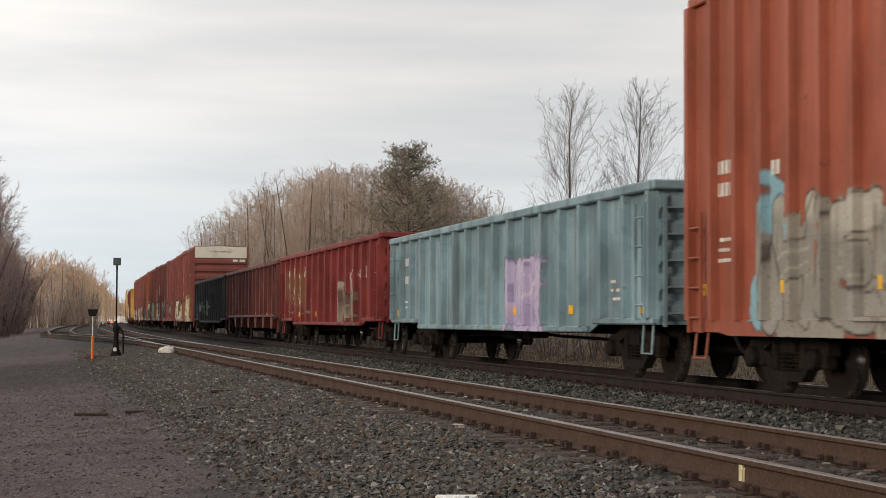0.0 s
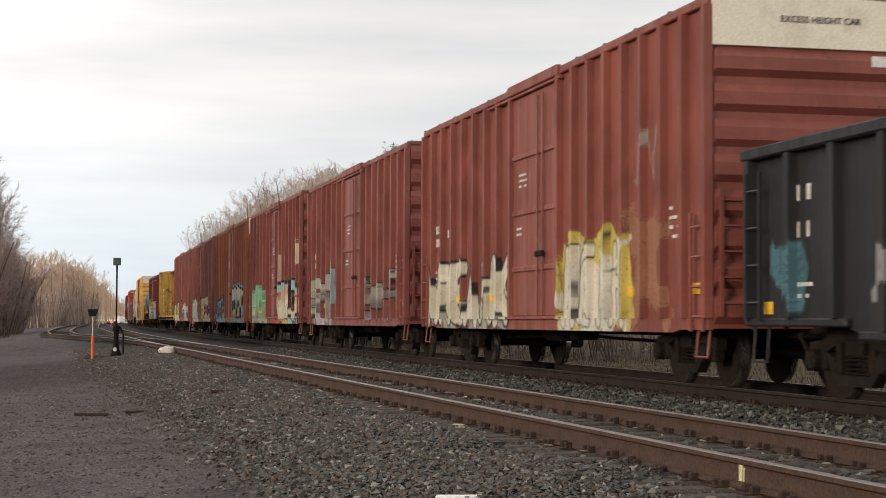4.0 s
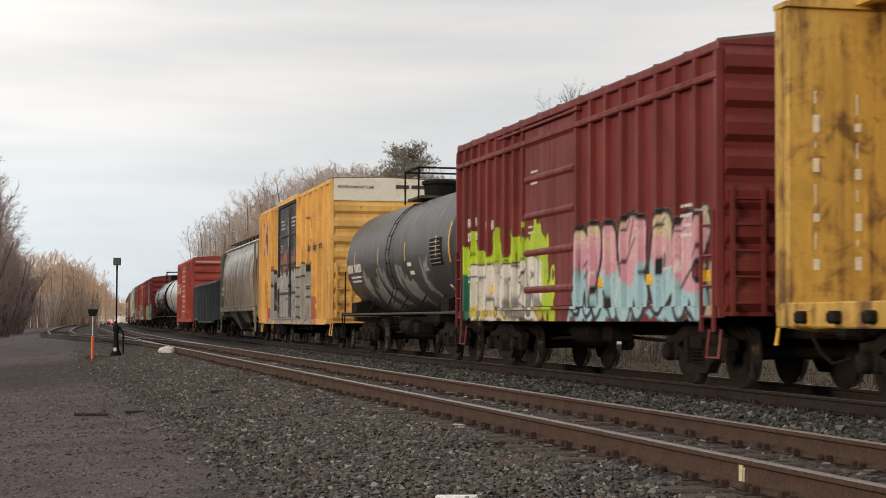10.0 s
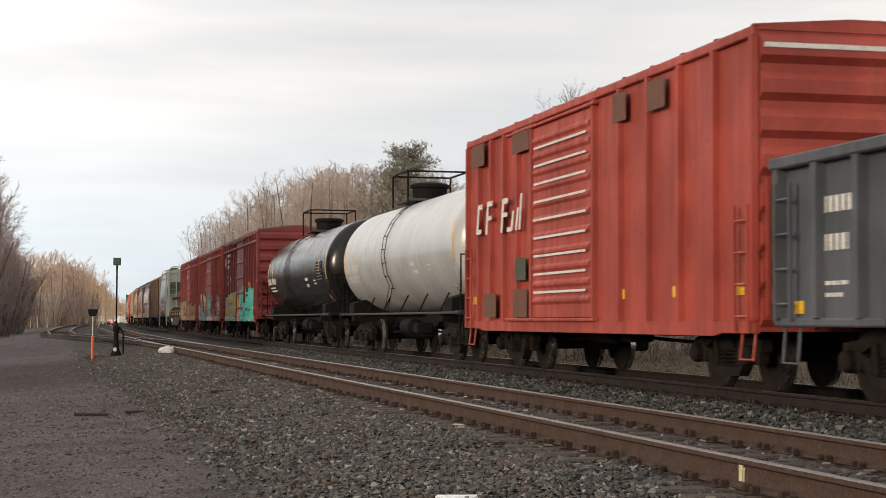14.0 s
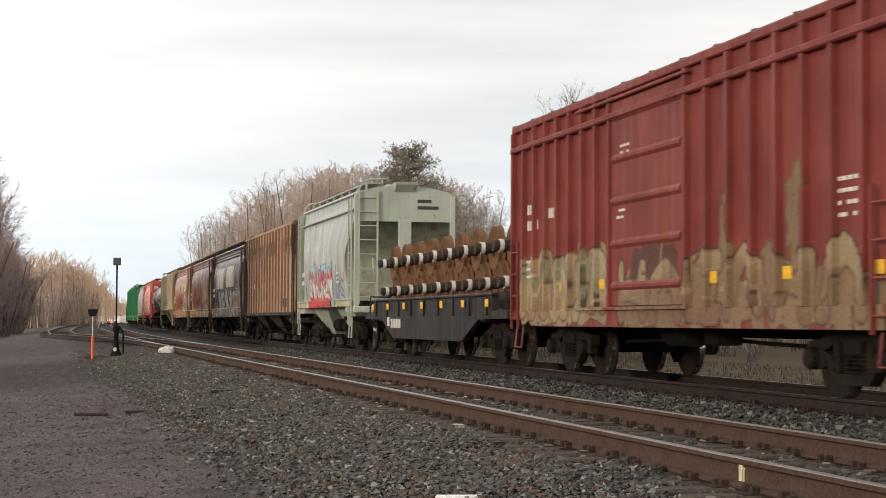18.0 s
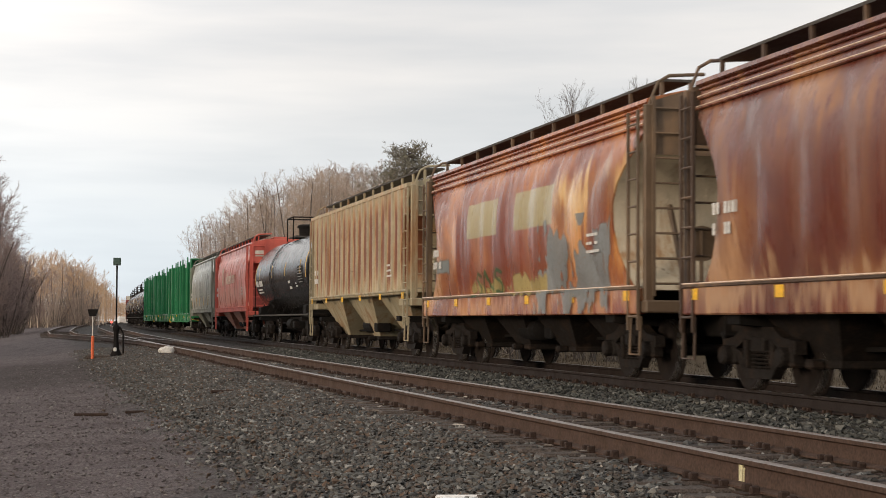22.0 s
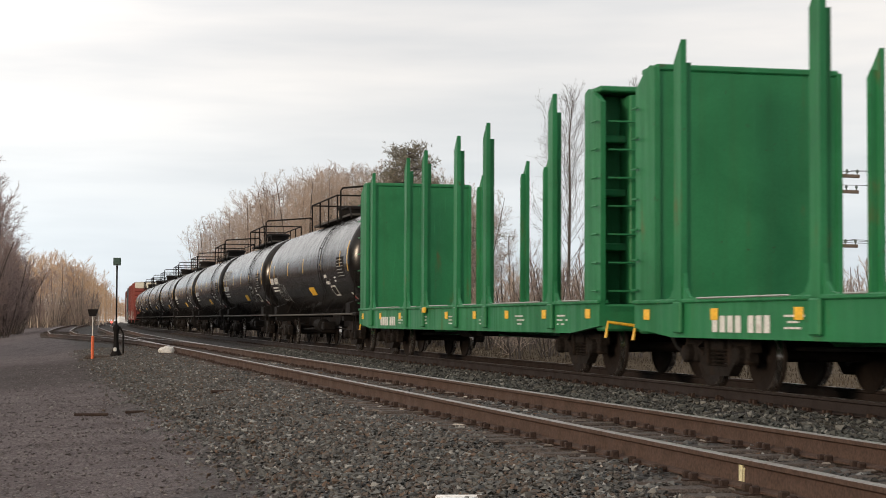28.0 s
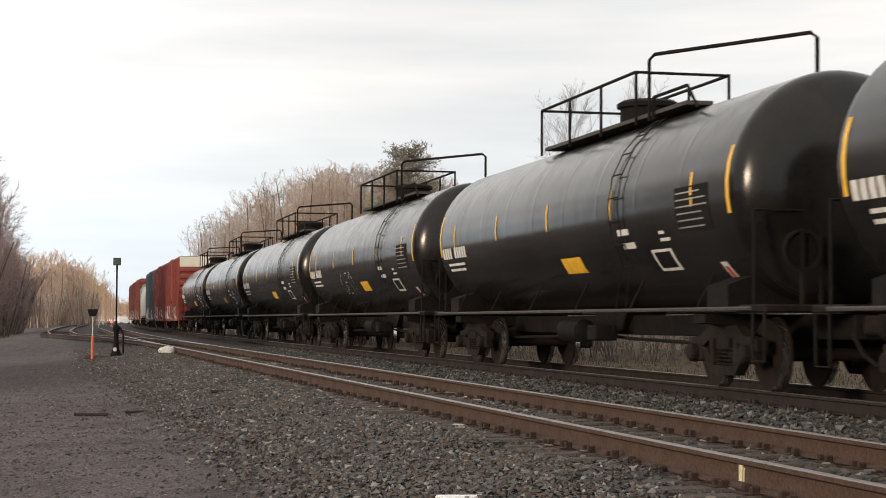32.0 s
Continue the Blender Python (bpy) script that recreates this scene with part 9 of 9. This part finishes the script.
    part("rim", Shape().cbox(-0.16, 0.16, 0.05, 0.08, 0.0, 0.062, 0.01), plain("white_plastic_rim", (0.7, 0.7, 0.7), 0.4), bd)
    for x, y, l, a in ((-5.2, 25.6, 0.5, 8), (-4.6, 26.0, 0.35, 20), (-3.4, 27.2, 0.5, 14)):
        pl = solid("plank", Shape().cbox(-l / 2, l / 2, -0.05, 0.05, 0, 0.045, 0.01), M_SPIKE, "short dark scrap of timber on the gravel", "plank", "scraps of wood")
        pl.matrix_basis = pose(x, y, lot_z(x, y), 0, 0, a)
    # paint mark on the siding's near rail
    p = along(-1.75, siding_lat(-1.75) + 0.7545 + 0.0125, 0.023)
    h = heading(-1.75)
    mark = solid("paint_mark", Shape().box(-0.028, 0.028, -0.004, 0.004, -0.15, -0.045).box(-0.06, -0.03, -0.004, 0.004, -0.075, -0.06).box(-0.055, -0.047, -0.004, 0.004, -0.15, -0.06), grime("yellow_white_paint", (0.62, 0.58, 0.36), 0.7), "dab of pale yellow paint on the rail's web", "paint mark")
    mark.matrix_basis = Matrix.Translation(p) @ Matrix.Rotation(math.pi / 2 - h, 4, "Z")
    # far down the line: a white van and a red signal lamp
    van = thing("work_van", "white work van parked far down the line", "van", "", pose(-74.5, 402, -0.25, 0, 0, 20))
    mv = plain("van_white", (0.8, 0.8, 0.78), 0.4)
    part("body", Shape().cbox(-1.2, 1.0, -0.9, 0.9, 0.4, 2.0, 0.15), mv, van)
    part("cab", Shape().cbox(1.0, 1.9, -0.85, 0.85, 0.4, 1.5, 0.2), mv, van)
    for x in (-0.8, 1.2):
        for y in (-0.85, 0.85):
            part("wheel", Shape().lathe([(-0.1, 0.36), (0.1, 0.36)], "y", 12, (x, y, 0.36)), M_BLACK, van)
    sg = thing("signal_lamp", "low red signal lamp on a short post", "signal", "", pose(-66.3, 345, -0.3))
    ml, nt, b = nodes_of("red_lamp_glow")
    b.inputs["Base Color"].default_value = (0.5, 0.02, 0.02, 1)
    b.inputs["Emission Color"].default_value = (1, 0.08, 0.06, 1)
    b.inputs["Emission Strength"].default_value = 3.0
    part("post", Shape().tube([(0, 0, 0), (0, 0, 0.7)], 0.06, 6), M_BLACK, sg)
    part("lamp", Shape().lathe([(-0.12, 0.16), (-0.06, 0.22), (0.06, 0.22)], "y", 12, (0, 0, 0.8)), ml, sg)


make_stones()
make_grass()
make_trees()
make_lineside()

# ---------- movement ----------
def car_pose(front, rear, t):
    """Where a car stands at t seconds: its two bogies on the rails."""
    mid, half = (front + rear) / 2 - travel(t), (rear - front) / 2 - 2.0
    a, b = along(mid - half), along(mid + half)
    d = a - b
    c = (a + b) / 2
    return pose(c.x, c.y, c.z, 0, 0, math.degrees(math.atan2(d.y, d.x)))


def motions():
    for car, front, rear in CARS:
        walk(car, [(t, car_pose(front, rear, t)) for t in range(0, 33, 2)])
    # all wheelsets roll alike: two sets of keys, one for each axle of a bogie
    first = {}
    for k, w in WHEELS:
        if k not in first:
            x = w.location.x
            walk(w, [(n / FPS, pose(x, 0, WR) @ Matrix.Rotation(travel(n / FPS) / WR, 4, "Y")) for n in range(0, 961)])
            first[k] = w
        else:
            w.rotation_mode = "QUATERNION"
            keys = w.animation_data_create()
            keys.action = first[k].animation_data.action
            keys.action_slot = first[k].animation_data.action_slot


motions()
